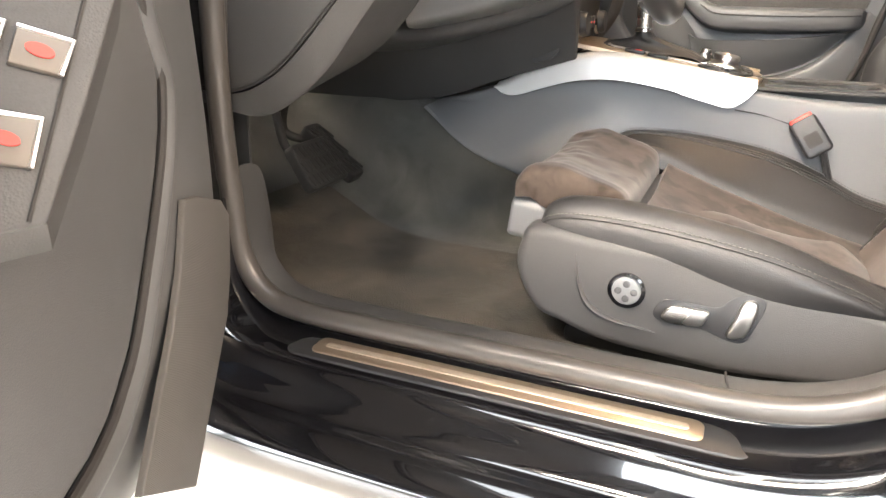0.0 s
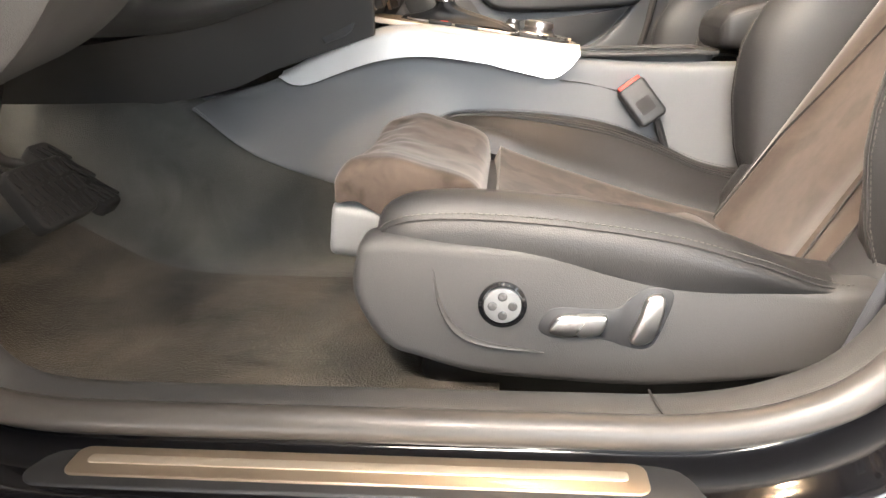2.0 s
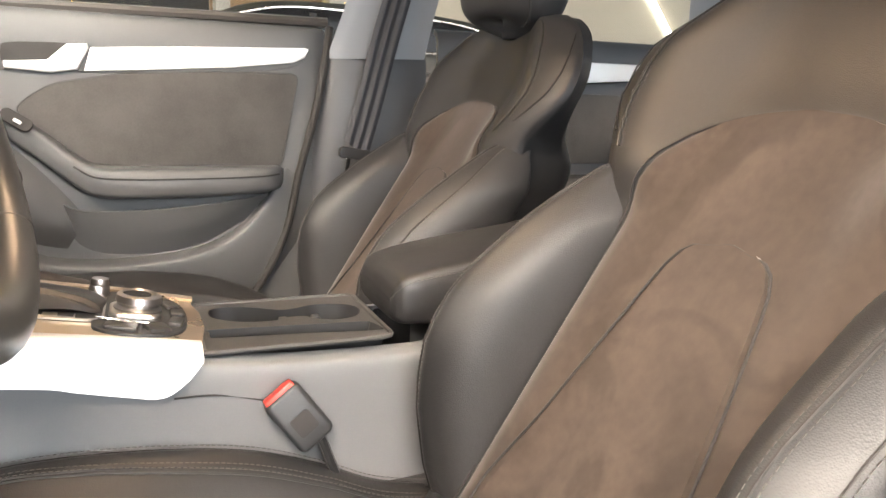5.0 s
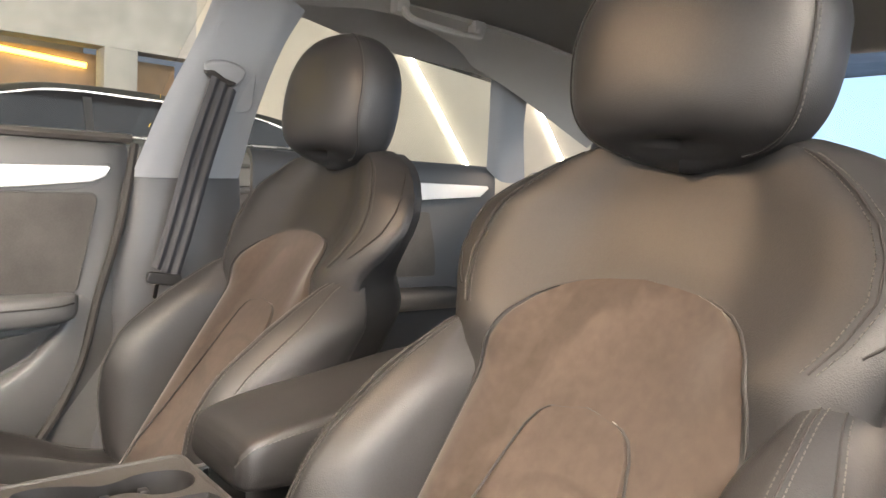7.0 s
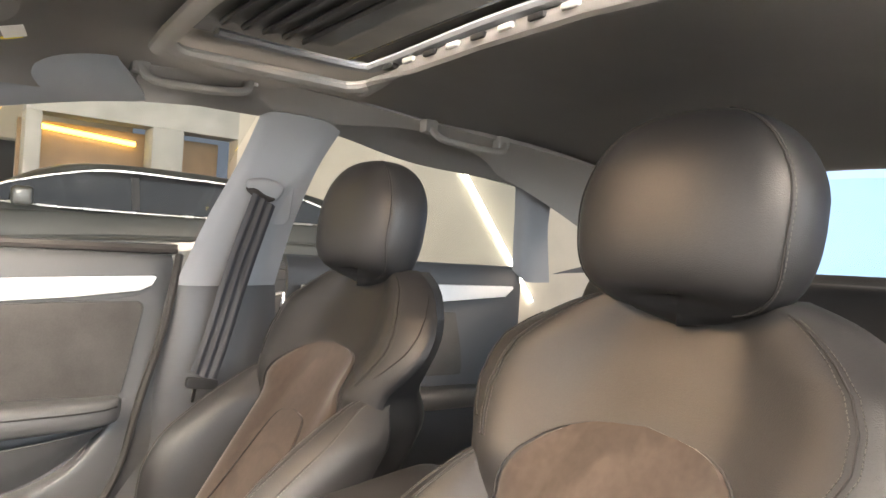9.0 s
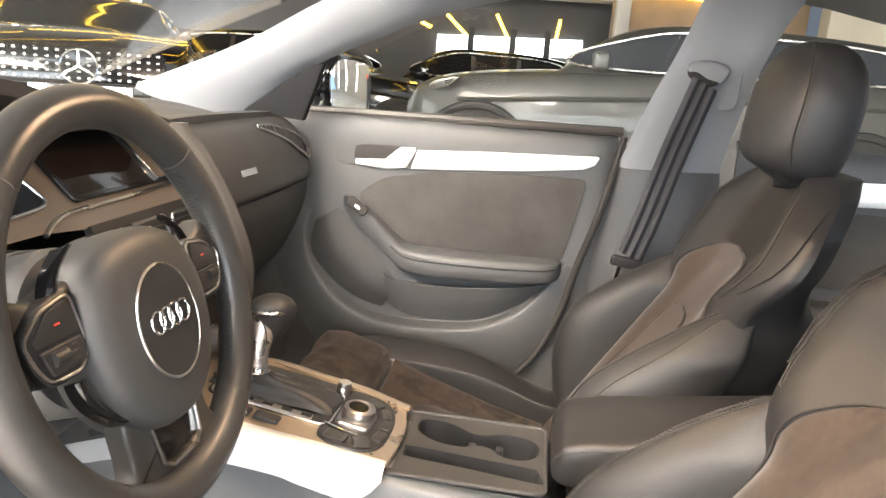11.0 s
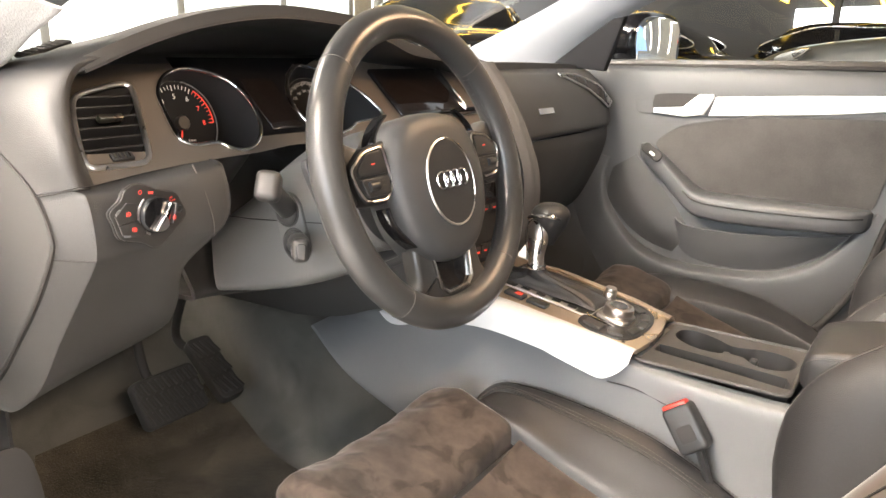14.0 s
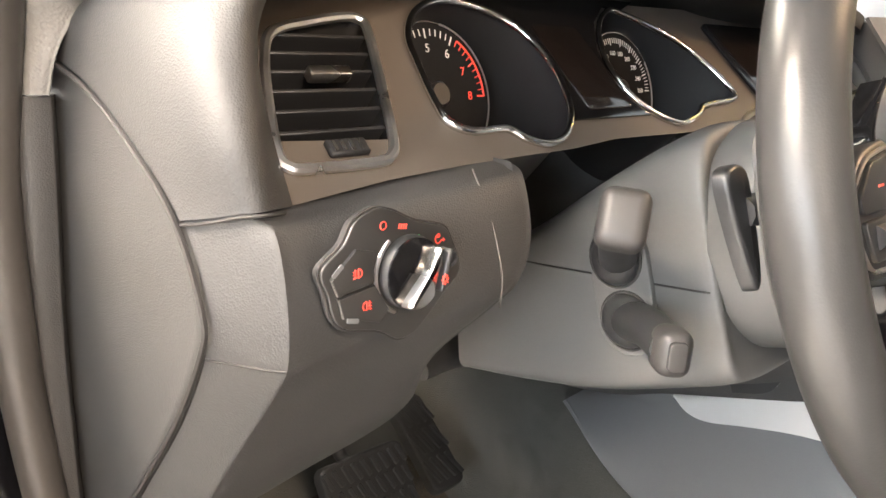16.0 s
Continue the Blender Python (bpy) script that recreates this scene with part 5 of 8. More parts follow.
for k, dx in ((0.0, -0.003), (0.05, 0.0), (0.22, -0.004), (0.5, -0.008), (0.8, -0.010), (0.97, -0.014), (1.0, -0.022), (1.01, -0.09)):
    row = []
    zt = np.interp(k, (0.0, 0.05, 0.15, 0.5, 1.0), (0.940, 0.938, 0.934, 0.938, 0.944))
    for x, z in ((-0.200, zt + 0.002), (-0.172, zt - 0.001), (-0.159, zt - 0.009), (-0.152, 0.904), (-0.152, 0.880), (-0.160, 0.864), (-0.190, 0.828), (-0.236, 0.774), (-0.290, 0.708 + 0.02 * k), (-0.343, 0.667 + 0.03 * k), (-0.39, 0.652 + 0.04 * k), (-0.47, 0.664 + 0.03 * k)):
        yr = np.interp(z, (0.715, 0.80, 0.838, 0.863, 0.892, 0.93, 0.95), (-0.46, -0.505, -0.515, -0.495, -0.472, -0.476, -0.466)) if x > -0.37 else -0.43
        row.append((x + (dx if x > -0.28 else max(dx, -0.02) if x > -0.4 else 0), -0.642 + (yr + 0.642) * k, z))
    rows.append(row)
low_sheet = sheet(rows, 60, 40)
low_joint = []
for r in low_sheet[:8]:
    for p, q in zip(r, r[1:]):
        if p[2] >= 0.873 > q[2]:
            low_joint.append(tuple(p + (q - p) * (p[2] - 0.873) / (p[2] - q[2])))
            break
part("lower_panel", shell(low_sheet, -0.006), PLASTIC, dash, "dark lower panel")
flank = [[(-0.45, -0.665, 1.001), (-0.36, -0.6655, 0.997), (-0.29, -0.6655, 0.983), (-0.235, -0.6655, 0.961), (-0.199, -0.662, 0.933)],
         [(-0.40, -0.64, 1.026), (-0.32, -0.661, 1.020), (-0.26, -0.6615, 1.004), (-0.205, -0.660, 0.970), (-0.184, -0.655, 0.936)],
         [(-0.34, -0.605, 1.046), (-0.275, -0.645, 1.040), (-0.22, -0.653, 1.012), (-0.180, -0.652, 0.974), (-0.171, -0.648, 0.939)],
         [(-0.24, -0.570, 1.064), (-0.212, -0.622, 1.048), (-0.198, -0.640, 1.018), (-0.174, -0.641, 0.976), (-0.166, -0.640, 0.940)],
         [(-0.202, -0.572, 1.055), (-0.199, -0.610, 1.043), (-0.197, -0.624, 1.016), (-0.186, -0.628, 0.978), (-0.172, -0.630, 0.939)],
         [(-0.245, -0.565, 1.046), (-0.245, -0.588, 1.034), (-0.250, -0.596, 1.006), (-0.222, -0.606, 0.972), (-0.186, -0.615, 0.936)]]
part("hood_flank", shell(sheet(flank, 30, 24), 0.006), PLASTIC, dash, "padded flank of the hood")
part("panel_joint", tube(catmull([(-0.199, -0.663, 0.931), (-0.184, -0.656, 0.934), (-0.170, -0.648, 0.938), (-0.164, -0.639, 0.939), (-0.172, -0.627, 0.937)], 24), 0.0009, 6), SEAM, dash)
part("panel_joint", tube(low_joint, 0.0007, 6), SEAM, dash)
part("panel_gap", tube(catmull([(-0.1765, -0.512, 0.945), (-0.1655, -0.508, 0.92), (-0.160, -0.503, 0.89), (-0.163, -0.500, 0.868)], 20), 0.0006, 6), STITCH, dash)
# panel right of the column and below
rows = []
for y, pts in ((-0.42, ((-0.36, 0.94), (-0.36, 0.86), (-0.34, 0.79), (-0.315, 0.745), (-0.36, 0.735), (-0.46, 0.735), (-0.62, 0.74))),
               (-0.36, ((-0.37, 0.94), (-0.37, 0.86), (-0.35, 0.78), (-0.33, 0.735), (-0.38, 0.718), (-0.46, 0.715), (-0.62, 0.72))),
               (-0.28, ((-0.35, 0.94), (-0.34, 0.86), (-0.31, 0.78), (-0.29, 0.735), (-0.35, 0.712), (-0.44, 0.70), (-0.62, 0.71))),
               (-0.215, ((-0.17, 0.94), (-0.15, 0.87), (-0.135, 0.80), (-0.16, 0.765), (-0.25, 0.735), (-0.40, 0.70), (-0.62, 0.70))),
               (-0.185, ((-0.165, 0.94), (-0.14, 0.87), (-0.120, 0.80), (-0.14, 0.775), (-0.23, 0.742), (-0.39, 0.70), (-0.62, 0.70)))):
    rows.append([(x, y, z) for x, z in pts])
part("knee_panel", shell(sheet(rows, 40, 30), -0.006), PLASTIC, dash, "dark knee panel under the column")
side = [[(-0.80, -0.19, 0.66), (-0.42, -0.19, 0.698), (-0.25, -0.185, 0.742), (-0.14, -0.18, 0.780), (-0.122, -0.165, 0.786), (-0.13, -0.11, 0.79), (-0.17, -0.09, 0.79)],
        [(-0.80, -0.15, 0.61), (-0.41, -0.15, 0.655), (-0.26, -0.145, 0.70), (-0.145, -0.135, 0.738), (-0.128, -0.122, 0.742), (-0.135, -0.095, 0.745), (-0.17, -0.085, 0.745)],
        [(-0.80, -0.11, 0.56), (-0.405, -0.108, 0.606), (-0.27, -0.102, 0.647), (-0.150, -0.094, 0.684), (-0.135, -0.086, 0.689), (-0.14, -0.075, 0.69), (-0.17, -0.07, 0.69)]]
part("stack_flank", shell(sheet(side, 50, 24), 0.006), PLASTIC, dash, "dark side of the centre stack")
# light switch
ls = thing("light_switch", (-0.16, -0.57, 0.90), "dark headlamp switch panel with metal rotary knob", "light switch")
LM = frame_of((-0.152, -0.578, 0.905), (-0.10, 1, 0), (-0.02, 0, 1))
lo = smooth_outline([(-0.0489, 0.0122), (-0.037, 0.021), (-0.0307, 0.030), (-0.0189, 0.0343), (-0.0088, 0.0319), (0.005, 0.0254), (0.0245, 0.0196), (0.0308, 0.0110), (0.0365, -0.0018), (0.0342, -0.0071), (0.0201, -0.0178), (0.0066, -0.0278), (-0.0048, -0.0295), (-0.014, -0.0243), (-0.02, -0.0212), (-0.0402, -0.0142), (-0.0461, 0.001)], 90)
part("switch_plate", slab(lo, 0.006, LM @ Matrix.Translation((0, 0, -0.003)), 0.0008), SWITCH_BLACK, ls, "dark satin switch plate")
part("plate_edge", tube([LM @ Vector((x * 1.012, y * 1.012, 0.0012)) for x, y in lo], 0.0007, 6, closed=True), SEAM, ls)
part("knob_base", lathe([(0.0172, 0.003), (0.0172, 0.006), (0.0155, 0.0085), (0.001, 0.009)], 40, LM @ Matrix.Translation((-0.0006, 0.0027, 0))), PLASTIC_DARK, ls)
part("knob_rim", tube([LM @ Vector((-0.0006 + 0.0195 * math.cos(a), 0.0027 + 0.0195 * math.sin(a), 0.0034)) for a in np.linspace(radians(125), radians(245), 30)], 0.0011, 8), SATIN_CHROME, ls, "metal knob rim")
part("knob_cup", lathe([(0.0150, 0.0), (0.0165, 0.0015), (0.0165, 0.003), (0.001, 0.0032)], 40, LM @ Matrix.Translation((-0.0006, 0.0027, 0.0062))), GLOSS_BLACK, ls)
part("knob_grip", slab(smooth_outline([(-0.010, -0.0105), (-0.002, -0.0125), (0.0050, -0.0095), (0.0078, -0.0035), (0.0122, 0.0115), (0.0090, 0.0138), (0.0042, 0.0040), (-0.003, -0.003)], 48), 0.007, LM @ Matrix.Translation((0, 0, 0.0085)), 0.0022), SATIN_CHROME, ls, "satin metal grip")
part("grip_inlay", slab(smooth_outline([(0.0085, -0.0065), (0.0120, -0.002), (0.0165, 0.0105), (0.0140, 0.0120), (0.0105, 0.002)], 30), 0.011, LM @ Matrix.Translation((0, 0, 0.0062)), 0.0015), PLASTIC_DARK, ls)
for out, f in (([(-0.0452, 0.0078), (-0.0317, 0.0186), (-0.0221, 0.0161), (-0.0217, 0.0022), (-0.0420, 0.0)], (-0.0423, 0.0114)), ([(-0.0418, -0.0013), (-0.0214, 0.0008), (-0.0132, -0.0122), (-0.0192, -0.0172), (-0.0394, -0.0105)], (-0.035, -0.0122))):
    b = part("fog_button", slab(out[::-1], 0.0018, LM @ Matrix.Translation((0, 0, 0.003)), 0.0005), SWITCH_BLACK, ls, "black fog lamp button")
    part("button_edge", tube([LM @ Vector((x, y, 0.0042)) for x, y in (out[0], out[-1])], 0.0004, 5), STITCH, b)
    part("button_flag", slab(rounded(0.0068, 0.0022, 0.0005), 0.0006, LM @ Matrix.Translation((f[0], f[1], 0.0047)) @ Matrix.Rotation(radians(38 if f[1] > 0 else -14), 4, "Z"), 0), PLASTIC_SOFT, b)


def red_line(pts, z, r=0.00028, mat=None):
    part("symbol", tube([LM @ Vector((x, y, z)) for x, y in pts], r, 5), mat or RED_LIT, ls)


red_line([(-0.0152 + 0.0018 * math.cos(a), 0.0262 + 0.0018 * math.sin(a)) for a in np.linspace(0, 6.3, 18)], 0.0034)
for k in range(4):
    red_line([(-0.0058 + 0.0014 * k, 0.0232 - 0.0002 * k), (-0.0052 + 0.0014 * k, 0.0255 - 0.0002 * k)], 0.0034, 0.00035)
for k in range(3):
    a = radians(60 * k)
    red_line([(0.0061 - 0.0017 * math.cos(a), 0.0171 - 0.0017 * math.sin(a)), (0.0061 + 0.0017 * math.cos(a), 0.0171 + 0.0017 * math.sin(a))], 0.0034, 0.00025, GREEN_LIT)
red_line([(0.0201 + 0.0022 * math.cos(a), 0.0143 + 0.0022 * math.sin(a)) for a in np.linspace(2.2, 5.9, 14)], 0.0034)
red_line([(0.0201 + 0.0009 * math.cos(a), 0.0158 + 0.0009 * math.sin(a)) for a in np.linspace(0, 6.3, 10)], 0.0034)
red_line([(0.0228, 0.0133), (0.0246, 0.0131)], 0.0034)
red_line([(0.0237, 0.0140), (0.0237, 0.0123)], 0.0034)
red_line([(0.0098 + 0.0013 * math.cos(a), -0.0005 + 0.0013 * math.sin(a)) for a in np.linspace(0, 6.3, 14)], 0.0176)
for k in range(8):
    a = radians(45 * k)
    red_line([(0.0098 + 0.0019 * math.cos(a), -0.0005 + 0.0019 * math.sin(a)), (0.0098 + 0.0026 * math.cos(a), -0.0005 + 0.0026 * math.sin(a))], 0.0176)
for cx, cy, s in ((-0.0316, 0.0082, 1), (-0.0266, -0.0074, -1)):
    red_line([(cx + s * 0.0004, cy + 0.0022), (cx + s * 0.0004, cy - 0.0022), (cx + s * 0.0020, cy - 0.0014), (cx + s * 0.0024, cy), (cx + s * 0.0020, cy + 0.0014), (cx + s * 0.0004, cy + 0.0022)], 0.0050)
    for k in (-1, 0, 1):
        red_line([(cx - s * 0.0004, cy + 0.0014 * k), (cx - s * 0.0026, cy + 0.0014 * k - 0.0004)], 0.0050)
    red_line([(cx - s * 0.0015, cy + 0.0022), (cx - s * 0.0012, cy), (cx - s * 0.0018, cy - 0.0022)], 0.0050)
part("dimmer", lathe([(0.0046, 0.003), (0.0046, 0.0065), (0.0036, 0.008), (0.0030, 0.0068), (0.001, 0.0068)], 24, LM @ Matrix.Translation((0.0251, 0.0042, 0))), PLASTIC_DARK, ls, "small dimmer wheel")
# centre: screen, vents, controls
SM = on_fascia(0.03, 0.975, 0.002)
sc = part("screen_bezel", slab(rounded(0.235, 0.10, 0.008), 0.004, SM @ Matrix.Translation((-0.015, 0.035, 0)), 0.002), GLOSS_BLACK, dash, "gloss black screen bezel")
part("screen", slab(rounded(0.165, 0.09, 0.004), 0.0052, SM @ Matrix.Translation((-0.045, 0.035, 0)), 0.0006), SCREEN, sc, "dark screen")
part("screen_trim", block(0.046, 0.050, -0.012, 0.082, 0.003, 0.008, 0.001, 1, SM), CHROME, sc)
part("side_glass", slab(rounded(0.05, 0.088, 0.003), 0.0055, SM @ Matrix.Translation((0.077, 0.035, 0)), 0.0006), FASCIA, sc)
ctr = thing("centre_stack", (-0.17, 0.01, 0.68), "black centre stack with radio and climate controls", "control panel")
rows = []
for y in (-0.115, 0.0, 0.128):
    rows.append([(-0.19, y, 0.945), (-0.165, y, 0.90), (-0.15, y, 0.83), (-0.145, y, 0.76), (-0.16, y, 0.70), (-0.2, y, 0.68)])
part("stack_panel", shell(sheet(rows, 30, 12), -0.01), PLASTIC_DARK, ctr)
CM = frame_of((-0.158, 0.01, 0.90), (0, 1, 0), (-0.25, 0, 1))
for s in (-1, 1):
    v = part("vent_frame", tube([CM @ Vector((x + s * 0.058, y + 0.02, 0.004)) for x, y in rounded(0.10, 0.042, 0.008)], 0.0022, 8, closed=True), SATIN_CHROME, ctr, "satin metal vent frame")
    for k in range(5):
        part("slat", block(s * 0.058 - 0.046, s * 0.058 + 0.046, 0.004 + k * 0.008, 0.006 + k * 0.008, 0.0, 0.006, 0.0005, 1, CM), PLASTIC_DARK, v)
    part("vent_tab", block(s * 0.058 - 0.004, s * 0.058 + 0.004, 0.006, 0.034, 0.006, 0.011, 0.001, 1, CM), SATIN_CHROME, v)
CM2 = frame_of((-0.1445, 0.01, 0.80), (0, 1, 0), (-0.06, 0, 1))
part("radio_slot", slab(rounded(0.20, 0.032, 0.004), 0.004, CM2 @ Matrix.Translation((0, 0.045, 0)), 0.001), GLOSS_BLACK, ctr)
part("radio_strip", block(-0.09, 0.09, 0.056, 0.058, 0.004, 0.006, 0.0005, 1, CM2), SATIN_CHROME, ctr)
for k in range(6):
    part("radio_button", slab(rounded(0.026, 0.012, 0.002, cx=-0.075 + 0.03 * k, cy=0.014), 0.004, CM2, 0.001), PLASTIC_DARK, ctr)
    part("button_mark", block(-0.081 + 0.03 * k, -0.069 + 0.03 * k, 0.0125, 0.0148, 0.004, 0.0046, 0, 1, CM2), RED_LIT, ctr)
for s in (-1, 1):
    part("climate_knob", lathe([(0.021, 0.0), (0.021, 0.012), (0.018, 0.017), (0.001, 0.017)], 36, CM2 @ Matrix.Translation((s * 0.075, -0.055, 0.001))), PLASTIC_DARK, ctr)
    part("knob_rim", lathe([(0.0225, 0.0), (0.0225, 0.005), (0.0205, 0.006), (0.0205, 0.0)], 36, CM2 @ Matrix.Translation((s * 0.075, -0.055, 0.001))), CHROME, ctr, "chrome knob rim")
for k in range(4):
    part("climate_button", slab(rounded(0.02, 0.022, 0.002, cx=-0.035 + 0.0235 * k, cy=-0.055), 0.005, CM2, 0.001), PLASTIC_DARK, ctr)
    part("button_mark", block(-0.039 + 0.0235 * k, -0.031 + 0.0235 * k, -0.056, -0.053, 0.005, 0.0056, 0, 1, CM2), RED_LIT, ctr)
# cheek that frames the centre stack towards the passenger
cheek = []
for a, b, w in (((-0.205, 0.10, 1.05), (-0.26, 0.14, 1.045), 0), ((-0.175, 0.115, 1.0), (-0.24, 0.15, 1.0), 0), ((-0.140, 0.12, 0.93), (-0.21, 0.155, 0.93), 0), ((-0.115, 0.12, 0.85), (-0.20, 0.155, 0.85), 0), ((-0.125, 0.12, 0.76), (-0.22, 0.15, 0.76), 0), ((-0.18, 0.12, 0.68), (-0.26, 0.15, 0.68), 0)):
    A, B = np.array(a), np.array(b)
    cheek.append([A + (0.0, -0.012, 0), A + (0.012, 0.004, 0), A + (0.008, 0.022, 0), B])
part("stack_cheek", shell(sheet(cheek, 20, 40), -0.006), PLASTIC, dash, "padded frame of the centre stack")
# passenger side
rows = []
for y, dx in ((0.13, -0.01), (0.20, 0.0), (0.35, 0.0), (0.5, 0.0), (0.6, -0.002), (0.66, -0.01), (0.70, -0.03)):
    rows.append([(-0.265 + dx, y, 1.036), (-0.235 + dx, y, 1.022), (-0.205 + dx, y, 0.99), (-0.187 + dx, y, 0.95), (-0.180 + dx, y, 0.915), (-0.188 + dx, y, 0.903)])
part("passenger_pad", shell(sheet(rows, 50, 30), -0.006), PLASTIC, dash, "padded passenger side")
rows = []
for y, dx in ((0.13, 0.0), (0.3, 0.0), (0.5, 0.0), (0.70, -0.02)):
    rows.append([(-0.192 + dx, y, 0.899), (-0.193 + dx, y, 0.86), (-0.22 + dx, y, 0.78), (-0.27 + dx, y, 0.70), (-0.36 + dx, y, 0.66), (-0.6, y, 0.66)])
part("glovebox_door", shell(sheet(rows, 40, 20), -0.006), PLASTIC, dash, "dark glovebox door")
part("glovebox_latch", block(-0.196, -0.185, 0.19, 0.235, 0.868, 0.888, 0.003), PLASTIC_DARK, dash)
part("trim_badge", slab(rounded(0.06, 0.011, 0.001), 0.002, frame_of((-0.184, 0.315, 0.957), (0, 1, 0), (-0.35, 0, 1)), 0.0005), SILVER, dash, "small silver trim badge")
# crescent vent in the corner of the passenger pad
def on_pad(y, z, lift=0.002):
    return Vector((np.interp(z, (0.915, 0.95, 0.99, 1.022, 1.036), (-0.180, -0.187, -0.205, -0.235, -0.265)) - 0.02 * sm(0.60, 0.70, y) + lift, y, z + 0.4 * lift))


up_c = catmull([(0.455, 1.023), (0.51, 1.0215), (0.56, 1.0145), (0.63, 0.994), (0.685, 0.969), (0.700, 0.957)], 30)
lo_c = catmull([(0.457, 1.020), (0.50, 1.008), (0.545, 0.991), (0.595, 0.967), (0.635, 0.950), (0.668, 0.947)], 30)
cv = part("vent_frame", tube([on_pad(y, z, 0.005) for y, z in up_c] + [on_pad(y, z, 0.005) for y, z in lo_c[::-1]], 0.0024, 8, closed=True), SATIN_CHROME, dash, "satin crescent vent frame")
part("vent_well", shell(np.array([[tuple(on_pad(a[0] + (b[0] - a[0]) * f, a[1] + (b[1] - a[1]) * f, 0.0045)) for f in (0, 0.33, 0.67, 1)] for a, b in zip(up_c, lo_c)]), -0.001), SEAM, cv, "black vent opening")
for k in range(4, 28, 4):
    part("slat", tube([on_pad(*up_c[k], 0.005), on_pad((up_c[k][0] + lo_c[k][0]) / 2, (up_c[k][1] + lo_c[k][1]) / 2, 0.006), on_pad(*lo_c[k], 0.005)], 0.0018, 6), PLASTIC_DARK, cv)
part("vent_wheel", tube([on_pad(0.668, 0.965, 0.007), on_pad(0.655, 0.956, 0.007)], 0.004, 10), SATIN_CHROME, cv, "small bright vent wheel")
# demister slots on the top pad
dm = thing("demister_vent", (-0.3, -0.5, 1.05), "black demister slot in the top pad", "air vent")
part("slot", slab(rounded(0.012, 0.07, 0.004), 0.004, frame_of((-0.30, -0.605, 1.030), (1, 0.2, 0.05), (0.1, 1, 0.3)), 0.001), SEAM, dm)

# ---- steering wheel, column, stalks ----
WT = radians(16.74)
WC = Vector((-0.0144, -0.3103, 0.9356))
WM = Matrix((Vector((0, 1, 0)), Vector((-math.sin(WT), 0, math.cos(WT))), Vector((math.cos(WT), 0, math.sin(WT))))).transposed().to_4x4()
WM.translation = WC
sw = thing("steering_wheel", tuple(WC), "black leather three-spoke steering wheel with metal trims", "steering wheel")
W = lambda u, v, w=0.0: WM @ Vector((u, v, w))
WR, WS = 0.1667, 0.0182
part("rim", tube([W(WR * math.cos(a), WR * math.sin(a)) for a in np.linspace(0, 2 * math.pi, 120, endpoint=False)], WS, 20, closed=True, squash=0.97), RIM_LEATHER, sw)
for a in (44, 136, -52, -128):
    a = radians(a)
    c = np.array((math.cos(a), math.sin(a), 0))
    ring = [W(*((WR + (WS - 0.0002) * math.cos(g)) * c + np.array((0, 0, (WS * 0.97 - 0.0002) * math.sin(g))))) for g in np.linspace(0, 2 * math.pi, 24, endpoint=False)]
    part("rim_seam", tube(ring, 0.0007, 6, closed=True), STITCH, sw)
for s0, s1 in ((-50, 42), (138, 230)):
    for off in (-1, 1):
        ln1 = []
        for k, a in enumerate(np.linspace(radians(s0), radians(s1), 110)):
            g = math.pi + 0.02 + 0.13 * ((k % 2) * 2 - 1) + 0.16 * off
            ln1.append(W((WR + WS * math.cos(g)) * math.cos(a), (WR + WS * math.cos(g)) * math.sin(a), -WS * 0.97 * math.sin(g)))
        tagged(part("rim_stitching", tube(ln1, 0.0006, 5), RIM_LEATHER, sw), kind="stuff")
HC = Vector((0.0, -0.021))
hub = [(-0.080, 0.040), (-0.060, 0.070), (-0.030, 0.082), (0.0, 0.084), (0.030, 0.082), (0.060, 0.070), (0.080, 0.040), (0.085, 0.0), (0.074, -0.044), (0.042, -0.078), (0.0, -0.088), (-0.042, -0.078), (-0.074, -0.044), (-0.085, 0.0)]
dome = []
for k, w in ((1.0, -0.030), (1.0, -0.004), (0.985, 0.006), (0.95, 0.013), (0.88, 0.018), (0.74, 0.021), (0.5, 0.0228), (0.25, 0.0236), (0.02, 0.0238)):
    dome.append([W(HC.x + x * k, HC.y + y * k, w) for x, y in smooth_outline(hub, 72)])
part("airbag_cover", grid_bm(np.array([[tuple(p) for p in r] for r in dome]), True, caps=True), HUB, sw, "domed airbag cover")
E0 = WM @ Matrix.Translation((0.0, -0.020, 0.0246))
part("emblem_ring", tube([E0 @ Vector((0.044 * math.cos(a), 0.049 * math.sin(a), -0.0005)) for a in np.linspace(0, 2 * math.pi, 72, endpoint=False)], 0.0013, 8, closed=True), SATIN_CHROME, sw, "thin metal ring")
part("emblem_field", slab([(0.043 * math.cos(a), 0.048 * math.sin(a)) for a in np.linspace(0, 2 * math.pi, 60, endpoint=False)], 0.0012, E0 @ Matrix.Translation((0, 0, -0.0012)), 0), PLASTIC_DARK, sw, "smooth dark emblem field")
for k in range(4):
    part("emblem_loop", tube([E0 @ Vector((-0.0198 + 0.0132 * k + 0.0094 * math.cos(a), 0.003 + 0.0094 * math.sin(a), 0.0014)) for a in np.linspace(0, 2 * math.pi, 30, endpoint=False)], 0.0012, 8, closed=True), CHROME, sw, "chrome emblem loop")
part("column_boss", lathe([(0.055, -0.06), (0.06, -0.03), (0.075, -0.018), (0.001, -0.016)], 40, WM @ Matrix.Translation((0, -0.01, 0))), PLASTIC_DARK, sw)
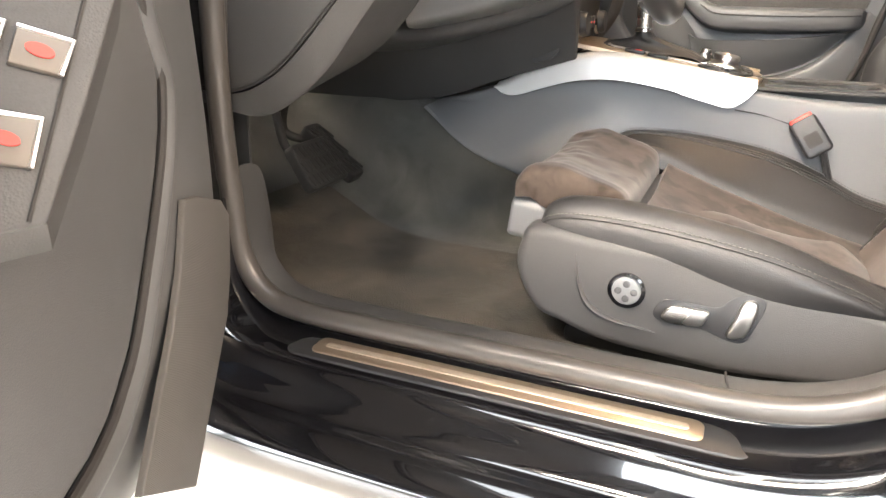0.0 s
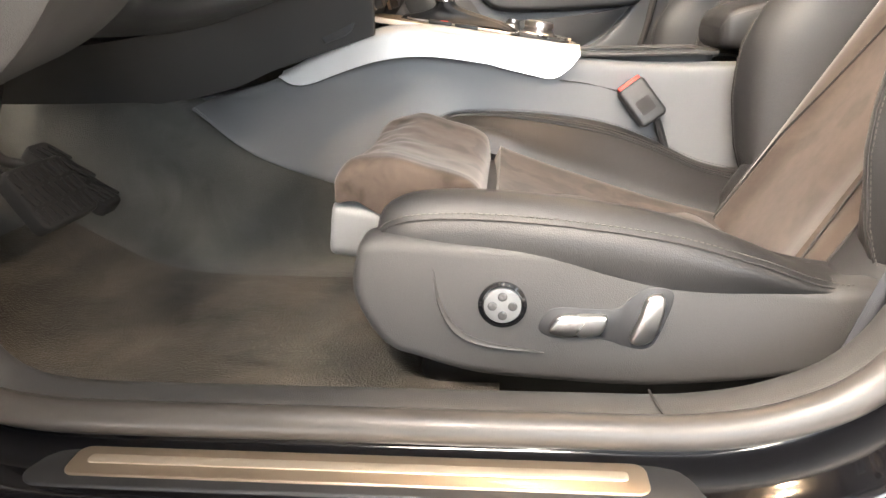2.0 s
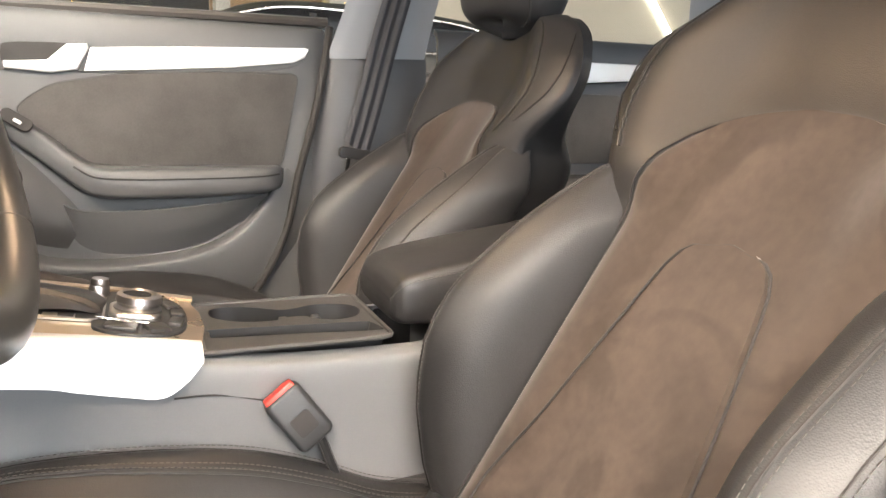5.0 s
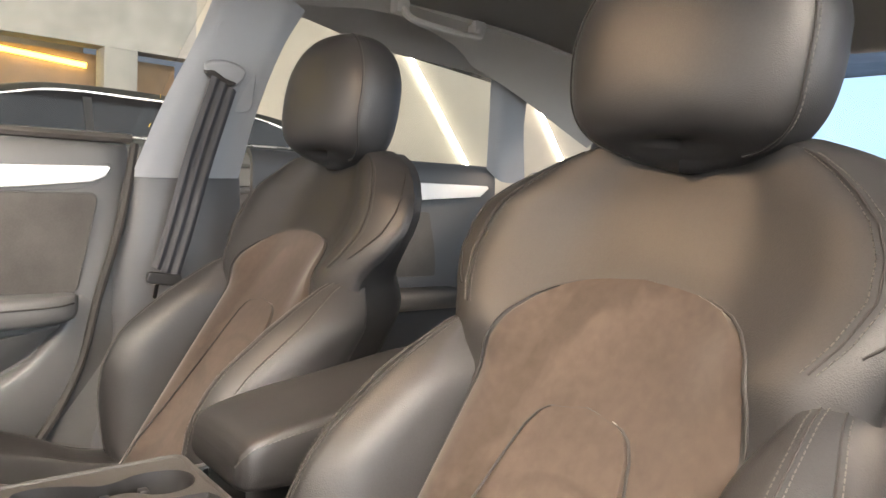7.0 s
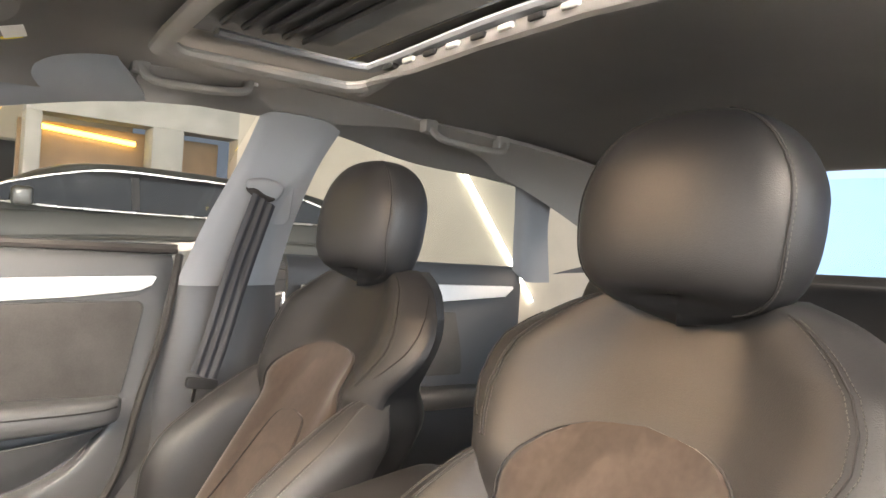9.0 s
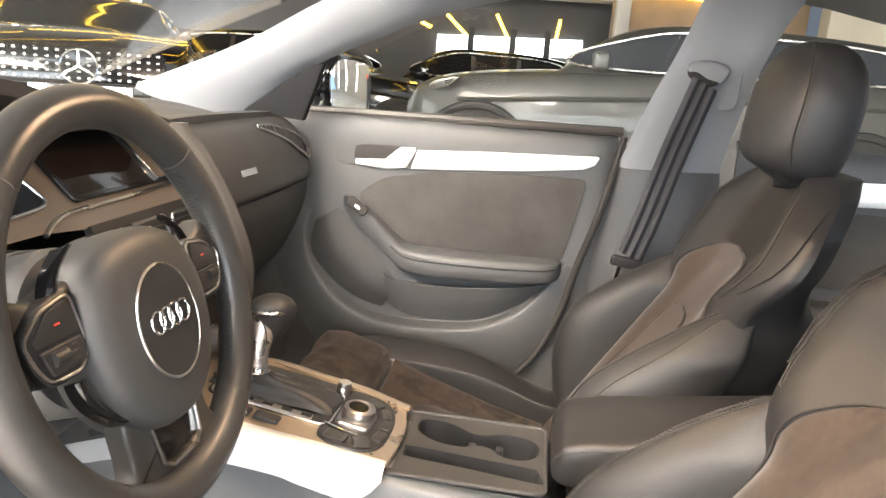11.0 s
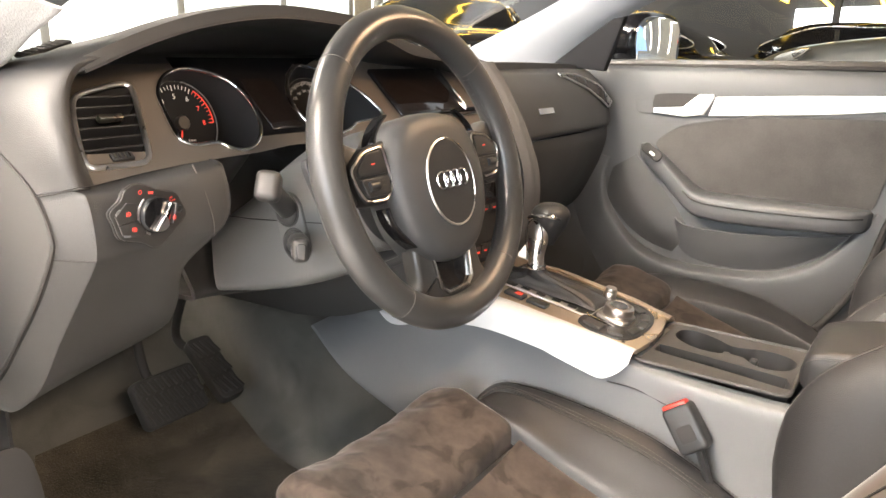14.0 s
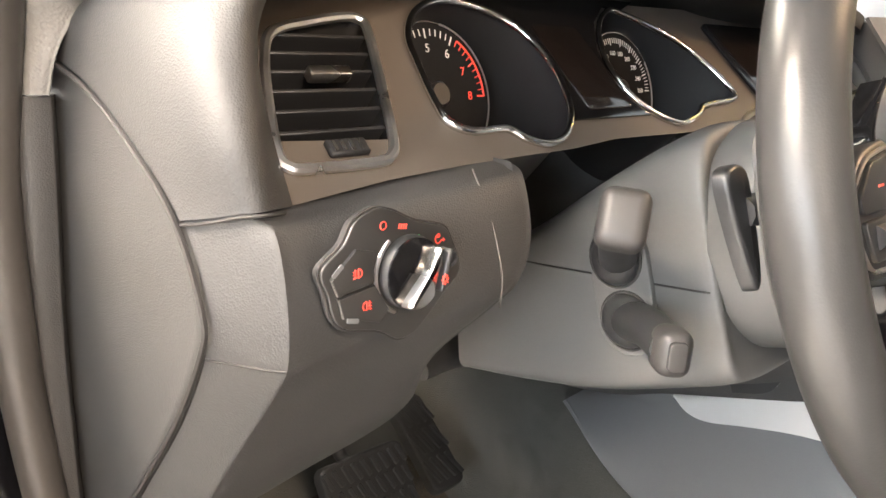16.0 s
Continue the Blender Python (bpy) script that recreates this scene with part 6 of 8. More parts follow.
for s in (-1, 1):
    spoke = [(s * 0.06, 0.036), (s * 0.11, 0.034), (s * 0.146, 0.048), (s * 0.158, 0.03), (s * 0.156, -0.03), (s * 0.125, -0.022), (s * 0.06, -0.024)]
    part("spoke", slab(smooth_outline(spoke, 40), 0.022, WM @ Matrix.Translation((0, 0, -0.024)), 0.007), RIM_LEATHER, sw)
    pod = [(s * 0.085, 0.037), (s * 0.118, 0.032), (s * 0.143, 0.013), (s * 0.137, -0.010), (s * 0.128, -0.026), (s * 0.094, -0.028), (s * 0.080, -0.012), (s * 0.083, 0.012)]
    part("button_pod", slab(round_corners(pod, 0.009), 0.018, WM @ Matrix.Translation((0, 0, -0.012)), 0.003), PLASTIC_DARK, sw)
    ring = round_corners([(px * 0.955 + s * 0.0050, py * 0.86 + 0.0005) for px, py in pod], 0.007)
    part("pod_frame", tube([W(x, y, 0.0062) for x, y in ring], 0.0012, 8, closed=True), SATIN_CHROME, sw, "metal button frame")
    part("pod_rocker", slab(round_corners([(s * 0.088, 0.001), (s * 0.088, -0.018), (s * 0.124, -0.018), (s * 0.131, 0.001)][::-s], 0.003), 0.003, WM @ Matrix.Translation((0, 0, 0.0055)), 0.001), SWITCH_BLACK, sw)
    part("scroll_wheel", tube([W(s * 0.115 - 0.007, -0.007, 0.0075), W(s * 0.115 + 0.007, -0.007, 0.0075)], 0.0055, 14), PLASTIC_DARK, sw)
    for k in range(3):
        part("rocker_mark", block(-0.003, 0.003, -0.0006, 0.0006, 0.003, 0.0034, 0, 1, WM @ Matrix.Translation((s * 0.098, -0.003 - 0.005 * k, 0.0055))), STITCH, sw)
    part("pod_button", slab(round_corners([(s * 0.088, 0.004), (s * 0.131, 0.004), (s * 0.133, 0.011), (s * 0.115, 0.026), (s * 0.090, 0.029)][::s], 0.003), 0.0026, WM @ Matrix.Translation((0, 0, 0.0055)), 0.0008), SWITCH_BLACK, sw)
    part("pod_mark", block(-0.0028, 0.0028, -0.0006, 0.0006, 0.0026, 0.0030, 0, 1, WM @ Matrix.Translation((s * 0.108, 0.015, 0.0055))), RED_LIT, sw)
    for z0, z1 in ((0.036, 0.070), (-0.026, -0.075)):
        strip = []
        for f in np.linspace(0, 1, 8):
            v = z0 + (z1 - z0) * f
            u = 0.094 - 0.030 * f * f if z1 > 0 else 0.094 - 0.034 * f * f
            strip.append([W(s * (u - 0.004), v + HC.y * 0.3, 0.002), W(s * (u + 0.004), v + HC.y * 0.3, 0.004), W(s * (u + 0.010), v + HC.y * 0.3, -0.006)])
        part("trim_strip", shell(sheet([[tuple(p) for p in r] for r in strip], 12, 24), 0.003), GLOSS_BLACK, sw, "gloss black trim strip")
low = [(-0.060, -0.088), (-0.050, -0.070), (0.050, -0.070), (0.060, -0.088), (0.064, -0.125), (0.085, -0.150), (0.0, -0.166), (-0.085, -0.150), (-0.064, -0.125)]
part("lower_spoke", slab(smooth_outline(low, 60), 0.020, WM @ Matrix.Translation((0, 0, -0.022)), 0.007), RIM_LEATHER, sw)
tri_o = [(-0.035, -0.101), (0.035, -0.101), (0.031, -0.134), (0.020, -0.142), (-0.020, -0.142), (-0.031, -0.134)]
part("spoke_inlay", slab(tri_o[::-1], 0.009, WM @ Matrix.Translation((0, 0, -0.010)), 0.002), GLOSS_BLACK, sw, "gloss black spoke inlay")
part("inlay_frame", tube([W(x, y, 0.0005) for x, y in tri_o], 0.0026, 8, closed=True), SATIN_CHROME, sw, "metal inlay frame")
for s in (-1, 1):
    part("shift_paddle", slab(smooth_outline([(s * 0.134, 0.030), (s * 0.152, 0.033), (s * 0.153, 0.015), (s * 0.142, -0.024), (s * 0.134, -0.014)], 40), 0.008, WM @ Matrix.Translation((0, 0, -0.046)), 0.0025), PLASTIC_DARK, sw, "black shift paddle")
    part("paddle_arm", tube([W(s * 0.05, 0.012, -0.036), W(s * 0.14, 0.012, -0.042)], 0.008, 10), PLASTIC_DARK, sw)
col = thing("steering_column", (-0.2, -0.325, 0.80), "dark plastic steering column shroud with control stalks", "steering column")
rows = []
tan = math.tan(WT)
for x, w, zt, zb, f in ((-0.31, 0.069, 0.845, 0.742, 0), (-0.24, 0.071, 0.886, 0.758, 0.25), (-0.18, 0.071, 0.926, 0.776, 0.6), (-0.125, 0.070, 0.957, 0.802, 1), (-0.104, 0.069, 0.966, 0.812, 1), (-0.098, 0.066, 0.963, 0.817, 1), (-0.100, 0.058, 0.955, 0.826, 1)):
    c = (zt + zb) / 2
    rows.append([(x - cz * (zt - zb) / 2 * tan * f, -0.3235 + w * cx, c + (zt - zb) / 2 * cz) for cx, cz in ((-1, 0.15), (-0.98, 0.55), (-0.80, 0.88), (-0.4, 0.99), (0, 1.01), (0.4, 0.99), (0.80, 0.88), (0.98, 0.55), (1, 0.15), (0.99, -0.5), (0.92, -0.88), (0.6, -0.98), (0, -1), (-0.6, -0.98), (-0.92, -0.88), (-0.99, -0.5))])
shroud = sheet(rows, 64, 40, True)
part("shroud", grid_bm(shroud, True, caps=True), COLUMN_GREY, col)
seam = [min((tuple(p) for p in r[:64] if p[1] < -0.38), key=lambda p: abs(p[2] - 0.862 - 0.10 * (p[0] + 0.20))) for r in shroud[:30]]
part("shroud_gap", tube(catmull([(p[0], p[1] - 0.0002, 0.862 + 0.10 * (p[0] + 0.20)) for p in seam[::4]], 30), 0.0007, 6), SEAM, col)
part("collar", lathe([(0.066, -0.108), (0.0685, -0.104), (0.0685, -0.062), (0.064, -0.056), (0.001, -0.056)], 56, WM @ Matrix.Translation((-0.013, -0.012, 0)) @ Matrix.Diagonal((1, 1.06, 1, 1))), COLUMN_GREY, col, "grey collar behind the wheel")


def oval(c, rx, rz, y, lift, n=32):
    return [(c[0] + rx * math.cos(a), y - lift, c[1] + rz * math.sin(a)) for a in np.linspace(0, 2 * math.pi, n, endpoint=False)]


part("stalk_plate", slab(rounded(0.044, 0.086, 0.0215, 10), 0.004, frame_of((-0.153, -0.3945, 0.860), (1, 0, 0.3), (-0.3, 0, 1)), 0.001), COLUMN_GREY, col, "raised oval stalk plate")
for c in ((-0.160, 0.880), (-0.147, 0.841)):
    part("stalk_ring", tube(oval(c, 0.019, 0.019, -0.3955, 0.003), 0.0012, 6, closed=True), SEAM, col)
    part("stalk_boot", lathe([(0.0185, 0.0), (0.0185, 0.004), (0.0165, 0.008), (0.012, 0.012), (0.001, 0.013)], 28, frame_of((c[0], -0.3945, c[1]), (1, 0, 0), (0, 0, 1))), PLASTIC_DARK, col, "dark stalk boot")


def stalk(p0, p1, p2, r, grip):
    part("stalk", tube(catmull([p0, p1, p2], 20), r, 14, taper=np.linspace(1.15, 0.95, 20)), PLASTIC_DARK, col)
    d = (Vector(p2) - Vector(p1)).normalized()
    m = frame_of(p2, d, (0.1, 0, 1))
    g = part("stalk_grip", block(-0.010, 0.013, -grip[1] / 2, grip[1] / 2, -grip[0] / 2, grip[0] / 2, 0.007, 4, m), STALK_GREY, col, "satin grey stalk grip")
    return g, m


stalk((-0.160, -0.395, 0.880), (-0.132, -0.438, 0.905), (-0.109, -0.470, 0.924), 0.0110, (0.026, 0.032))
g2, m2 = stalk((-0.147, -0.395, 0.841), (-0.113, -0.426, 0.853), (-0.086, -0.450, 0.856), 0.0115, (0.019, 0.026))
part("tip_button", slab(rounded(0.010, 0.016, 0.003), 0.0022, m2 @ Matrix.Translation((0.0125, 0, 0)) @ Matrix.Rotation(radians(90), 4, "Y"), 0.001), STALK_GREY, g2, "framed tip button")

# ---- pedals ----
def pedal(c, w, h, tilt, label, arm_top):
    p = thing("pedal", c, label, "pedal", "pedals")
    m = frame_of(c, (0, 1, 0), (-math.sin(tilt), 0, math.cos(tilt)))
    pad = part("pedal_pad", slab(rounded(w, h, 0.012), 0.018, m, 0.004), TYRE, p, "ribbed black rubber pad")
    n = int(w / 0.012)
    for r in range(3):
        for k in range(n):
            u = -w / 2 + w * (k + 0.5) / n
            part("rib", block(-0.003, 0.003, -h * 0.13, h * 0.13, 0, 0.003, 0.001, 1, m @ Matrix.Translation((u, -h * 0.3 + h * 0.3 * r, 0.018)) @ Matrix.Rotation(radians(18), 4, "Z")), TYRE, pad)
    part("pedal_arm", tube(catmull([tuple(m @ Vector((0, h * 0.3, -0.005))), tuple(m @ Vector((0.0, h * 0.8, -0.03))), arm_top], 20), 0.008, 10), TYRE, p, "dark steel pedal arm")


pedal((-0.494, -0.358, 0.520), 0.112, 0.080, radians(32), "wide ribbed black rubber brake pedal", (-0.58, -0.36, 0.74))
pedal((-0.54, -0.234, 0.508), 0.05, 0.13, radians(50), "narrow ribbed black accelerator pedal", (-0.62, -0.215, 0.66))


# ---- centre console ----
con = thing("centre_console", (0.0, 0.02, 0.44), "grey plastic centre console with aluminium trim and cup holders", "centre console")
CY = 0.022
rows = []
for x, zt, w, out in ((-0.46, 0.595, 0.075, 0.03), (-0.40, 0.60, 0.080, 0.035), (-0.33, 0.617, 0.082, 0.035), (-0.25, 0.640, 0.084, 0.032), (-0.12, 0.670, 0.085, 0.028), (0.0, 0.668, 0.085, 0.026), (0.12, 0.655, 0.085, 0.024), (0.25, 0.644, 0.085, 0.022), (0.37, 0.642, 0.085, 0.02), (0.43, 0.640, 0.082, 0.018), (0.47, 0.60, 0.07, 0.015)):
    d = 1.0 - sm(0.04, 0.17, x)
    w -= 0.006 * sm(0.14, 0.05, x)
    v = w + 0.020 * sm(0.06, 0.15, x)
    rows.append([(x, CY - w - (0.025 + out * 0.5) * d + 0.006 * (1 - d), 0.36), (x, CY - w - (0.02 + out * 0.5) * d + 0.004 * (1 - d), 0.48), (x, CY - w - (0.012 + out * 0.15) * d, zt - 0.065), (x, CY - w - 0.003, zt - 0.014), (x, CY - w + 0.006, zt - 0.002), (x, CY - w + 0.02, zt), (x, CY, zt),
                 (x, CY + v - 0.02, zt), (x, CY + v - 0.006, zt - 0.002), (x, CY + v + 0.003, zt - 0.014), (x, CY + v + 0.012, zt - 0.065), (x, CY + v + 0.02, 0.48), (x, CY + v + 0.025, 0.36)])
flank = []
for r in rows[1:]:
    x, zt = r[6][0], r[6][2]
    zb = np.interp(x, (-0.40, -0.373, -0.33, -0.29, -0.25, -0.20, -0.10, 0.0, 0.15), (0.594, 0.568, 0.537, 0.518, 0.503, 0.488, 0.462, 0.43, 0.38))
    lo = (x, r[1][1] if x > -0.1 else -0.126, zb)
    flank.append([(x, lo[1] + 0.012, zb - 0.006), lo, (x, lo[1] * 0.55 + r[3][1] * 0.45, zb + 0.40 * (zt - zb)), (x, lo[1] * 0.15 + r[3][1] * 0.85, zb + 0.72 * (zt - zb)), (x, r[3][1], zt - min(0.014, 0.2 * (zt - zb))), r[4], r[5]])
part("console_flank", shell(sheet(flank, 40, 60), -0.004), PLASTIC_SOFT, con)
part("console_flank", shell(sheet([r[7:] for r in rows], 40, 60), -0.004, toward=np.array((0.2, 0.6, 0.9))), PLASTIC_SOFT, con)
part("console_deck", shell(sheet([[r[5], r[6], r[7]] for r in rows[:7]] + [[(0.163, r, 0.656) for r in (CY - 0.065, CY, CY + 0.065)]], 12, 40), -0.004), PLASTIC_SOFT, con)
# aluminium flank trim: a band folded over the edge of the rising console top
def deck_z(x):
    return 0.675 - 0.16 * (x - 0.10)


TRIM_EDGE = {-1: ((-0.283, -0.13, -0.06, 0.0, 0.08, 0.158), (0.085, 0.098, 0.096, 0.090, 0.085, 0.084)), 1: ((-0.283, -0.13, -0.07, -0.01, 0.083, 0.158), (0.085, 0.106, 0.108, 0.105, 0.101, 0.082))}
for s in (-1, 1):
    rows = []
    for x, zt, zb in ((-0.283, 0.634, 0.632), (-0.262, 0.642, 0.621), (-0.235, 0.656, 0.622), (-0.19, 0.674, 0.637), (-0.13, 0.694, 0.654), (-0.06, 0.699, 0.659), (0.02, 0.687, 0.648), (0.05, 0.682, 0.640), (0.09, 0.676, 0.630), (0.12, 0.671, 0.625), (0.142, 0.668, 0.637), (0.158, 0.666, 0.655)):
        e = min(0.004, 0.3 * (zt - zb))
        w = np.interp(x, *TRIM_EDGE[s])
        rows.append([(x, CY + s * (w + 0.0155 + 0.1 * (zt - zb)), zb), (x, CY + s * (w + 0.0155), (zt + zb) / 2), (x, CY + s * (w + 0.011), zt - e), (x, CY + s * w, zt + 0.75 * e), (x, CY + s * (w - 0.012), min(zt + 0.005, deck_z(x) + 0.0022))])
    # same aluminium both sides; the passenger side carries the warm reflection as colour
    part("flank_trim", shell(sheet(rows, 24, 60), 0.003 * -s), SILVER_PAINT if s < 0 else WARM_REFLECTION, con, "woven aluminium trim")


def on_top(x, y, z=0.677):
    return Matrix.Translation((x, CY + y, deck_z(x) + z - 0.677)) @ Matrix.Rotation(math.atan(0.16), 4, "Y")


plate = [(-0.20, -0.092), (-0.06, -0.092), (0.0, -0.086), (0.08, -0.081), (0.140, -0.081), (0.160, -0.072), (0.166, -0.02), (0.164, 0.03), (0.156, 0.068), (0.146, 0.082), (0.083, 0.097), (-0.01, 0.101), (-0.07, 0.104), (-0.20, 0.102)]
part("top_frame", slab(plate, 0.008, on_top(0, 0, 0.671), 0.0015), WARM_REFLECTION, con, "aluminium deck with warm reflection put into its colour")
deck = part("control_deck", slab(rounded(0.176, 0.122, 0.014, cx=-0.016, cy=0.026), 0.0035, on_top(0, 0, 0.677), 0.001), SWITCH_BLACK, con, "satin black control deck")
part("gate_frame", tube([on_top(-0.014, 0.014, 0.6812) @ Vector((x, y, 0)) for x, y in rounded(0.168, 0.098, 0.016)], 0.0016, 8, closed=True), SATIN_CHROME, deck)
part("gate_scale", block(-0.062, 0.045, -0.031, -0.018, 0, 0.0015, 0.0005, 1, on_top(0, 0, 0.6805)), SATIN_CHROME, deck, "bright selector scale")
for k in range(4):
    part("scale_mark", block(-0.007, 0.007, -0.004, 0.004, 0.0015, 0.0022, 0, 1, on_top(-0.045 + 0.027 * k, -0.0245, 0.6805)), PLASTIC_DARK, deck)
for x0, lit in ((-0.045, True), (-0.006, False)):
    b = part("deck_switch", block(-0.017, 0.017, -0.009, 0.009, 0, 0.006, 0.002, 2, on_top(x0, -0.058, 0.679)), PLASTIC_DARK, deck, "black deck switch")
    if lit:
        part("brake_lamp", block(-0.006, 0.005, -0.004, 0.005, 0.006, 0.0066, 0, 1, on_top(x0 + 0.006, -0.058, 0.679)), RED_LIT, b, "red parking brake lamp")
# rotary control with its dark keypad
pad = part("menu_panel", slab(smooth_outline([(0.066, 0.070), (0.062, 0.0), (0.060, -0.050), (0.070, -0.066), (0.092, -0.073), (0.118, -0.071), (0.136, -0.062), (0.147, -0.040), (0.150, 0.0), (0.147, 0.035), (0.138, 0.060), (0.120, 0.076), (0.085, 0.082)], 64), 0.0045, on_top(0, 0, 0.6775), 0.0015), PLASTIC_DARK, con, "black control keypad")
knob = part("rotary_knob", lathe([(0.0235, 0.0), (0.0235, 0.010), (0.0205, 0.013), (0.0205, 0.016), (0.0225, 0.018), (0.0215, 0.026), (0.017, 0.0285), (0.015, 0.026), (0.001, 0.0255)], 44, on_top(0.100, 0.0, 0.681) @ Matrix.Diagonal((1, 1, 0.8, 1))), CLEAR_KNOB, con, "metal rotary control knob")
part("knob_top", lathe([(0.0145, 0.0), (0.0145, 0.0012), (0.001, 0.0012)], 30, on_top(0.1005, 0.0, 0.7017)), GLOSS_BLACK, knob)
part("knob_plinth", slab(rounded(0.050, 0.050, 0.010), 0.006, on_top(0.098, 0, 0.681), 0.003), CLEAR_KNOB, con, "square bright knob plinth")
for x0, y0, w, h, turn in ((0.086, -0.054, 0.030, 0.020, -8), (0.118, -0.052, 0.022, 0.022, 22), (0.137, -0.028, 0.026, 0.014, 78), (0.139, 0.004, 0.026, 0.014, 90), (0.132, 0.034, 0.024, 0.014, 108), (0.112, 0.055, 0.026, 0.016, 150)):
    part("menu_button", slab(rounded(w, h, 0.003), 0.004, on_top(x0, y0, 0.6815) @ Matrix.Rotation(radians(turn), 4, "Z"), 0.0015), SWITCH_BLACK, con, "black menu button")
part("pad_strip", tube([on_top(0, 0, 0.683) @ Vector(p) for p in ((0.064, -0.030, 0), (0.080, -0.036, 0.001), (0.112, -0.042, 0.001))], 0.0016, 6), CHROME, con, "bright metal strip")
small = part("volume_knob", lathe([(0.0105, 0.0), (0.0105, 0.010), (0.009, 0.012), (0.0098, 0.014), (0.0085, 0.019), (0.001, 0.0195)], 30, on_top(0.061, 0.064, 0.681)), CLEAR_KNOB, con, "small metal volume knob")
# gear selector
gs = thing("gear_selector", (-0.04, CY, 0.68), "black leather gear selector with metal trim and boot", "gear lever")
rows = []
for h, x0, x1, y0, y1, e in ((0.676, -0.112, 0.070, -0.016, 0.054, 0.35), (0.684, -0.108, 0.066, -0.013, 0.051, 0.4), (0.693, -0.092, 0.046, -0.008, 0.044, 0.55), (0.704, -0.072, 0.010, -0.006, 0.030, 0.8), (0.718, -0.058, -0.020, -0.010, 0.020, 1.0), (0.738, -0.054, -0.028, -0.012, 0.012, 1.0)):
    rows.append([((x0 + x1) / 2 + (x1 - x0) / 2 * math.copysign(abs(math.cos(a)) ** e, math.cos(a)) * (1 + 0.02 * math.sin(9 * a)), CY + (y0 + y1) / 2 + (y1 - y0) / 2 * math.copysign(abs(math.sin(a)) ** e, math.sin(a)), h + max(0.0, 0.735 - h) / 0.059 * (deck_z((x0 + x1) / 2 + (x1 - x0) / 2 * math.cos(a)) + 0.003 - 0.676) + (0.0015 * math.sin(8 * a + 60 * h) if h > 0.68 else 0)) for a in np.linspace(0, 2 * math.pi, 36, endpoint=False)])
part("gear_boot", grid_bm(sheet(rows, 108, 36, True), True, caps=True), LEATHER, gs, "low creased leather boot")
rows = []
for h, rx, ry, dx, dy in ((0.732, 0.0125, 0.011, -0.041, 0.0), (0.755, 0.0135, 0.012, -0.042, 0.0), (0.778, 0.017, 0.014, -0.041, 0.002), (0.796, 0.0205, 0.017, -0.039, 0.005), (0.812, 0.022, 0.018, -0.038, 0.008), (0.820, 0.014, 0.011, -0.038, 0.010)):
    rows.append([(dx + rx * math.cos(a), CY + dy + ry * math.sin(a), h) for a in np.linspace(0, 2 * math.pi, 20, endpoint=False)])
part("lever_shell", grid_bm(sheet(rows, 40, 30, True), True, caps=True), SATIN_CHROME, gs, "satin metal lever shell")
part("shell_line", tube([(-0.041 + 0.0245 * math.sin(a) * 0.62, CY - 0.0145 + 0.004 * (1 - math.cos(a)) * 0.3, 0.785 + 0.030 * math.cos(a)) for a in np.linspace(-2.6, 2.6, 30)], 0.0009, 6), SEAM, gs)
rows = []
for h, rx, ry, dx, dy in ((0.772, 0.010, 0.010, -0.030, 0.014), (0.790, 0.020, 0.019, -0.029, 0.015), (0.806, 0.028, 0.025, -0.028, 0.014), (0.820, 0.031, 0.028, -0.027, 0.013), (0.830, 0.027, 0.025, -0.027, 0.013), (0.837, 0.016, 0.015, -0.027, 0.013), (0.839, 0.004, 0.004, -0.027, 0.013)):
    rows.append([(dx + rx * math.cos(a), CY + dy + ry * math.sin(a), h) for a in np.linspace(0, 2 * math.pi, 20, endpoint=False)])
part("gear_knob", grid_bm(sheet(rows, 44, 34, True), True, caps=True), LEATHER, gs, "rounded leather lever knob")
part("knob_band", tube(catmull([(-0.060, CY + 0.006, 0.806), (-0.052, CY - 0.012, 0.816), (-0.034, CY - 0.017, 0.822), (-0.014, CY - 0.012, 0.822), (-0.004, CY - 0.002, 0.818)], 30), 0.0028, 8), CHROME, gs, "bright metal band round the knob")
part("lever_collar", lathe([(0.0155, 0), (0.016, 0.004), (0.0145, 0.007), (0.001, 0.007)], 28, Matrix.Translation((-0.041, CY, 0.733))), CHROME, gs)
# cup holders: a tray with two joined wells and a slot
cup = thing("cup_holder", (0.27, CY, 0.60), "black double cup holder tray in the console", "cup holder")
TM = Matrix.Translation((0.268, CY, 0.655))
cups = smooth_outline([(-0.092, 0.070), (-0.090, 0.045), (-0.070, 0.025), (-0.045, 0.016), (-0.022, 0.016), (-0.008, 0.024), (0.012, 0.022), (0.028, 0.006), (0.050, 0.000), (0.072, 0.010), (0.081, 0.035), (0.072, 0.056), (0.050, 0.066), (0.026, 0.066), (0.008, 0.058), (-0.012, 0.056), (-0.034, 0.070), (-0.060, 0.082), (-0.082, 0.082)], 90)
slot = catmull([(-0.098, -0.008), (-0.092, -0.001), (0.0, -0.009), (0.070, -0.016), (0.079, -0.022), (0.085, -0.042), (0.080, -0.051), (0.0, -0.040), (-0.088, -0.030), (-0.098, -0.024)], 60, closed=True)
tray = rounded(0.204, 0.176, 0.014, cx=-0.013, cy=0.012)
part("tray_top", holed(tray, [cups, slot], TM), PLASTIC, cup)
part("cup_well", well(cups, 0.078, TM, shrink=0.88), PLASTIC_DARK, cup, "dark cup wells")
part("side_slot", well(slot, 0.034, TM, shrink=0.9), PLASTIC_DARK, cup, "narrow dark storage slot")
part("tray_rim", tube([TM @ Vector((x, y, 0.0)) for x, y in tray], 0.003, 8, closed=True), PLASTIC, cup)
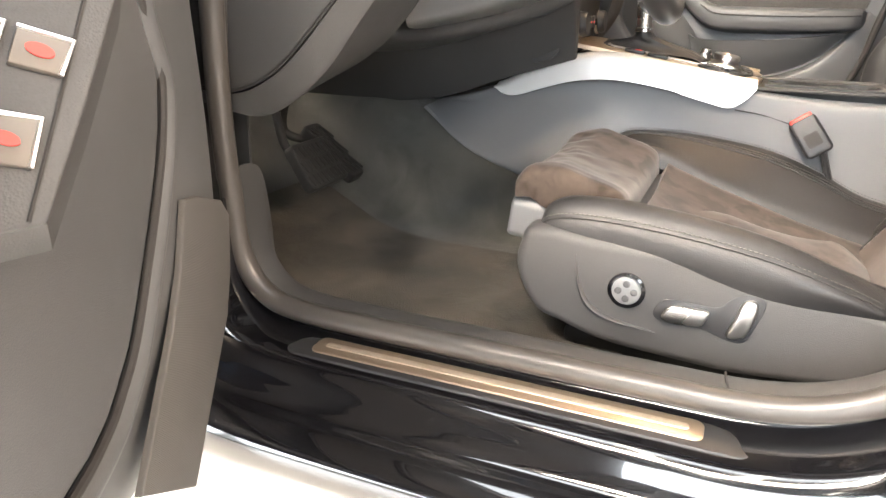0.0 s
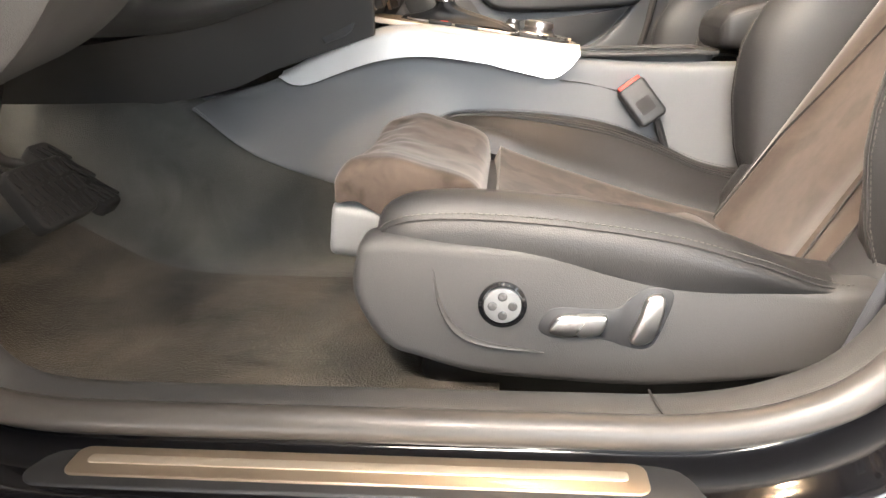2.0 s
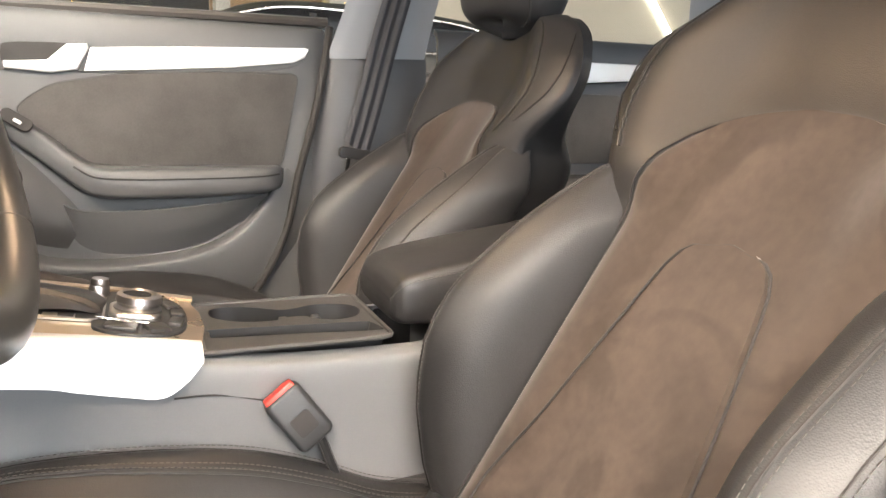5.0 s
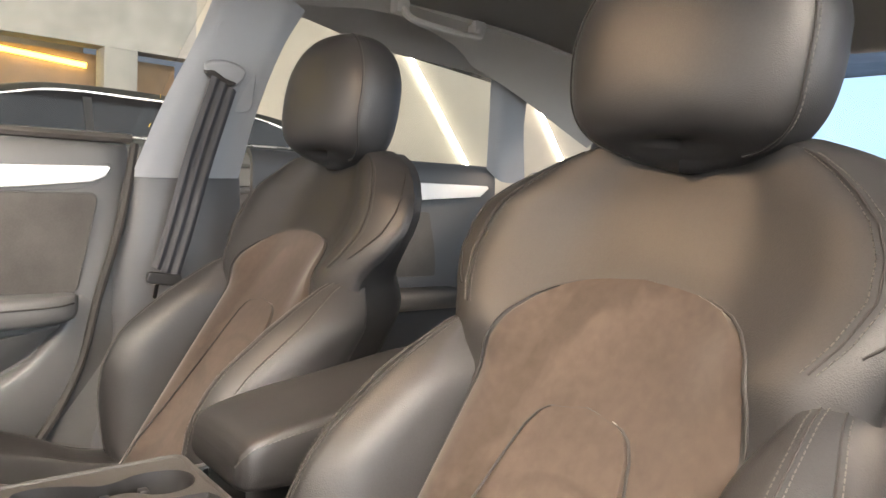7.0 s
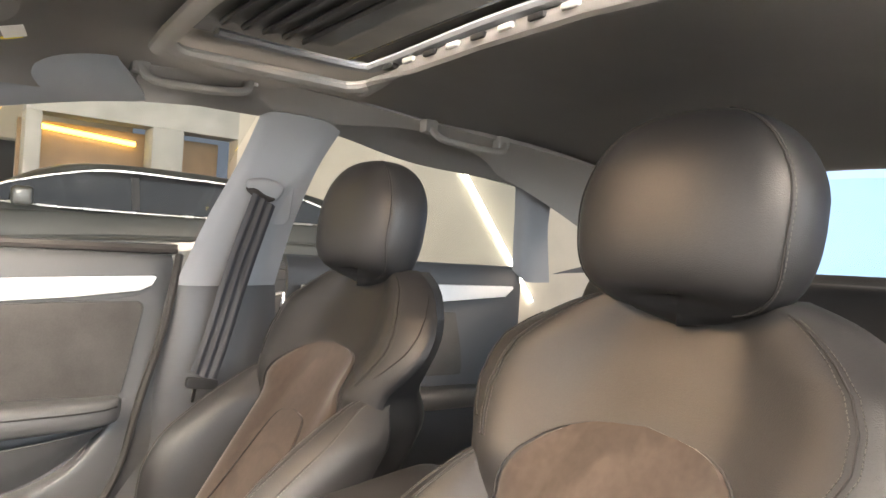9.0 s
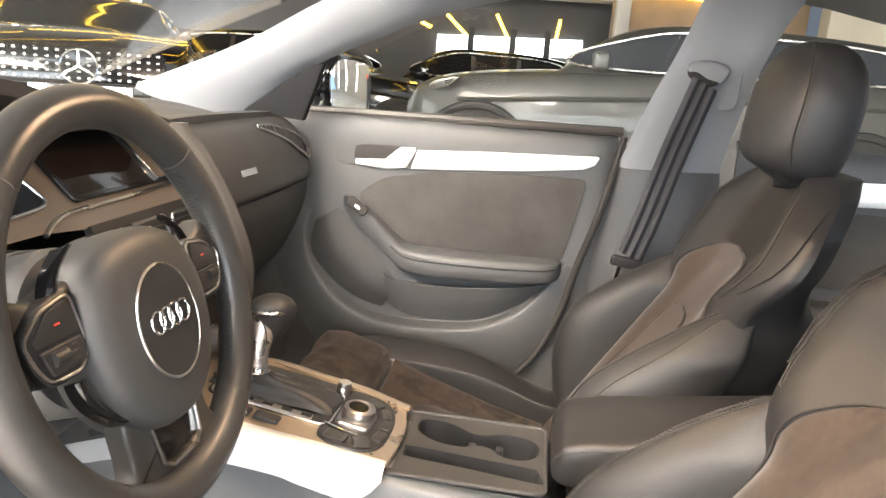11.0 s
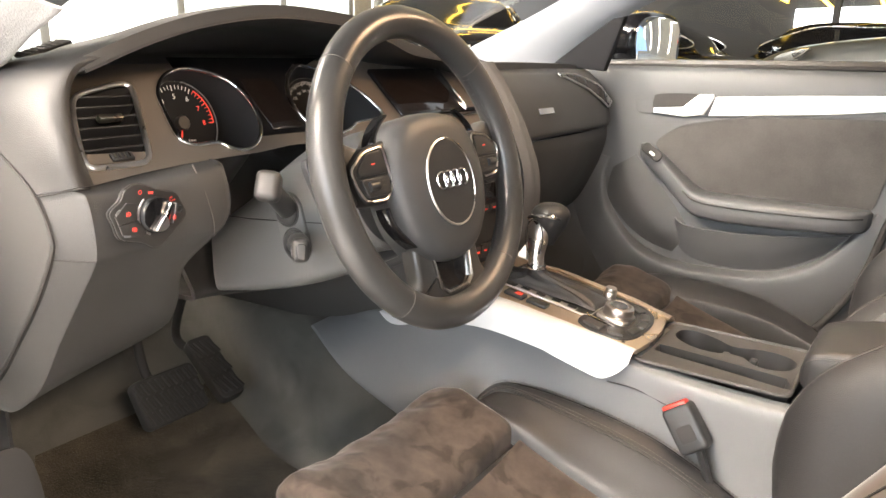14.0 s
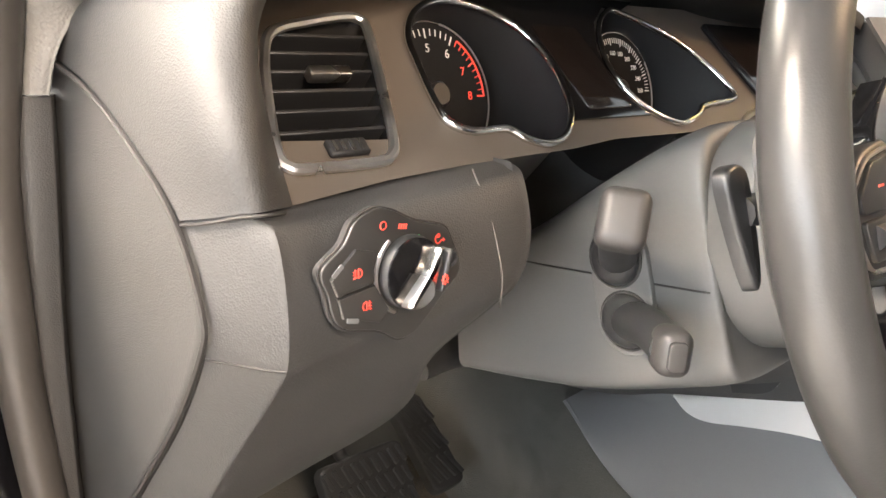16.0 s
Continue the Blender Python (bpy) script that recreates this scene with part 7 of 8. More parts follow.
for x in (-0.012, 0.026):
    part("cup_clip", block(x - 0.005, x + 0.005, 0.024, 0.036, -0.030, -0.002, 0.002, 2, TM), PLASTIC_DARK, cup, "black cup clip")
# armrest
arm = thing("armrest_box", (0.50, CY + 0.02, 0.64), "padded black leather centre armrest", "armrest")
rows = []
for x, z0, z1, w in ((0.362, 0.668, 0.69, 0.062), (0.368, 0.66, 0.705, 0.070), (0.385, 0.656, 0.718, 0.076), (0.45, 0.655, 0.732, 0.080), (0.56, 0.66, 0.748, 0.080), (0.66, 0.67, 0.762, 0.080), (0.69, 0.68, 0.755, 0.074)):
    c, h = (z0 + z1) / 2, (z1 - z0) / 2
    rows.append([(x, 0.037 + w * a, c + h * b) for a, b in ((-1, 0), (-0.96, 0.7), (-0.8, 0.95), (0, 1.05), (0.8, 0.95), (0.96, 0.7), (1, 0), (0.96, -0.75), (0.7, -1), (0, -1), (-0.7, -1), (-0.96, -0.75))])
part("pad", grid_bm(sheet(rows, 48, 40, True), True, caps=True), LEATHER, arm)
ln = [(r[1][0], r[1][1] - 0.001, r[1][2]) for r in rows]
tagged(part("stitching", stitches(catmull(ln, 60)), STITCH, arm), kind="stuff")
part("armrest_base", block(0.43, 0.70, -0.04, 0.11, 0.56, 0.665, 0.015), PLASTIC_SOFT, arm)
# belt buckle
bk = thing("belt_buckle", (0.27, -0.07, 0.50), "black seat belt buckle with red release button", "belt buckle")
BM = frame_of(Vector((0.2466, -0.085, 0.590)), (0.80, 0.10, 0.58), (-0.56, 0.18, 0.80))
part("buckle_body", slab(rounded(0.042, 0.064, 0.008), 0.022, BM @ Matrix.Translation((0, 0, -0.011)), 0.005), PLASTIC_DARK, bk)
part("release_button", block(-0.0175, 0.0175, 0.024, 0.036, -0.008, 0.009, 0.003, 2, BM), RED, bk, "red release button")
part("press_mark", slab(rounded(0.022, 0.022, 0.003), 0.0008, BM @ Matrix.Translation((0.0, -0.006, 0.011)), 0), SEAM, bk)
part("buckle_stem", tube(catmull([tuple(BM @ Vector((0.004, -0.03, 0))), (0.285, -0.088, 0.52), (0.31, -0.09, 0.46)], 16), 0.009, 8, squash=0.6), PLASTIC_DARK, bk)
# seam of the console side
part("console_seam", tube(catmull([(0.130, -0.079, 0.622), (0.17, -0.0668, 0.6155), (0.215, -0.0658, 0.604), (0.26, -0.0655, 0.591)], 30), 0.0010, 6), SEAM, con)


# ---- doors ----
def door(name, label, M, flip, far):
    d = thing(name, tuple(M @ Vector((0, 0.74, 0.45))), label, "car door")

    def add(nm, bm, mat, lab="", parent=None):
        bm.transform(M)
        if flip:
            bmesh.ops.reverse_faces(bm, faces=bm.faces)
        return part(nm, bm, mat, parent or d, lab)

    def plate(outline, depth, y, bevel, n=70):
        # outline in x, z on the inner face; raised towards the cabin
        return slab(smooth_outline(outline, n) if n else outline, depth, frame_of((0, y, 0), (1, 0, 0), (0, 0, 1)), bevel)

    rows = []
    for z, y in ((0.40, 0.735), (0.45, 0.715), (0.55, 0.702), (0.65, 0.70), (0.80, 0.706), (0.92, 0.712), (0.99, 0.708), (1.025, 0.712), (1.04, 0.722), (1.045, 0.745)):
        rows.append([(-0.43, y + 0.03, z), (-0.40, y + 0.008, z), (-0.3, y, z), (0.0, y, z), (0.35, y, z), (0.43, y + 0.004, z), (0.458 + 0.02 * (z - 0.8), y + 0.02, z)])
    panel = add("door_panel", shell(sheet(rows, 50, 60), -0.012), DOOR_PLASTIC, "dark grained door panel")
    add("outer_skin", shell(sheet([[(-0.44, 0.80, 0.36), (0.0, 0.85, 0.36), (0.47, 0.85, 0.36)], [(-0.44, 0.84, 0.6), (0.0, 0.885, 0.6), (0.48, 0.88, 0.6)], [(-0.44, 0.80, 0.98), (0.0, 0.83, 1.0), (0.50, 0.82, 1.02)]], 12, 12), 0.004), PAINT_BLACK, "black painted outer skin")
    add("door_core", block(-0.41, 0.445, 0.745, 0.80, 0.38, 1.01, 0.01), PAINT_BLACK)
    add("window_ledge", tube(catmull([(-0.40, 0.735, 1.043), (0.0, 0.738, 1.05), (0.47, 0.738, 1.055)], 20), 0.010, 8), RUBBER, "rubber window seal")
    # pull handle and bright strip
    add("strip_recess", plate(round_corners([(-0.148, 0.935), (-0.145, 0.988), (0.30, 1.003), (0.436, 1.007), (0.408, 0.966), (0.36, 0.955), (0.05, 0.936)], 0.02), 0.004, 0.713, 0.0015, 0), DOOR_PLASTIC, "", panel)
    add("bright_strip", slab([(0.035, 0.980), (0.20, 0.991), (0.42, 1.001), (0.426, 0.998), (0.418, 0.982), (0.395, 0.971), (0.28, 0.957), (0.10, 0.943), (0.022, 0.938)], 0.007, frame_of((0, 0.712, 0), (1, 0, 0), (0, 0, 1)), 0.002), SILVER_PAINT, "bright aluminium strip", panel)
    add("handle_well", plate([(-0.10, 0.945), (-0.105, 0.97), (-0.09, 0.982), (0.0, 0.985), (0.01, 0.975), (-0.01, 0.945), (-0.05, 0.94)], 0.0055, 0.713, 0.001), SEAM, "dark handle recess", panel)
    add("door_handle", slab([(-0.102, 0.938), (-0.102, 0.950), (-0.035, 0.955), (-0.012, 0.976), (-0.002, 0.984), (0.03, 0.986), (0.032, 0.978), (0.012, 0.94), (-0.03, 0.933)], 0.014, frame_of((0, 0.714, 0), (1, 0, 0), (0, 0, 1)), 0.004), SILVER_PAINT, "bright metal door handle", panel)
    # suede insert
    ins = round_corners([(-0.093, 0.866), (-0.070, 0.890), (-0.03, 0.915), (0.08, 0.937), (0.25, 0.947), (0.406, 0.951), (0.370, 0.765), (0.28, 0.772), (0.10, 0.770), (0.055, 0.758), (0.03, 0.77), (-0.03, 0.815)], 0.02)
    sp = add("suede_insert", plate(ins, 0.013, 0.7155, 0.003, 0), DOOR_SUEDE, "dark suede insert panel", panel)
    add("insert_gap", tube([(x, 0.7035, z) for x, z in ins], 0.0014, 6, closed=True), PLASTIC, "", panel)
    # armrest with grip and switches
    rows = []
    for x, zc, h, dep in ((-0.125, 0.852, 0.012, 0.010), (-0.105, 0.842, 0.022, 0.030), (-0.06, 0.812, 0.026, 0.048), (0.0, 0.763, 0.027, 0.066), (0.035, 0.745, 0.027, 0.076), (0.10, 0.741, 0.028, 0.082), (0.22, 0.742, 0.027, 0.080), (0.32, 0.745, 0.025, 0.070), (0.358, 0.748, 0.022, 0.05), (0.372, 0.75, 0.014, 0.02)):
        rows.append([(x, 0.715, zc + h), (x, 0.715 - 0.6 * dep, zc + 1.05 * h), (x, 0.715 - 0.92 * dep, zc + 0.9 * h), (x, 0.715 - dep, zc + 0.3 * h), (x, 0.715 - 0.98 * dep, zc - 0.4 * h), (x, 0.715 - 0.8 * dep, zc - 0.95 * h), (x, 0.715, zc - 1.25 * h)])
    if not far:
        rows = [[(x + 0.16, y, z) for x, y, z in r] for r in rows[3:]]
    rest = add("door_armrest", shell(sheet(rows, 30, 70), -0.004), DOOR_PLASTIC, "padded black leather armrest", panel)
    edge = catmull([(r[3][0], r[3][1] - 0.001, r[3][2] + 0.002) for r in rows[-7:-1]], 50)
    add("seam", tube(edge, 0.0018, 6), SEAM, "", rest)
    if far:
        sw_m = frame_of((-0.085, 0.672, 0.850), (0.82, -0.2, -0.5), (0.3, 0.4, 0.85))
        add("window_switch", slab(rounded(0.055, 0.024, 0.010), 0.005, sw_m, 0.002), SEAM, "black window switch plate", rest)
        add("switch_key", slab(rounded(0.014, 0.006, 0.002), 0.003, sw_m @ Matrix.Translation((0.004, -0.002, 0.005)), 0.0012), SATIN_CHROME, "metal switch key", rest)
    if not far:
        # deep pull panel of the driver door, a dark gap and a rounded rim round it
        gap = catmull([(-0.210, 0.695, 0.84), (-0.222, 0.695, 0.801), (-0.228, 0.695, 0.780), (-0.243, 0.695, 0.753), (-0.250, 0.695, 0.725), (-0.237, 0.695, 0.685), (-0.212, 0.695, 0.647), (-0.179, 0.695, 0.606), (-0.140, 0.695, 0.563), (-0.108, 0.695, 0.542), (-0.081, 0.695, 0.530), (-0.03, 0.695, 0.522), (0.10, 0.695, 0.518)], 90)
        add("pull_panel", plate([(-0.20, 0.845)] + [(x + 0.004, z + 0.003) for x, y, z in gap[::6]] + [(0.12, 0.56), (0.12, 0.845)], 0.010, 0.706, 0.004, 0), DOOR_PLASTIC, "smooth curved pull panel", panel)
        add("panel_gap", tube(gap, 0.0034, 8), SEAM, "", panel)
        add("pocket_rim", tube([(x - 0.010, 0.698, z - 0.010) for x, y, z in gap], 0.009, 10, squash=1.2), DOOR_PLASTIC, "rounded panel rim", panel)
        gr = [(-0.267, 0.630), (-0.301, 0.624), (-0.372, 0.600), (-0.397, 0.578), (-0.383, 0.521), (-0.358, 0.482), (-0.216, 0.385), (-0.110, 0.459), (-0.204, 0.539), (-0.239, 0.578)]
        add("speaker_grille", plate(gr, 0.006, 0.698, 0.002, 0), GRILLE_CLOTH, "fine ribbed speaker grille", panel)
        hb = part("hinge_bracket", block(-0.472, -0.462, -0.634, -0.612, 0.705, 0.742, 0.002), PLASTIC, d, "dark metal hinge bracket")
        part("bolt", lathe([(0.006, 0.0), (0.006, 0.004), (0.001, 0.005)], 16, frame_of((-0.462, -0.622, 0.722), (0, 1, 0), (0, 0, 1))), SATIN_CHROME, hb)
        return d
    # pocket: proud lower wall with a rolled rim, padded end darkened for recess shade, pale face under the armrest
    rim = catmull([(-0.200, 0.825, 0.004), (-0.207, 0.775, 0.012), (-0.195, 0.725, 0.020), (-0.163, 0.677, 0.028), (-0.120, 0.634, 0.034), (-0.06, 0.604, 0.038), (0.02, 0.593, 0.040), (0.12, 0.596, 0.040), (0.20, 0.608, 0.038), (0.27, 0.638, 0.034), (0.32, 0.685, 0.026), (0.355, 0.730, 0.016), (0.378, 0.767, 0.004)], 60)
    wall = []
    for (x, z, d), (tx, tz, td) in zip(rim, np.gradient(rim, axis=0)):
        n = np.array((tz, -tx)) / math.hypot(tx, tz)
        row = []
        for q, k in ((-0.004, -0.1), (0.0, 0.55), (0.005, 0.88), (0.012, 1.0), (0.03, 1.0), (0.07, 0.82), (0.11, 0.45), (0.15, 0.0)):
            row.append((x + n[0] * q * 0.75, 0.7075 - d * k, max(0.41 + 0.1 * (0.15 - q), z + n[1] * q)))
        wall.append(row)
    add("pocket_wall", shell(np.array([catmull(r, 26) for r in wall]), -0.004), DOOR_PLASTIC, "bulged pocket wall with rolled rim", panel)
    pad = []
    for a, c, d in (((-0.192, 0.800), (-0.135, 0.838), 0.006), ((-0.196, 0.735), (-0.085, 0.790), 0.022), ((-0.155, 0.680), (-0.035, 0.735), 0.026), ((-0.10, 0.638), (0.0, 0.690), 0.024), ((-0.03, 0.606), (0.012, 0.672), 0.012)):
        pad.append([(a[0] + (c[0] - a[0]) * u, 0.708 - d * math.sin(math.pi * min(1, 0.1 + 0.8 * u)), a[1] + (c[1] - a[1]) * u) for u in (0, 0.2, 0.5, 0.8, 1)])
    add("pocket_pad", shell(sheet(pad, 24, 36), -0.004), PLASTIC, "padded pocket end, recess shade put into its darker plastic", panel)
    face = [[(-0.040, 0.707, 0.712), (0.004, 0.676, 0.690), (0.12, 0.655, 0.692), (0.24, 0.657, 0.702), (0.338, 0.672, 0.716)],
            [(-0.034, 0.707, 0.662), (0.006, 0.690, 0.650), (0.12, 0.672, 0.645), (0.23, 0.676, 0.660), (0.315, 0.690, 0.688)],
            [(-0.020, 0.708, 0.612), (0.014, 0.704, 0.598), (0.12, 0.702, 0.598), (0.21, 0.703, 0.612), (0.285, 0.704, 0.650)]]
    add("pocket_face", shell(sheet(face, 36, 24), -0.004), DOOR_PLASTIC, "smooth pocket face under the armrest", panel)
    add("speaker_grille", plate([(-0.36, 0.46), (-0.27, 0.45), (-0.25, 0.50), (-0.25, 0.60), (-0.28, 0.64), (-0.36, 0.63), (-0.385, 0.55)], 0.002, 0.7025, 0.001), DOOR_PLASTIC, "fine speaker grille", panel)
    return d


door("passenger_door", "closed dark grey passenger door with suede insert and bright strip", Matrix(), False, True)
DM = Matrix.Translation((-0.43, -0.80, 0)) @ Matrix.Rotation(radians(-65), 4, "Z") @ Matrix.Translation((0.43, 0.80, 0)) @ Matrix.Diagonal((1, -1, 1, 1))
far_seal = tube(catmull([(0.472, 0.722, 1.045), (0.452, 0.704, 0.94), (0.430, 0.696, 0.85), (0.404, 0.692, 0.76), (0.372, 0.690, 0.63), (0.315, 0.690, 0.52), (0.24, 0.692, 0.44)], 50), 0.008, 8)
single("door_gap_seal", far_seal, SEAM, "black rubber seal round the passenger door", "door seal")
dd = door("driver_door", "open dark grey driver door with window switches", DM, True, False)


KC, KN = Vector((-0.1187, -1.1363, 0.7504)), Vector((0.697, -0.538, 0.474)).normalized()
KU = Vector((0.611, 0.792, 0.0))
PADM = frame_of(Vector((-0.079, -1.166, 0.757)), KU, KN.cross(KU)) @ Matrix.Scale(0.856, 4)
pod = part("switch_panel", slab([(-0.0348, -0.0552), (-0.0038, -0.0514), (0.0185, -0.0015), (0.0437, 0.061), (-0.0199, 0.0587)], 0.06, PADM @ Matrix.Translation((0, 0, -0.0605)), 0.0015), PLASTIC, dd, "grey sloping switch panel")
part("panel_groove", tube([PADM @ Vector((x, y, 0.0)) for x, y in ((0.030, 0.060), (0.010, 0.004), (-0.010, -0.050))], 0.0008, 6), SEAM, pod)
for out in ([(-0.0083, 0.0166), (0.0106, 0.0098), (0.0179, 0.0246), (-0.0023, 0.0323)], [(-0.0264, -0.0232), (-0.006, -0.0286), (0.0009, -0.0084), (-0.0215, -0.0026)], [(-0.035, 0.0245), (-0.0135, 0.0185), (-0.0065, 0.0340), (-0.029, 0.0400)]):
    part("window_key", slab(out, 0.004, PADM @ Matrix.Translation((0, 0, -0.001)), 0.001), FASCIA, pod, "bronze-grey window key")
    part("key_edge", tube([PADM @ Vector((x, y, 0.003)) for x, y in (out[1], out[2], out[3])], 0.0010, 6), SILVER, pod, "bright key edge")
    cx, cy = sum(p[0] for p in out) / 4, sum(p[1] for p in out) / 4
    part("key_mark", slab([(cx + 0.0052 * math.cos(a) - 0.001 * math.sin(a), cy + 0.0034 * math.sin(a) - 0.0012 * math.cos(a)) for a in np.linspace(0, 2 * math.pi, 20, endpoint=False)], 0.0052, PADM @ Matrix.Translation((0, 0, -0.001)), 0), KEY_RED, pod, "faded red mark")
# rear door on the far side
rd = thing("rear_door", (1.0, 0.70, 0.45), "closed dark rear door with bright strip", "car door")
rows = []
for z, y in ((0.42, 0.715), (0.6, 0.70), (0.80, 0.70), (0.95, 0.698), (1.02, 0.70), (1.05, 0.712), (1.058, 0.73)):
    rows.append([(0.70, y, z), (0.9, y - 0.004, z), (1.1, y - 0.012, z), (1.30 + 0.05 * (z - 0.9), y - 0.03, z), (1.36, y - 0.03, z)])
part("door_panel", shell(sheet(rows, 30, 40), -0.012), PILLAR_LOW, rd)
part("bright_strip", slab([(0.72, 0.994), (1.0, 1.004), (1.318, 1.006), (1.322, 1.0), (1.295, 0.978), (1.0, 0.955), (0.72, 0.944)], 0.006, frame_of((0, 0.693, 0), (1, -0.028, 0), (0, 0, 1)), 0.002), SILVER_PAINT, rd, "bright aluminium strip")
part("suede_insert", slab(rounded(0.55, 0.16, 0.02), 0.005, frame_of((1.0, 0.691, 0.855), (1, -0.028, 0), (0, 0, 1)), 0.003), DOOR_SUEDE, rd)
part("door_armrest", block(0.75, 1.24, 0.62, 0.70, 0.70, 0.75, 0.02, 4), PLASTIC, rd)
# rear bench
bench = thing("rear_bench", (1.25, 0, 0.30), "dark leather rear bench seat", "rear seat")
part("bench_cushion", block(0.95, 1.42, -0.62, 0.62, 0.42, 0.58, 0.05, 5), LEATHER, bench)
rows = []
for y in (-0.60, -0.55, -0.3, 0.0, 0.3, 0.55, 0.60):
    e = 0.03 * (abs(y) > 0.58)
    rows.append([(1.36 + e, y, 0.50), (1.40 + e, y, 0.70), (1.46 + e, y, 0.88), (1.52 + e, y, 1.03 - e), (1.58, y, 1.06 - e), (1.66, y, 1.03 - e), (1.62, y, 0.5)])
part("bench_back", grid_bm(sheet(rows, 30, 30)), LEATHER, bench)
for y in (-0.34, 0.34):
    rr = []
    for a in np.linspace(-math.pi / 2, math.pi / 2, 14):
        rr.append([(1.59 + 0.045 * math.cos(a) ** 0.6 * math.cos(b), y + 0.13 * math.cos(a) ** 0.6 * math.sin(b), 1.12 + 0.07 * math.sin(a)) for b in np.linspace(0, 2 * math.pi, 24, endpoint=False)])
    part("rear_headrest", grid_bm(np.array(rr), True, caps=True), LEATHER, bench, "dark leather rear headrest")
single("parcel_shelf", block(1.60, 1.95, -0.56, 0.56, 0.98, 1.0, 0.008), PLASTIC_DARK, "dark rear parcel shelf", "shelf")
# outer mirror on the far door
om = thing("door_mirror", (-0.19, 0.80, 1.02), "black outer door mirror", "door mirror")
part("mirror_housing", slab(smooth_outline([(-0.105, 0.03), (-0.095, -0.055), (-0.06, -0.078), (0.07, -0.075), (0.098, -0.05), (0.10, 0.03), (0.07, 0.07), (-0.05, 0.075)], 50), 0.07, frame_of((-0.255, 0.972, 1.100), (0.35, 1, 0), (0, 0, 1)), 0.02), PAINT_BLACK, om)
part("mirror_glass", slab(smooth_outline([(-0.092, 0.03), (-0.082, -0.048), (-0.05, -0.066), (0.062, -0.064), (0.086, -0.043), (0.087, 0.026), (0.06, 0.058), (-0.045, 0.064)], 50), 0.003, frame_of((-0.188, 0.946, 1.098), (0.32, 1, 0), (0, 0, 1)), 0.001), MIRROR, om, "reflecting mirror glass")
part("mirror_arm", block(-0.27, -0.19, 0.76, 0.92, 1.02, 1.05, 0.01), PAINT_BLACK, om)
part("sail_panel", slab([(-0.325, 1.048), (-0.195, 1.036), (-0.150, 1.155), (-0.178, 1.150), (-0.258, 1.096)], 0.02, frame_of((0, 0.735, 0), (1, 0, 0), (0, -0.1, 1)), 0.004), DIAL_BLACK, om, "dark corner panel")


# ---- showroom ----
single("ground", block(-9, 14, -8, 14, -0.1, 0.0, 0), FLOOR_MAT, "pale glossy showroom floor", kind="structure")
single("room_ceiling", block(-9, 14, -8, 14, 3.4, 3.5, 0), CEIL_DARK, "dark showroom ceiling", kind="structure")
single("wall_far", merged(block(3.1, 14, 7.6, 7.9, 0, 3.4, 0)), WALL_CREAM, "cream plastered showroom wall", kind="structure")
single("wall_lintel", block(0.9, 3.1, 7.6, 7.9, 2.36, 3.4, 0), WALL_GREY, "grey plaster wall over the niches", kind="structure")
single("wall_panel", block(0.9, 3.1, 8.3, 8.4, 0, 2.36, 0), WALL_BROWN, "brown panelled niche wall", kind="structure")
single("wall_column", merged(block(2.13, 2.47, 7.6, 7.95, 0, 2.36, 0.01), block(0.9, 1.05, 7.6, 7.95, 0, 2.36, 0.01)), WALL_GREY, "grey plaster column between niches", kind="structure")
single("wall_rear", block(13.8, 14.0, -8, 14, 0, 3.4, 0), WALL_CREAM, "cream showroom rear wall", kind="structure")
single("wall_front", block(-8.3, -8.0, -8, 9.1, 0, 3.4, 0), WALL_CREAM, "cream showroom front wall", kind="structure")
single("wall_side", block(-9, 14, -7.5, -7.3, 0, 3.4, 0), WALL_CREAM, "cream showroom side wall", kind="structure")
single("window_far_glazing", slab([(-2.0, 1.58), (0.75, 1.67), (0.75, 1.99), (-2.0, 1.92)], 0.05, frame_of((0, 13.45, 0), (1, 0, 0), (0, 0, 1)), 0), DAY_WHITE, "bright daylight glazing", kind="structure")
single("wall_far_left", merged(block(-9, 3.1, 13.5, 13.7, 0, 3.4, 0)), CEIL_DARK, "dark showroom wall with glazing", kind="structure")
single("window_front_glazing", block(-8.2, -8.1, 9.2, 13.4, 0.1, 3.2, 0), DAY_WHITE, "bright daylight glazing", kind="structure")
single("window_front_pane", block(-7.99, -7.96, 1.5, 8.6, 0.3, 3.1, 0), DAY_SOFT, "pale daylight glazing", kind="structure")
for y in (1.6, 3.4, 5.2, 7.0, 8.5, 9.3, 9.75, 10.5, 11.6, 12.8):
    single("window_mullion", block(-8.1, -7.93, y - 0.05, y + 0.05, 0, 3.4, 0.01), WALL_GREY, "grey window frame post", kind="structure")
for x in (-1.35, -0.55, 0.1):
    single("window_mullion", block(x - 0.06, x + 0.06, 13.36, 13.44, 1.3, 2.1, 0.01), CEIL_DARK, "dark post before the far glazing", kind="structure")
single("window_rear_glazing", block(13.7, 13.75, -7, 7.5, 0.3, 3.38, 0), DAY_BLUE, "blue-tinted rear glazing", kind="structure")


def led(p0, p1, mat, label, r=0.02):
    return single("light_strip", tube([p0, p1], r, 6), mat, label, "light strip", group="light strips")


for k in range(4):
    led((5.7 + 2.3 * k, 7.57, 3.38), (8.0 + 2.3 * k, 7.57, 0.5), LED_WHITE, "white light strip on the cream wall", 0.022)
led((1.0, 8.25, 2.30), (2.1, 8.25, 2.22), LED_AMBER, "amber light strip in the niche", 0.03)
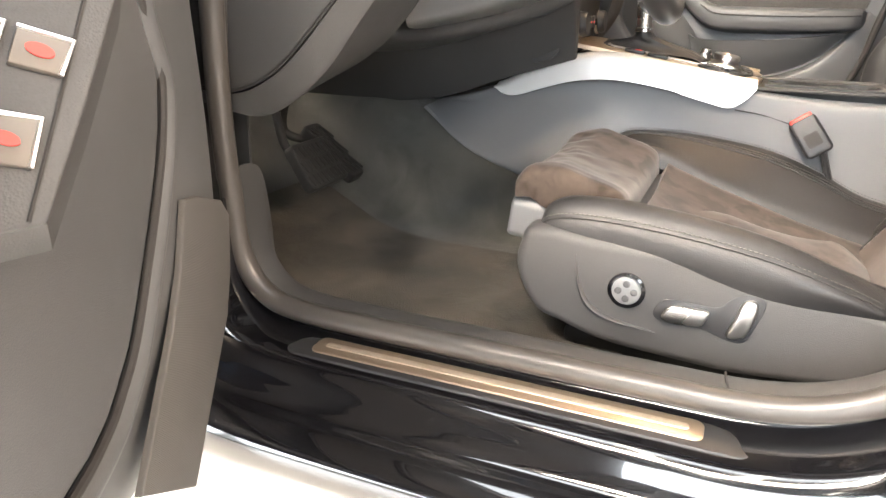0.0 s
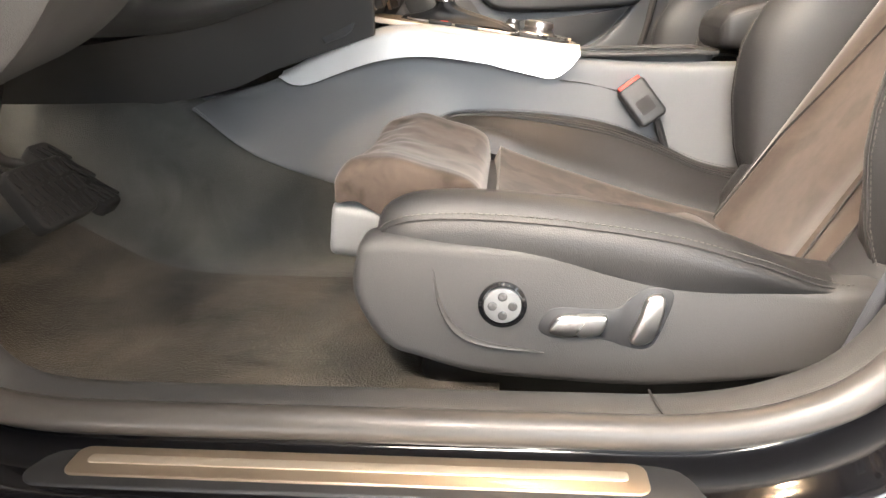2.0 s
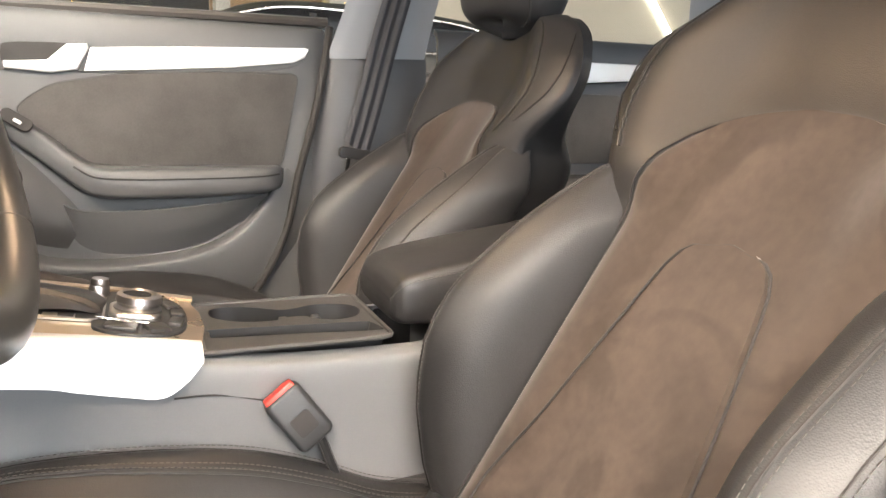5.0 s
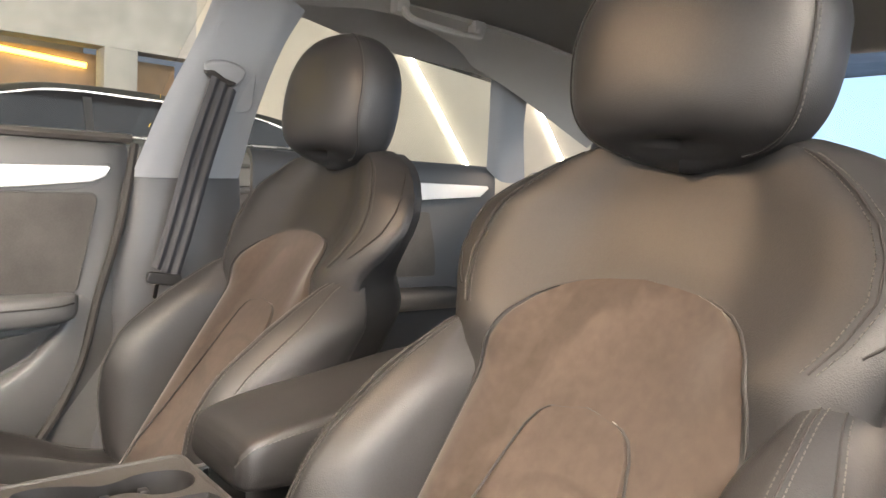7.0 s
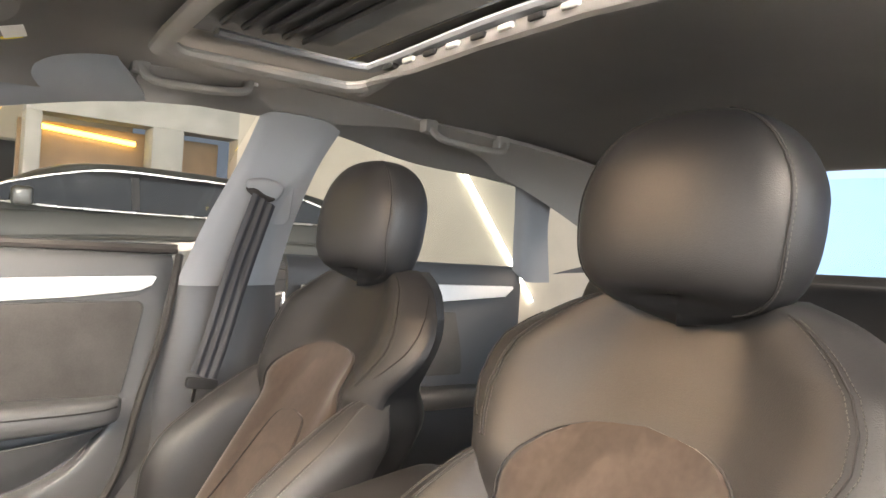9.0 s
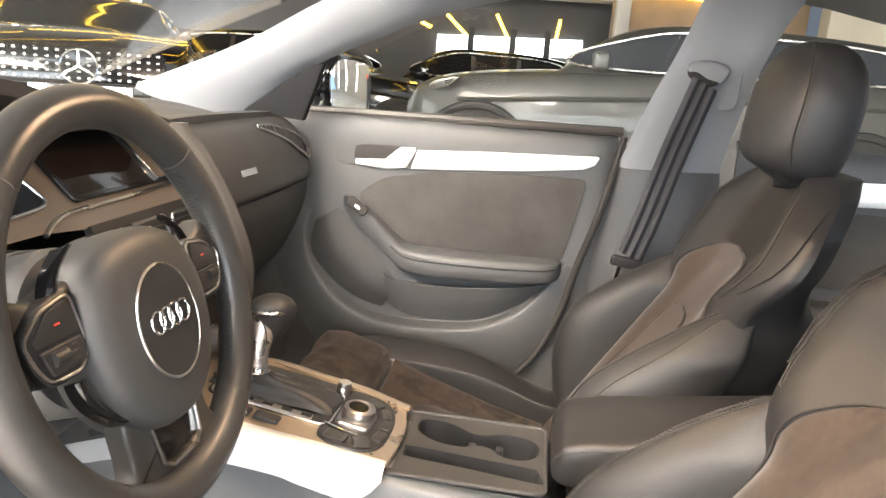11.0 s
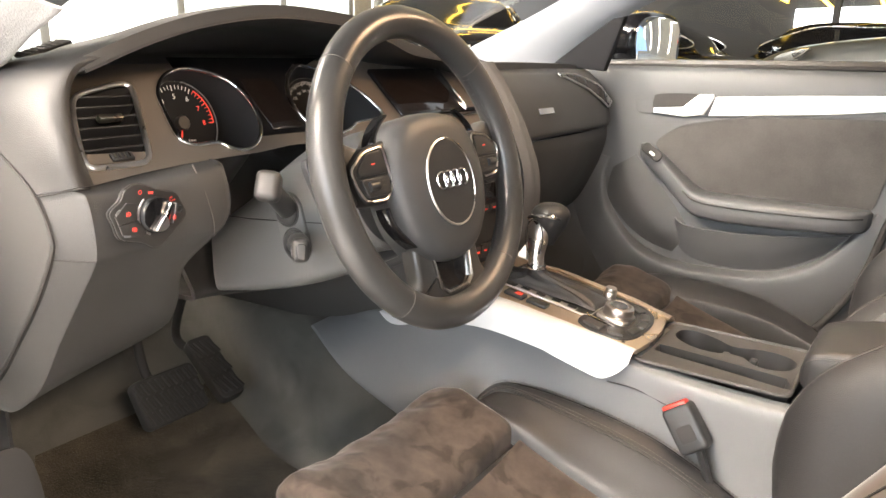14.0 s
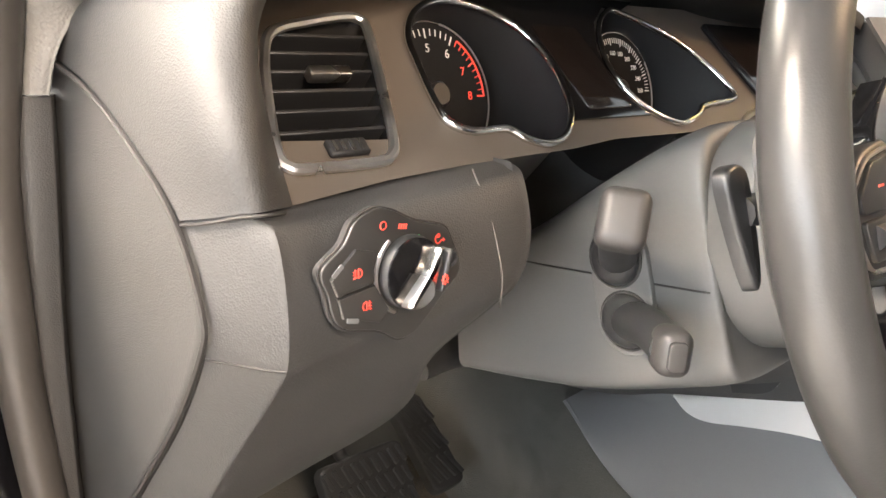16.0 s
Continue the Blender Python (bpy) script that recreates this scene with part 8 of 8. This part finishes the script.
for k in range(5):
    x = -6.5 + 1.5 * k
    led((x, 3.0 + 0.4 * (k % 2), 3.36), (x + 0.7, 5.8, 3.36), LED_AMBER, "amber light strip on the dark ceiling", 0.03)
    led((x + 0.7, 5.8, 3.36), (x + 0.2, 7.4, 3.36), LED_AMBER, "amber light strip on the dark ceiling", 0.03)
    led((x - 0.6, 8.6, 3.36), (x + 0.4, 12.0, 3.36), LED_AMBER, "amber light strip on the dark ceiling", 0.03)
for k in range(4):
    led((-3.0 + 1.4 * k, -1.6, 3.36), (-2.4 + 1.4 * k, -6.6, 3.36), LED_WHITE, "white light strip on the dark ceiling", 0.05)


single("wall_beam", block(-1.6, 3.0, 12.4, 12.8, 2.60, 3.4, 0), WALL_CREAM, "cream beam under the dark ceiling", kind="structure")
for a, b in (((-2.4, 13.48, 2.16), (-2.15, 13.48, 2.05)), ((-1.85, 13.48, 2.30), (-1.40, 13.48, 1.90)), ((-0.9, 13.48, 2.36), (-0.6, 13.48, 1.84)), ((0.3, 13.48, 2.34), (0.22, 13.48, 1.78))):
    led(a, b, LED_AMBER, "amber light strip on the dark far wall", 0.03)


def parked_car(name, label, paint, prof, length, width, M, grille=False, suv=True):
    """A parked car: nose at local x = 0, local y across, local z up."""
    c = thing(name, tuple(M @ Vector((length / 2, 0, 0))), label, "car", "parked cars")

    def add(nm, bm, mat, lab="", parent=None):
        bm.transform(M)
        return part(nm, bm, mat, parent or c, lab)
    hood, roof, belt = prof
    wr = 0.42 if name == "parked_suv" else 0.35
    k0 = wr / 0.35
    rows = []
    L = length
    for x, zt, zb, w in ((0.0, hood - 0.28, 0.35, 0.70), (0.03 * L, hood - 0.12, 0.25, 0.86), (0.10 * L, hood - 0.03, 0.22, 0.95), (0.22 * L, hood + 0.03, 0.22, 1.0), (0.36 * L, max(belt, hood + 0.02), 0.22, 1.0), (0.6 * L, belt + 0.03, 0.22, 1.0), (0.85 * L, belt + 0.05, 0.22, 0.98), (0.96 * L, belt, 0.28, 0.9), (1.0 * L, belt - 0.2, 0.4, 0.78)):
        h = width / 2 * w
        rows.append([(x, -h * 0.96, zb), (x, -h, zb + 0.25), (x, -h * 0.99, (zb + zt) / 2 + 0.1), (x, -h * 0.92, zt - 0.05), (x, -h * 0.75, zt), (x, 0, zt + 0.03), (x, h * 0.75, zt), (x, h * 0.92, zt - 0.05), (x, h * 0.99, (zb + zt) / 2 + 0.1), (x, h, zb + 0.25), (x, h * 0.96, zb)])
    add("body_shell", grid_bm(sheet(rows, 66, 60), False), paint)
    rows = []
    for x, z, w in ((0.26 * L, hood + 0.02, 0.80), (0.33 * L, (belt + roof) / 2 + 0.02, 0.76), (0.42 * L, roof - 0.03, 0.68), (0.58 * L, roof, 0.67), (0.78 * L, roof - 0.05, 0.66), (0.90 * L, (belt + roof) / 2 + 0.05, 0.68), (0.96 * L, belt, 0.72)):
        h = width / 2 * w
        b = width / 2 * 0.86
        rows.append([(x, -b, belt - 0.02), (x, -h - (b - h) * 0.45, (belt + z) / 2), (x, -h, z - 0.04), (x, -h * 0.8, z), (x, 0, z + 0.02), (x, h * 0.8, z), (x, h, z - 0.04), (x, h + (b - h) * 0.45, (belt + z) / 2), (x, b, belt - 0.02)])
    add("cabin", grid_bm(sheet(rows, 50, 50), False), paint)
    for s in (-1, 1):
        win = [(0.30 * L, belt + 0.04), (0.42 * L, roof - 0.10), (0.58 * L, roof - 0.07), (0.78 * L, roof - 0.12), (0.90 * L, belt + 0.10), (0.86 * L, belt + 0.05)]
        y0 = s * width / 2 * 0.82
        lean = (0.86 - 0.67) * width / 2 / (roof - belt)
        m = frame_of((0, s * width / 2 * 0.868, belt), (1, 0, 0), (0, -s * lean, 1))
        add("side_glass", slab([(x, (z - belt) * 1.03) for x, z in smooth_outline(win, 50)], -0.03 * s, m, 0), GLOSS_BLACK, "dark side glass")
        for k in (0.50, 0.66):
            add("window_post", slab([(k * L - 0.03, 0.04), (k * L + 0.03, 0.04), (k * L + 0.03, roof - belt - 0.1), (k * L - 0.03, roof - belt - 0.1)], -0.036 * s, m, 0), PLASTIC_DARK)
        add("window_chrome", tube([m @ Vector((x, (z - belt) * 1.03, -s * 0.03)) for x, z in smooth_outline(win, 60)], 0.010, 6, closed=True), SATIN_CHROME)
        add("headlamp", slab(smooth_outline([(0.0, 0.0), (0.10, 0.035), (0.34, 0.05), (0.26, -0.01), (0.05, -0.045)], 30), 0.05, frame_of((0.05 * L, s * width * 0.40, hood - 0.14), (0.75, s * 0.6, 0.1), (0, 0, 1)), 0.01), SATIN_CHROME, "slender bright headlamp")
        add("tail_lamp", slab(smooth_outline([(-0.05, 0.0), (0.0, 0.17), (0.06, 0.2), (0.05, 0.02), (0.02, -0.05)], 30), 0.14 * s, frame_of((0.94 * L, s * width * 0.40, belt - 0.06), (1, 0, 0), (0, 0, 1)), 0.01), TAIL_RED, "red tail lamp")
        add("wing_mirror", block(0.32 * L, 0.32 * L + 0.14, y0 + s * 0.05 - 0.1, y0 + s * 0.05 + 0.1, belt + 0.02, belt + 0.16, 0.03, 3), paint)
        add("crease", tube(catmull([(0.1 * L, s * width * 0.492, hood - 0.24), (0.5 * L, s * width * 0.502, belt - 0.16), (0.93 * L, s * width * 0.47, belt - 0.12)], 20), 0.02, 6), paint)
        for x in (0.135 * L, 0.76 * L):
            wh = add("wheel", lathe([(0.22, -0.1), (0.33, -0.1), (0.35, -0.06), (0.35, 0.07), (0.33, 0.10), (0.25, 0.11), (0.24, 0.09)], 40, frame_of((x, s * (width / 2 - 0.11), wr), (1, 0, 0), (0, 0, 1)) @ Matrix.Scale(k0, 4)), TYRE, "black tyre")
            for k in range(5):
                a = radians(72 * k)
                q = frame_of((x, s * (width / 2 + 0.012), wr), (1, 0, 0), (0, 0, 1)) @ Matrix.Rotation(a, 4, "Z") @ Matrix.Scale(k0, 4)
                add("wheel_spoke", block(-0.025, 0.025, 0.03, 0.24, -0.02, 0.02, 0.006, 2, q), SATIN_CHROME, "", wh)
            ring = [(x + 0.235 * k0 * math.cos(a), s * (width / 2 + 0.014), wr + 0.235 * k0 * math.sin(a)) for a in np.linspace(0, 2 * math.pi, 36, endpoint=False)]
            add("wheel_rim", tube(ring, 0.014, 8, closed=True), SATIN_CHROME, "", wh)
            arch = [(x + 0.40 * k0 * math.cos(a), s * (width / 2 + 0.005), 0.36 * k0 + 0.42 * k0 * math.sin(a)) for a in np.linspace(-0.15, math.pi + 0.15, 30)]
            add("wheel_arch", tube(arch, 0.035, 8), PLASTIC_DARK if suv else paint)
            # flat dark disc stands in for the shade inside the wheel arch
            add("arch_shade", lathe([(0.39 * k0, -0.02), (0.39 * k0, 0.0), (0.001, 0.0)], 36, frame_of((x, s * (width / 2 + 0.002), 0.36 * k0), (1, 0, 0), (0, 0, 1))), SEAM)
    if grille:
        g = add("grille", slab(rounded(width * 0.62, 0.26, 0.06), 0.06, frame_of((-0.01, 0, hood - 0.24), (0, -1, 0), (0.15, 0, 1)), 0.02), GLOSS_BLACK, "black grille with bright studs")
        for r in range(5):
            for k in range(17):
                add("stud", block(-0.012, 0.012, -0.008, 0.008, 0, 0.012, 0.003, 1, frame_of((-0.01, 0, hood - 0.24), (0, -1, 0), (0.15, 0, 1)) @ Matrix.Translation((-width * 0.28 + k * width * 0.035, -0.09 + 0.045 * r, 0.058))), SATIN_CHROME, "", g)
        gm = frame_of((-0.075, 0, hood - 0.24), (0, -1, 0), (0.15, 0, 1))
        add("emblem_ring", tube([gm @ Vector((0.115 * math.cos(a), 0.115 * math.sin(a), 0)) for a in np.linspace(0, 2 * math.pi, 40, endpoint=False)], 0.009, 8, closed=True), CHROME, "chrome emblem ring")
        add("emblem_disc", lathe([(0.11, -0.01), (0.11, 0.0), (0.001, 0.004)], 32, gm), GLOSS_BLACK)
        for k in range(3):
            add("emblem_bar", block(-0.011, 0.011, 0.0, 0.11, 0.002, 0.012, 0.003, 1, gm @ Matrix.Rotation(radians(120 * k), 4, "Z")), CHROME)
    add("bumper", block(0.0, 0.12, -width * 0.4, width * 0.4, 0.28, 0.45, 0.04, 3), PLASTIC_DARK)
    return c


parked_car("parked_suv", "grey crossover parked beside the car", SUV_PAINT, (1.21, 1.70, 1.27), 4.8, 1.85, Matrix.Translation((-0.94, 6.1, 0)))
parked_car("parked_black_car", "black car with studded bright grille parked ahead", PAINT_BLACK, (1.26, 1.62, 1.22), 4.6, 1.80, Matrix.Translation((-2.92, 3.83, 0)) @ Matrix.Rotation(radians(123), 4, "Z"), grille=True, suv=False)
parked_car("parked_dark_car", "dark car under amber light strips", PAINT_BLACK, (1.05, 1.6, 1.12), 4.6, 1.85, Matrix.Translation((-3.4, 11.2, 0)) @ Matrix.Rotation(radians(12), 4, "Z"), suv=True)
parked_car("parked_dark_car", "dark car parked behind the grey crossover", PAINT_BLACK, (1.05, 1.58, 1.14), 4.6, 1.85, Matrix.Translation((-1.1, 9.7, 0)) @ Matrix.Rotation(math.pi, 4, "Z"), suv=True)
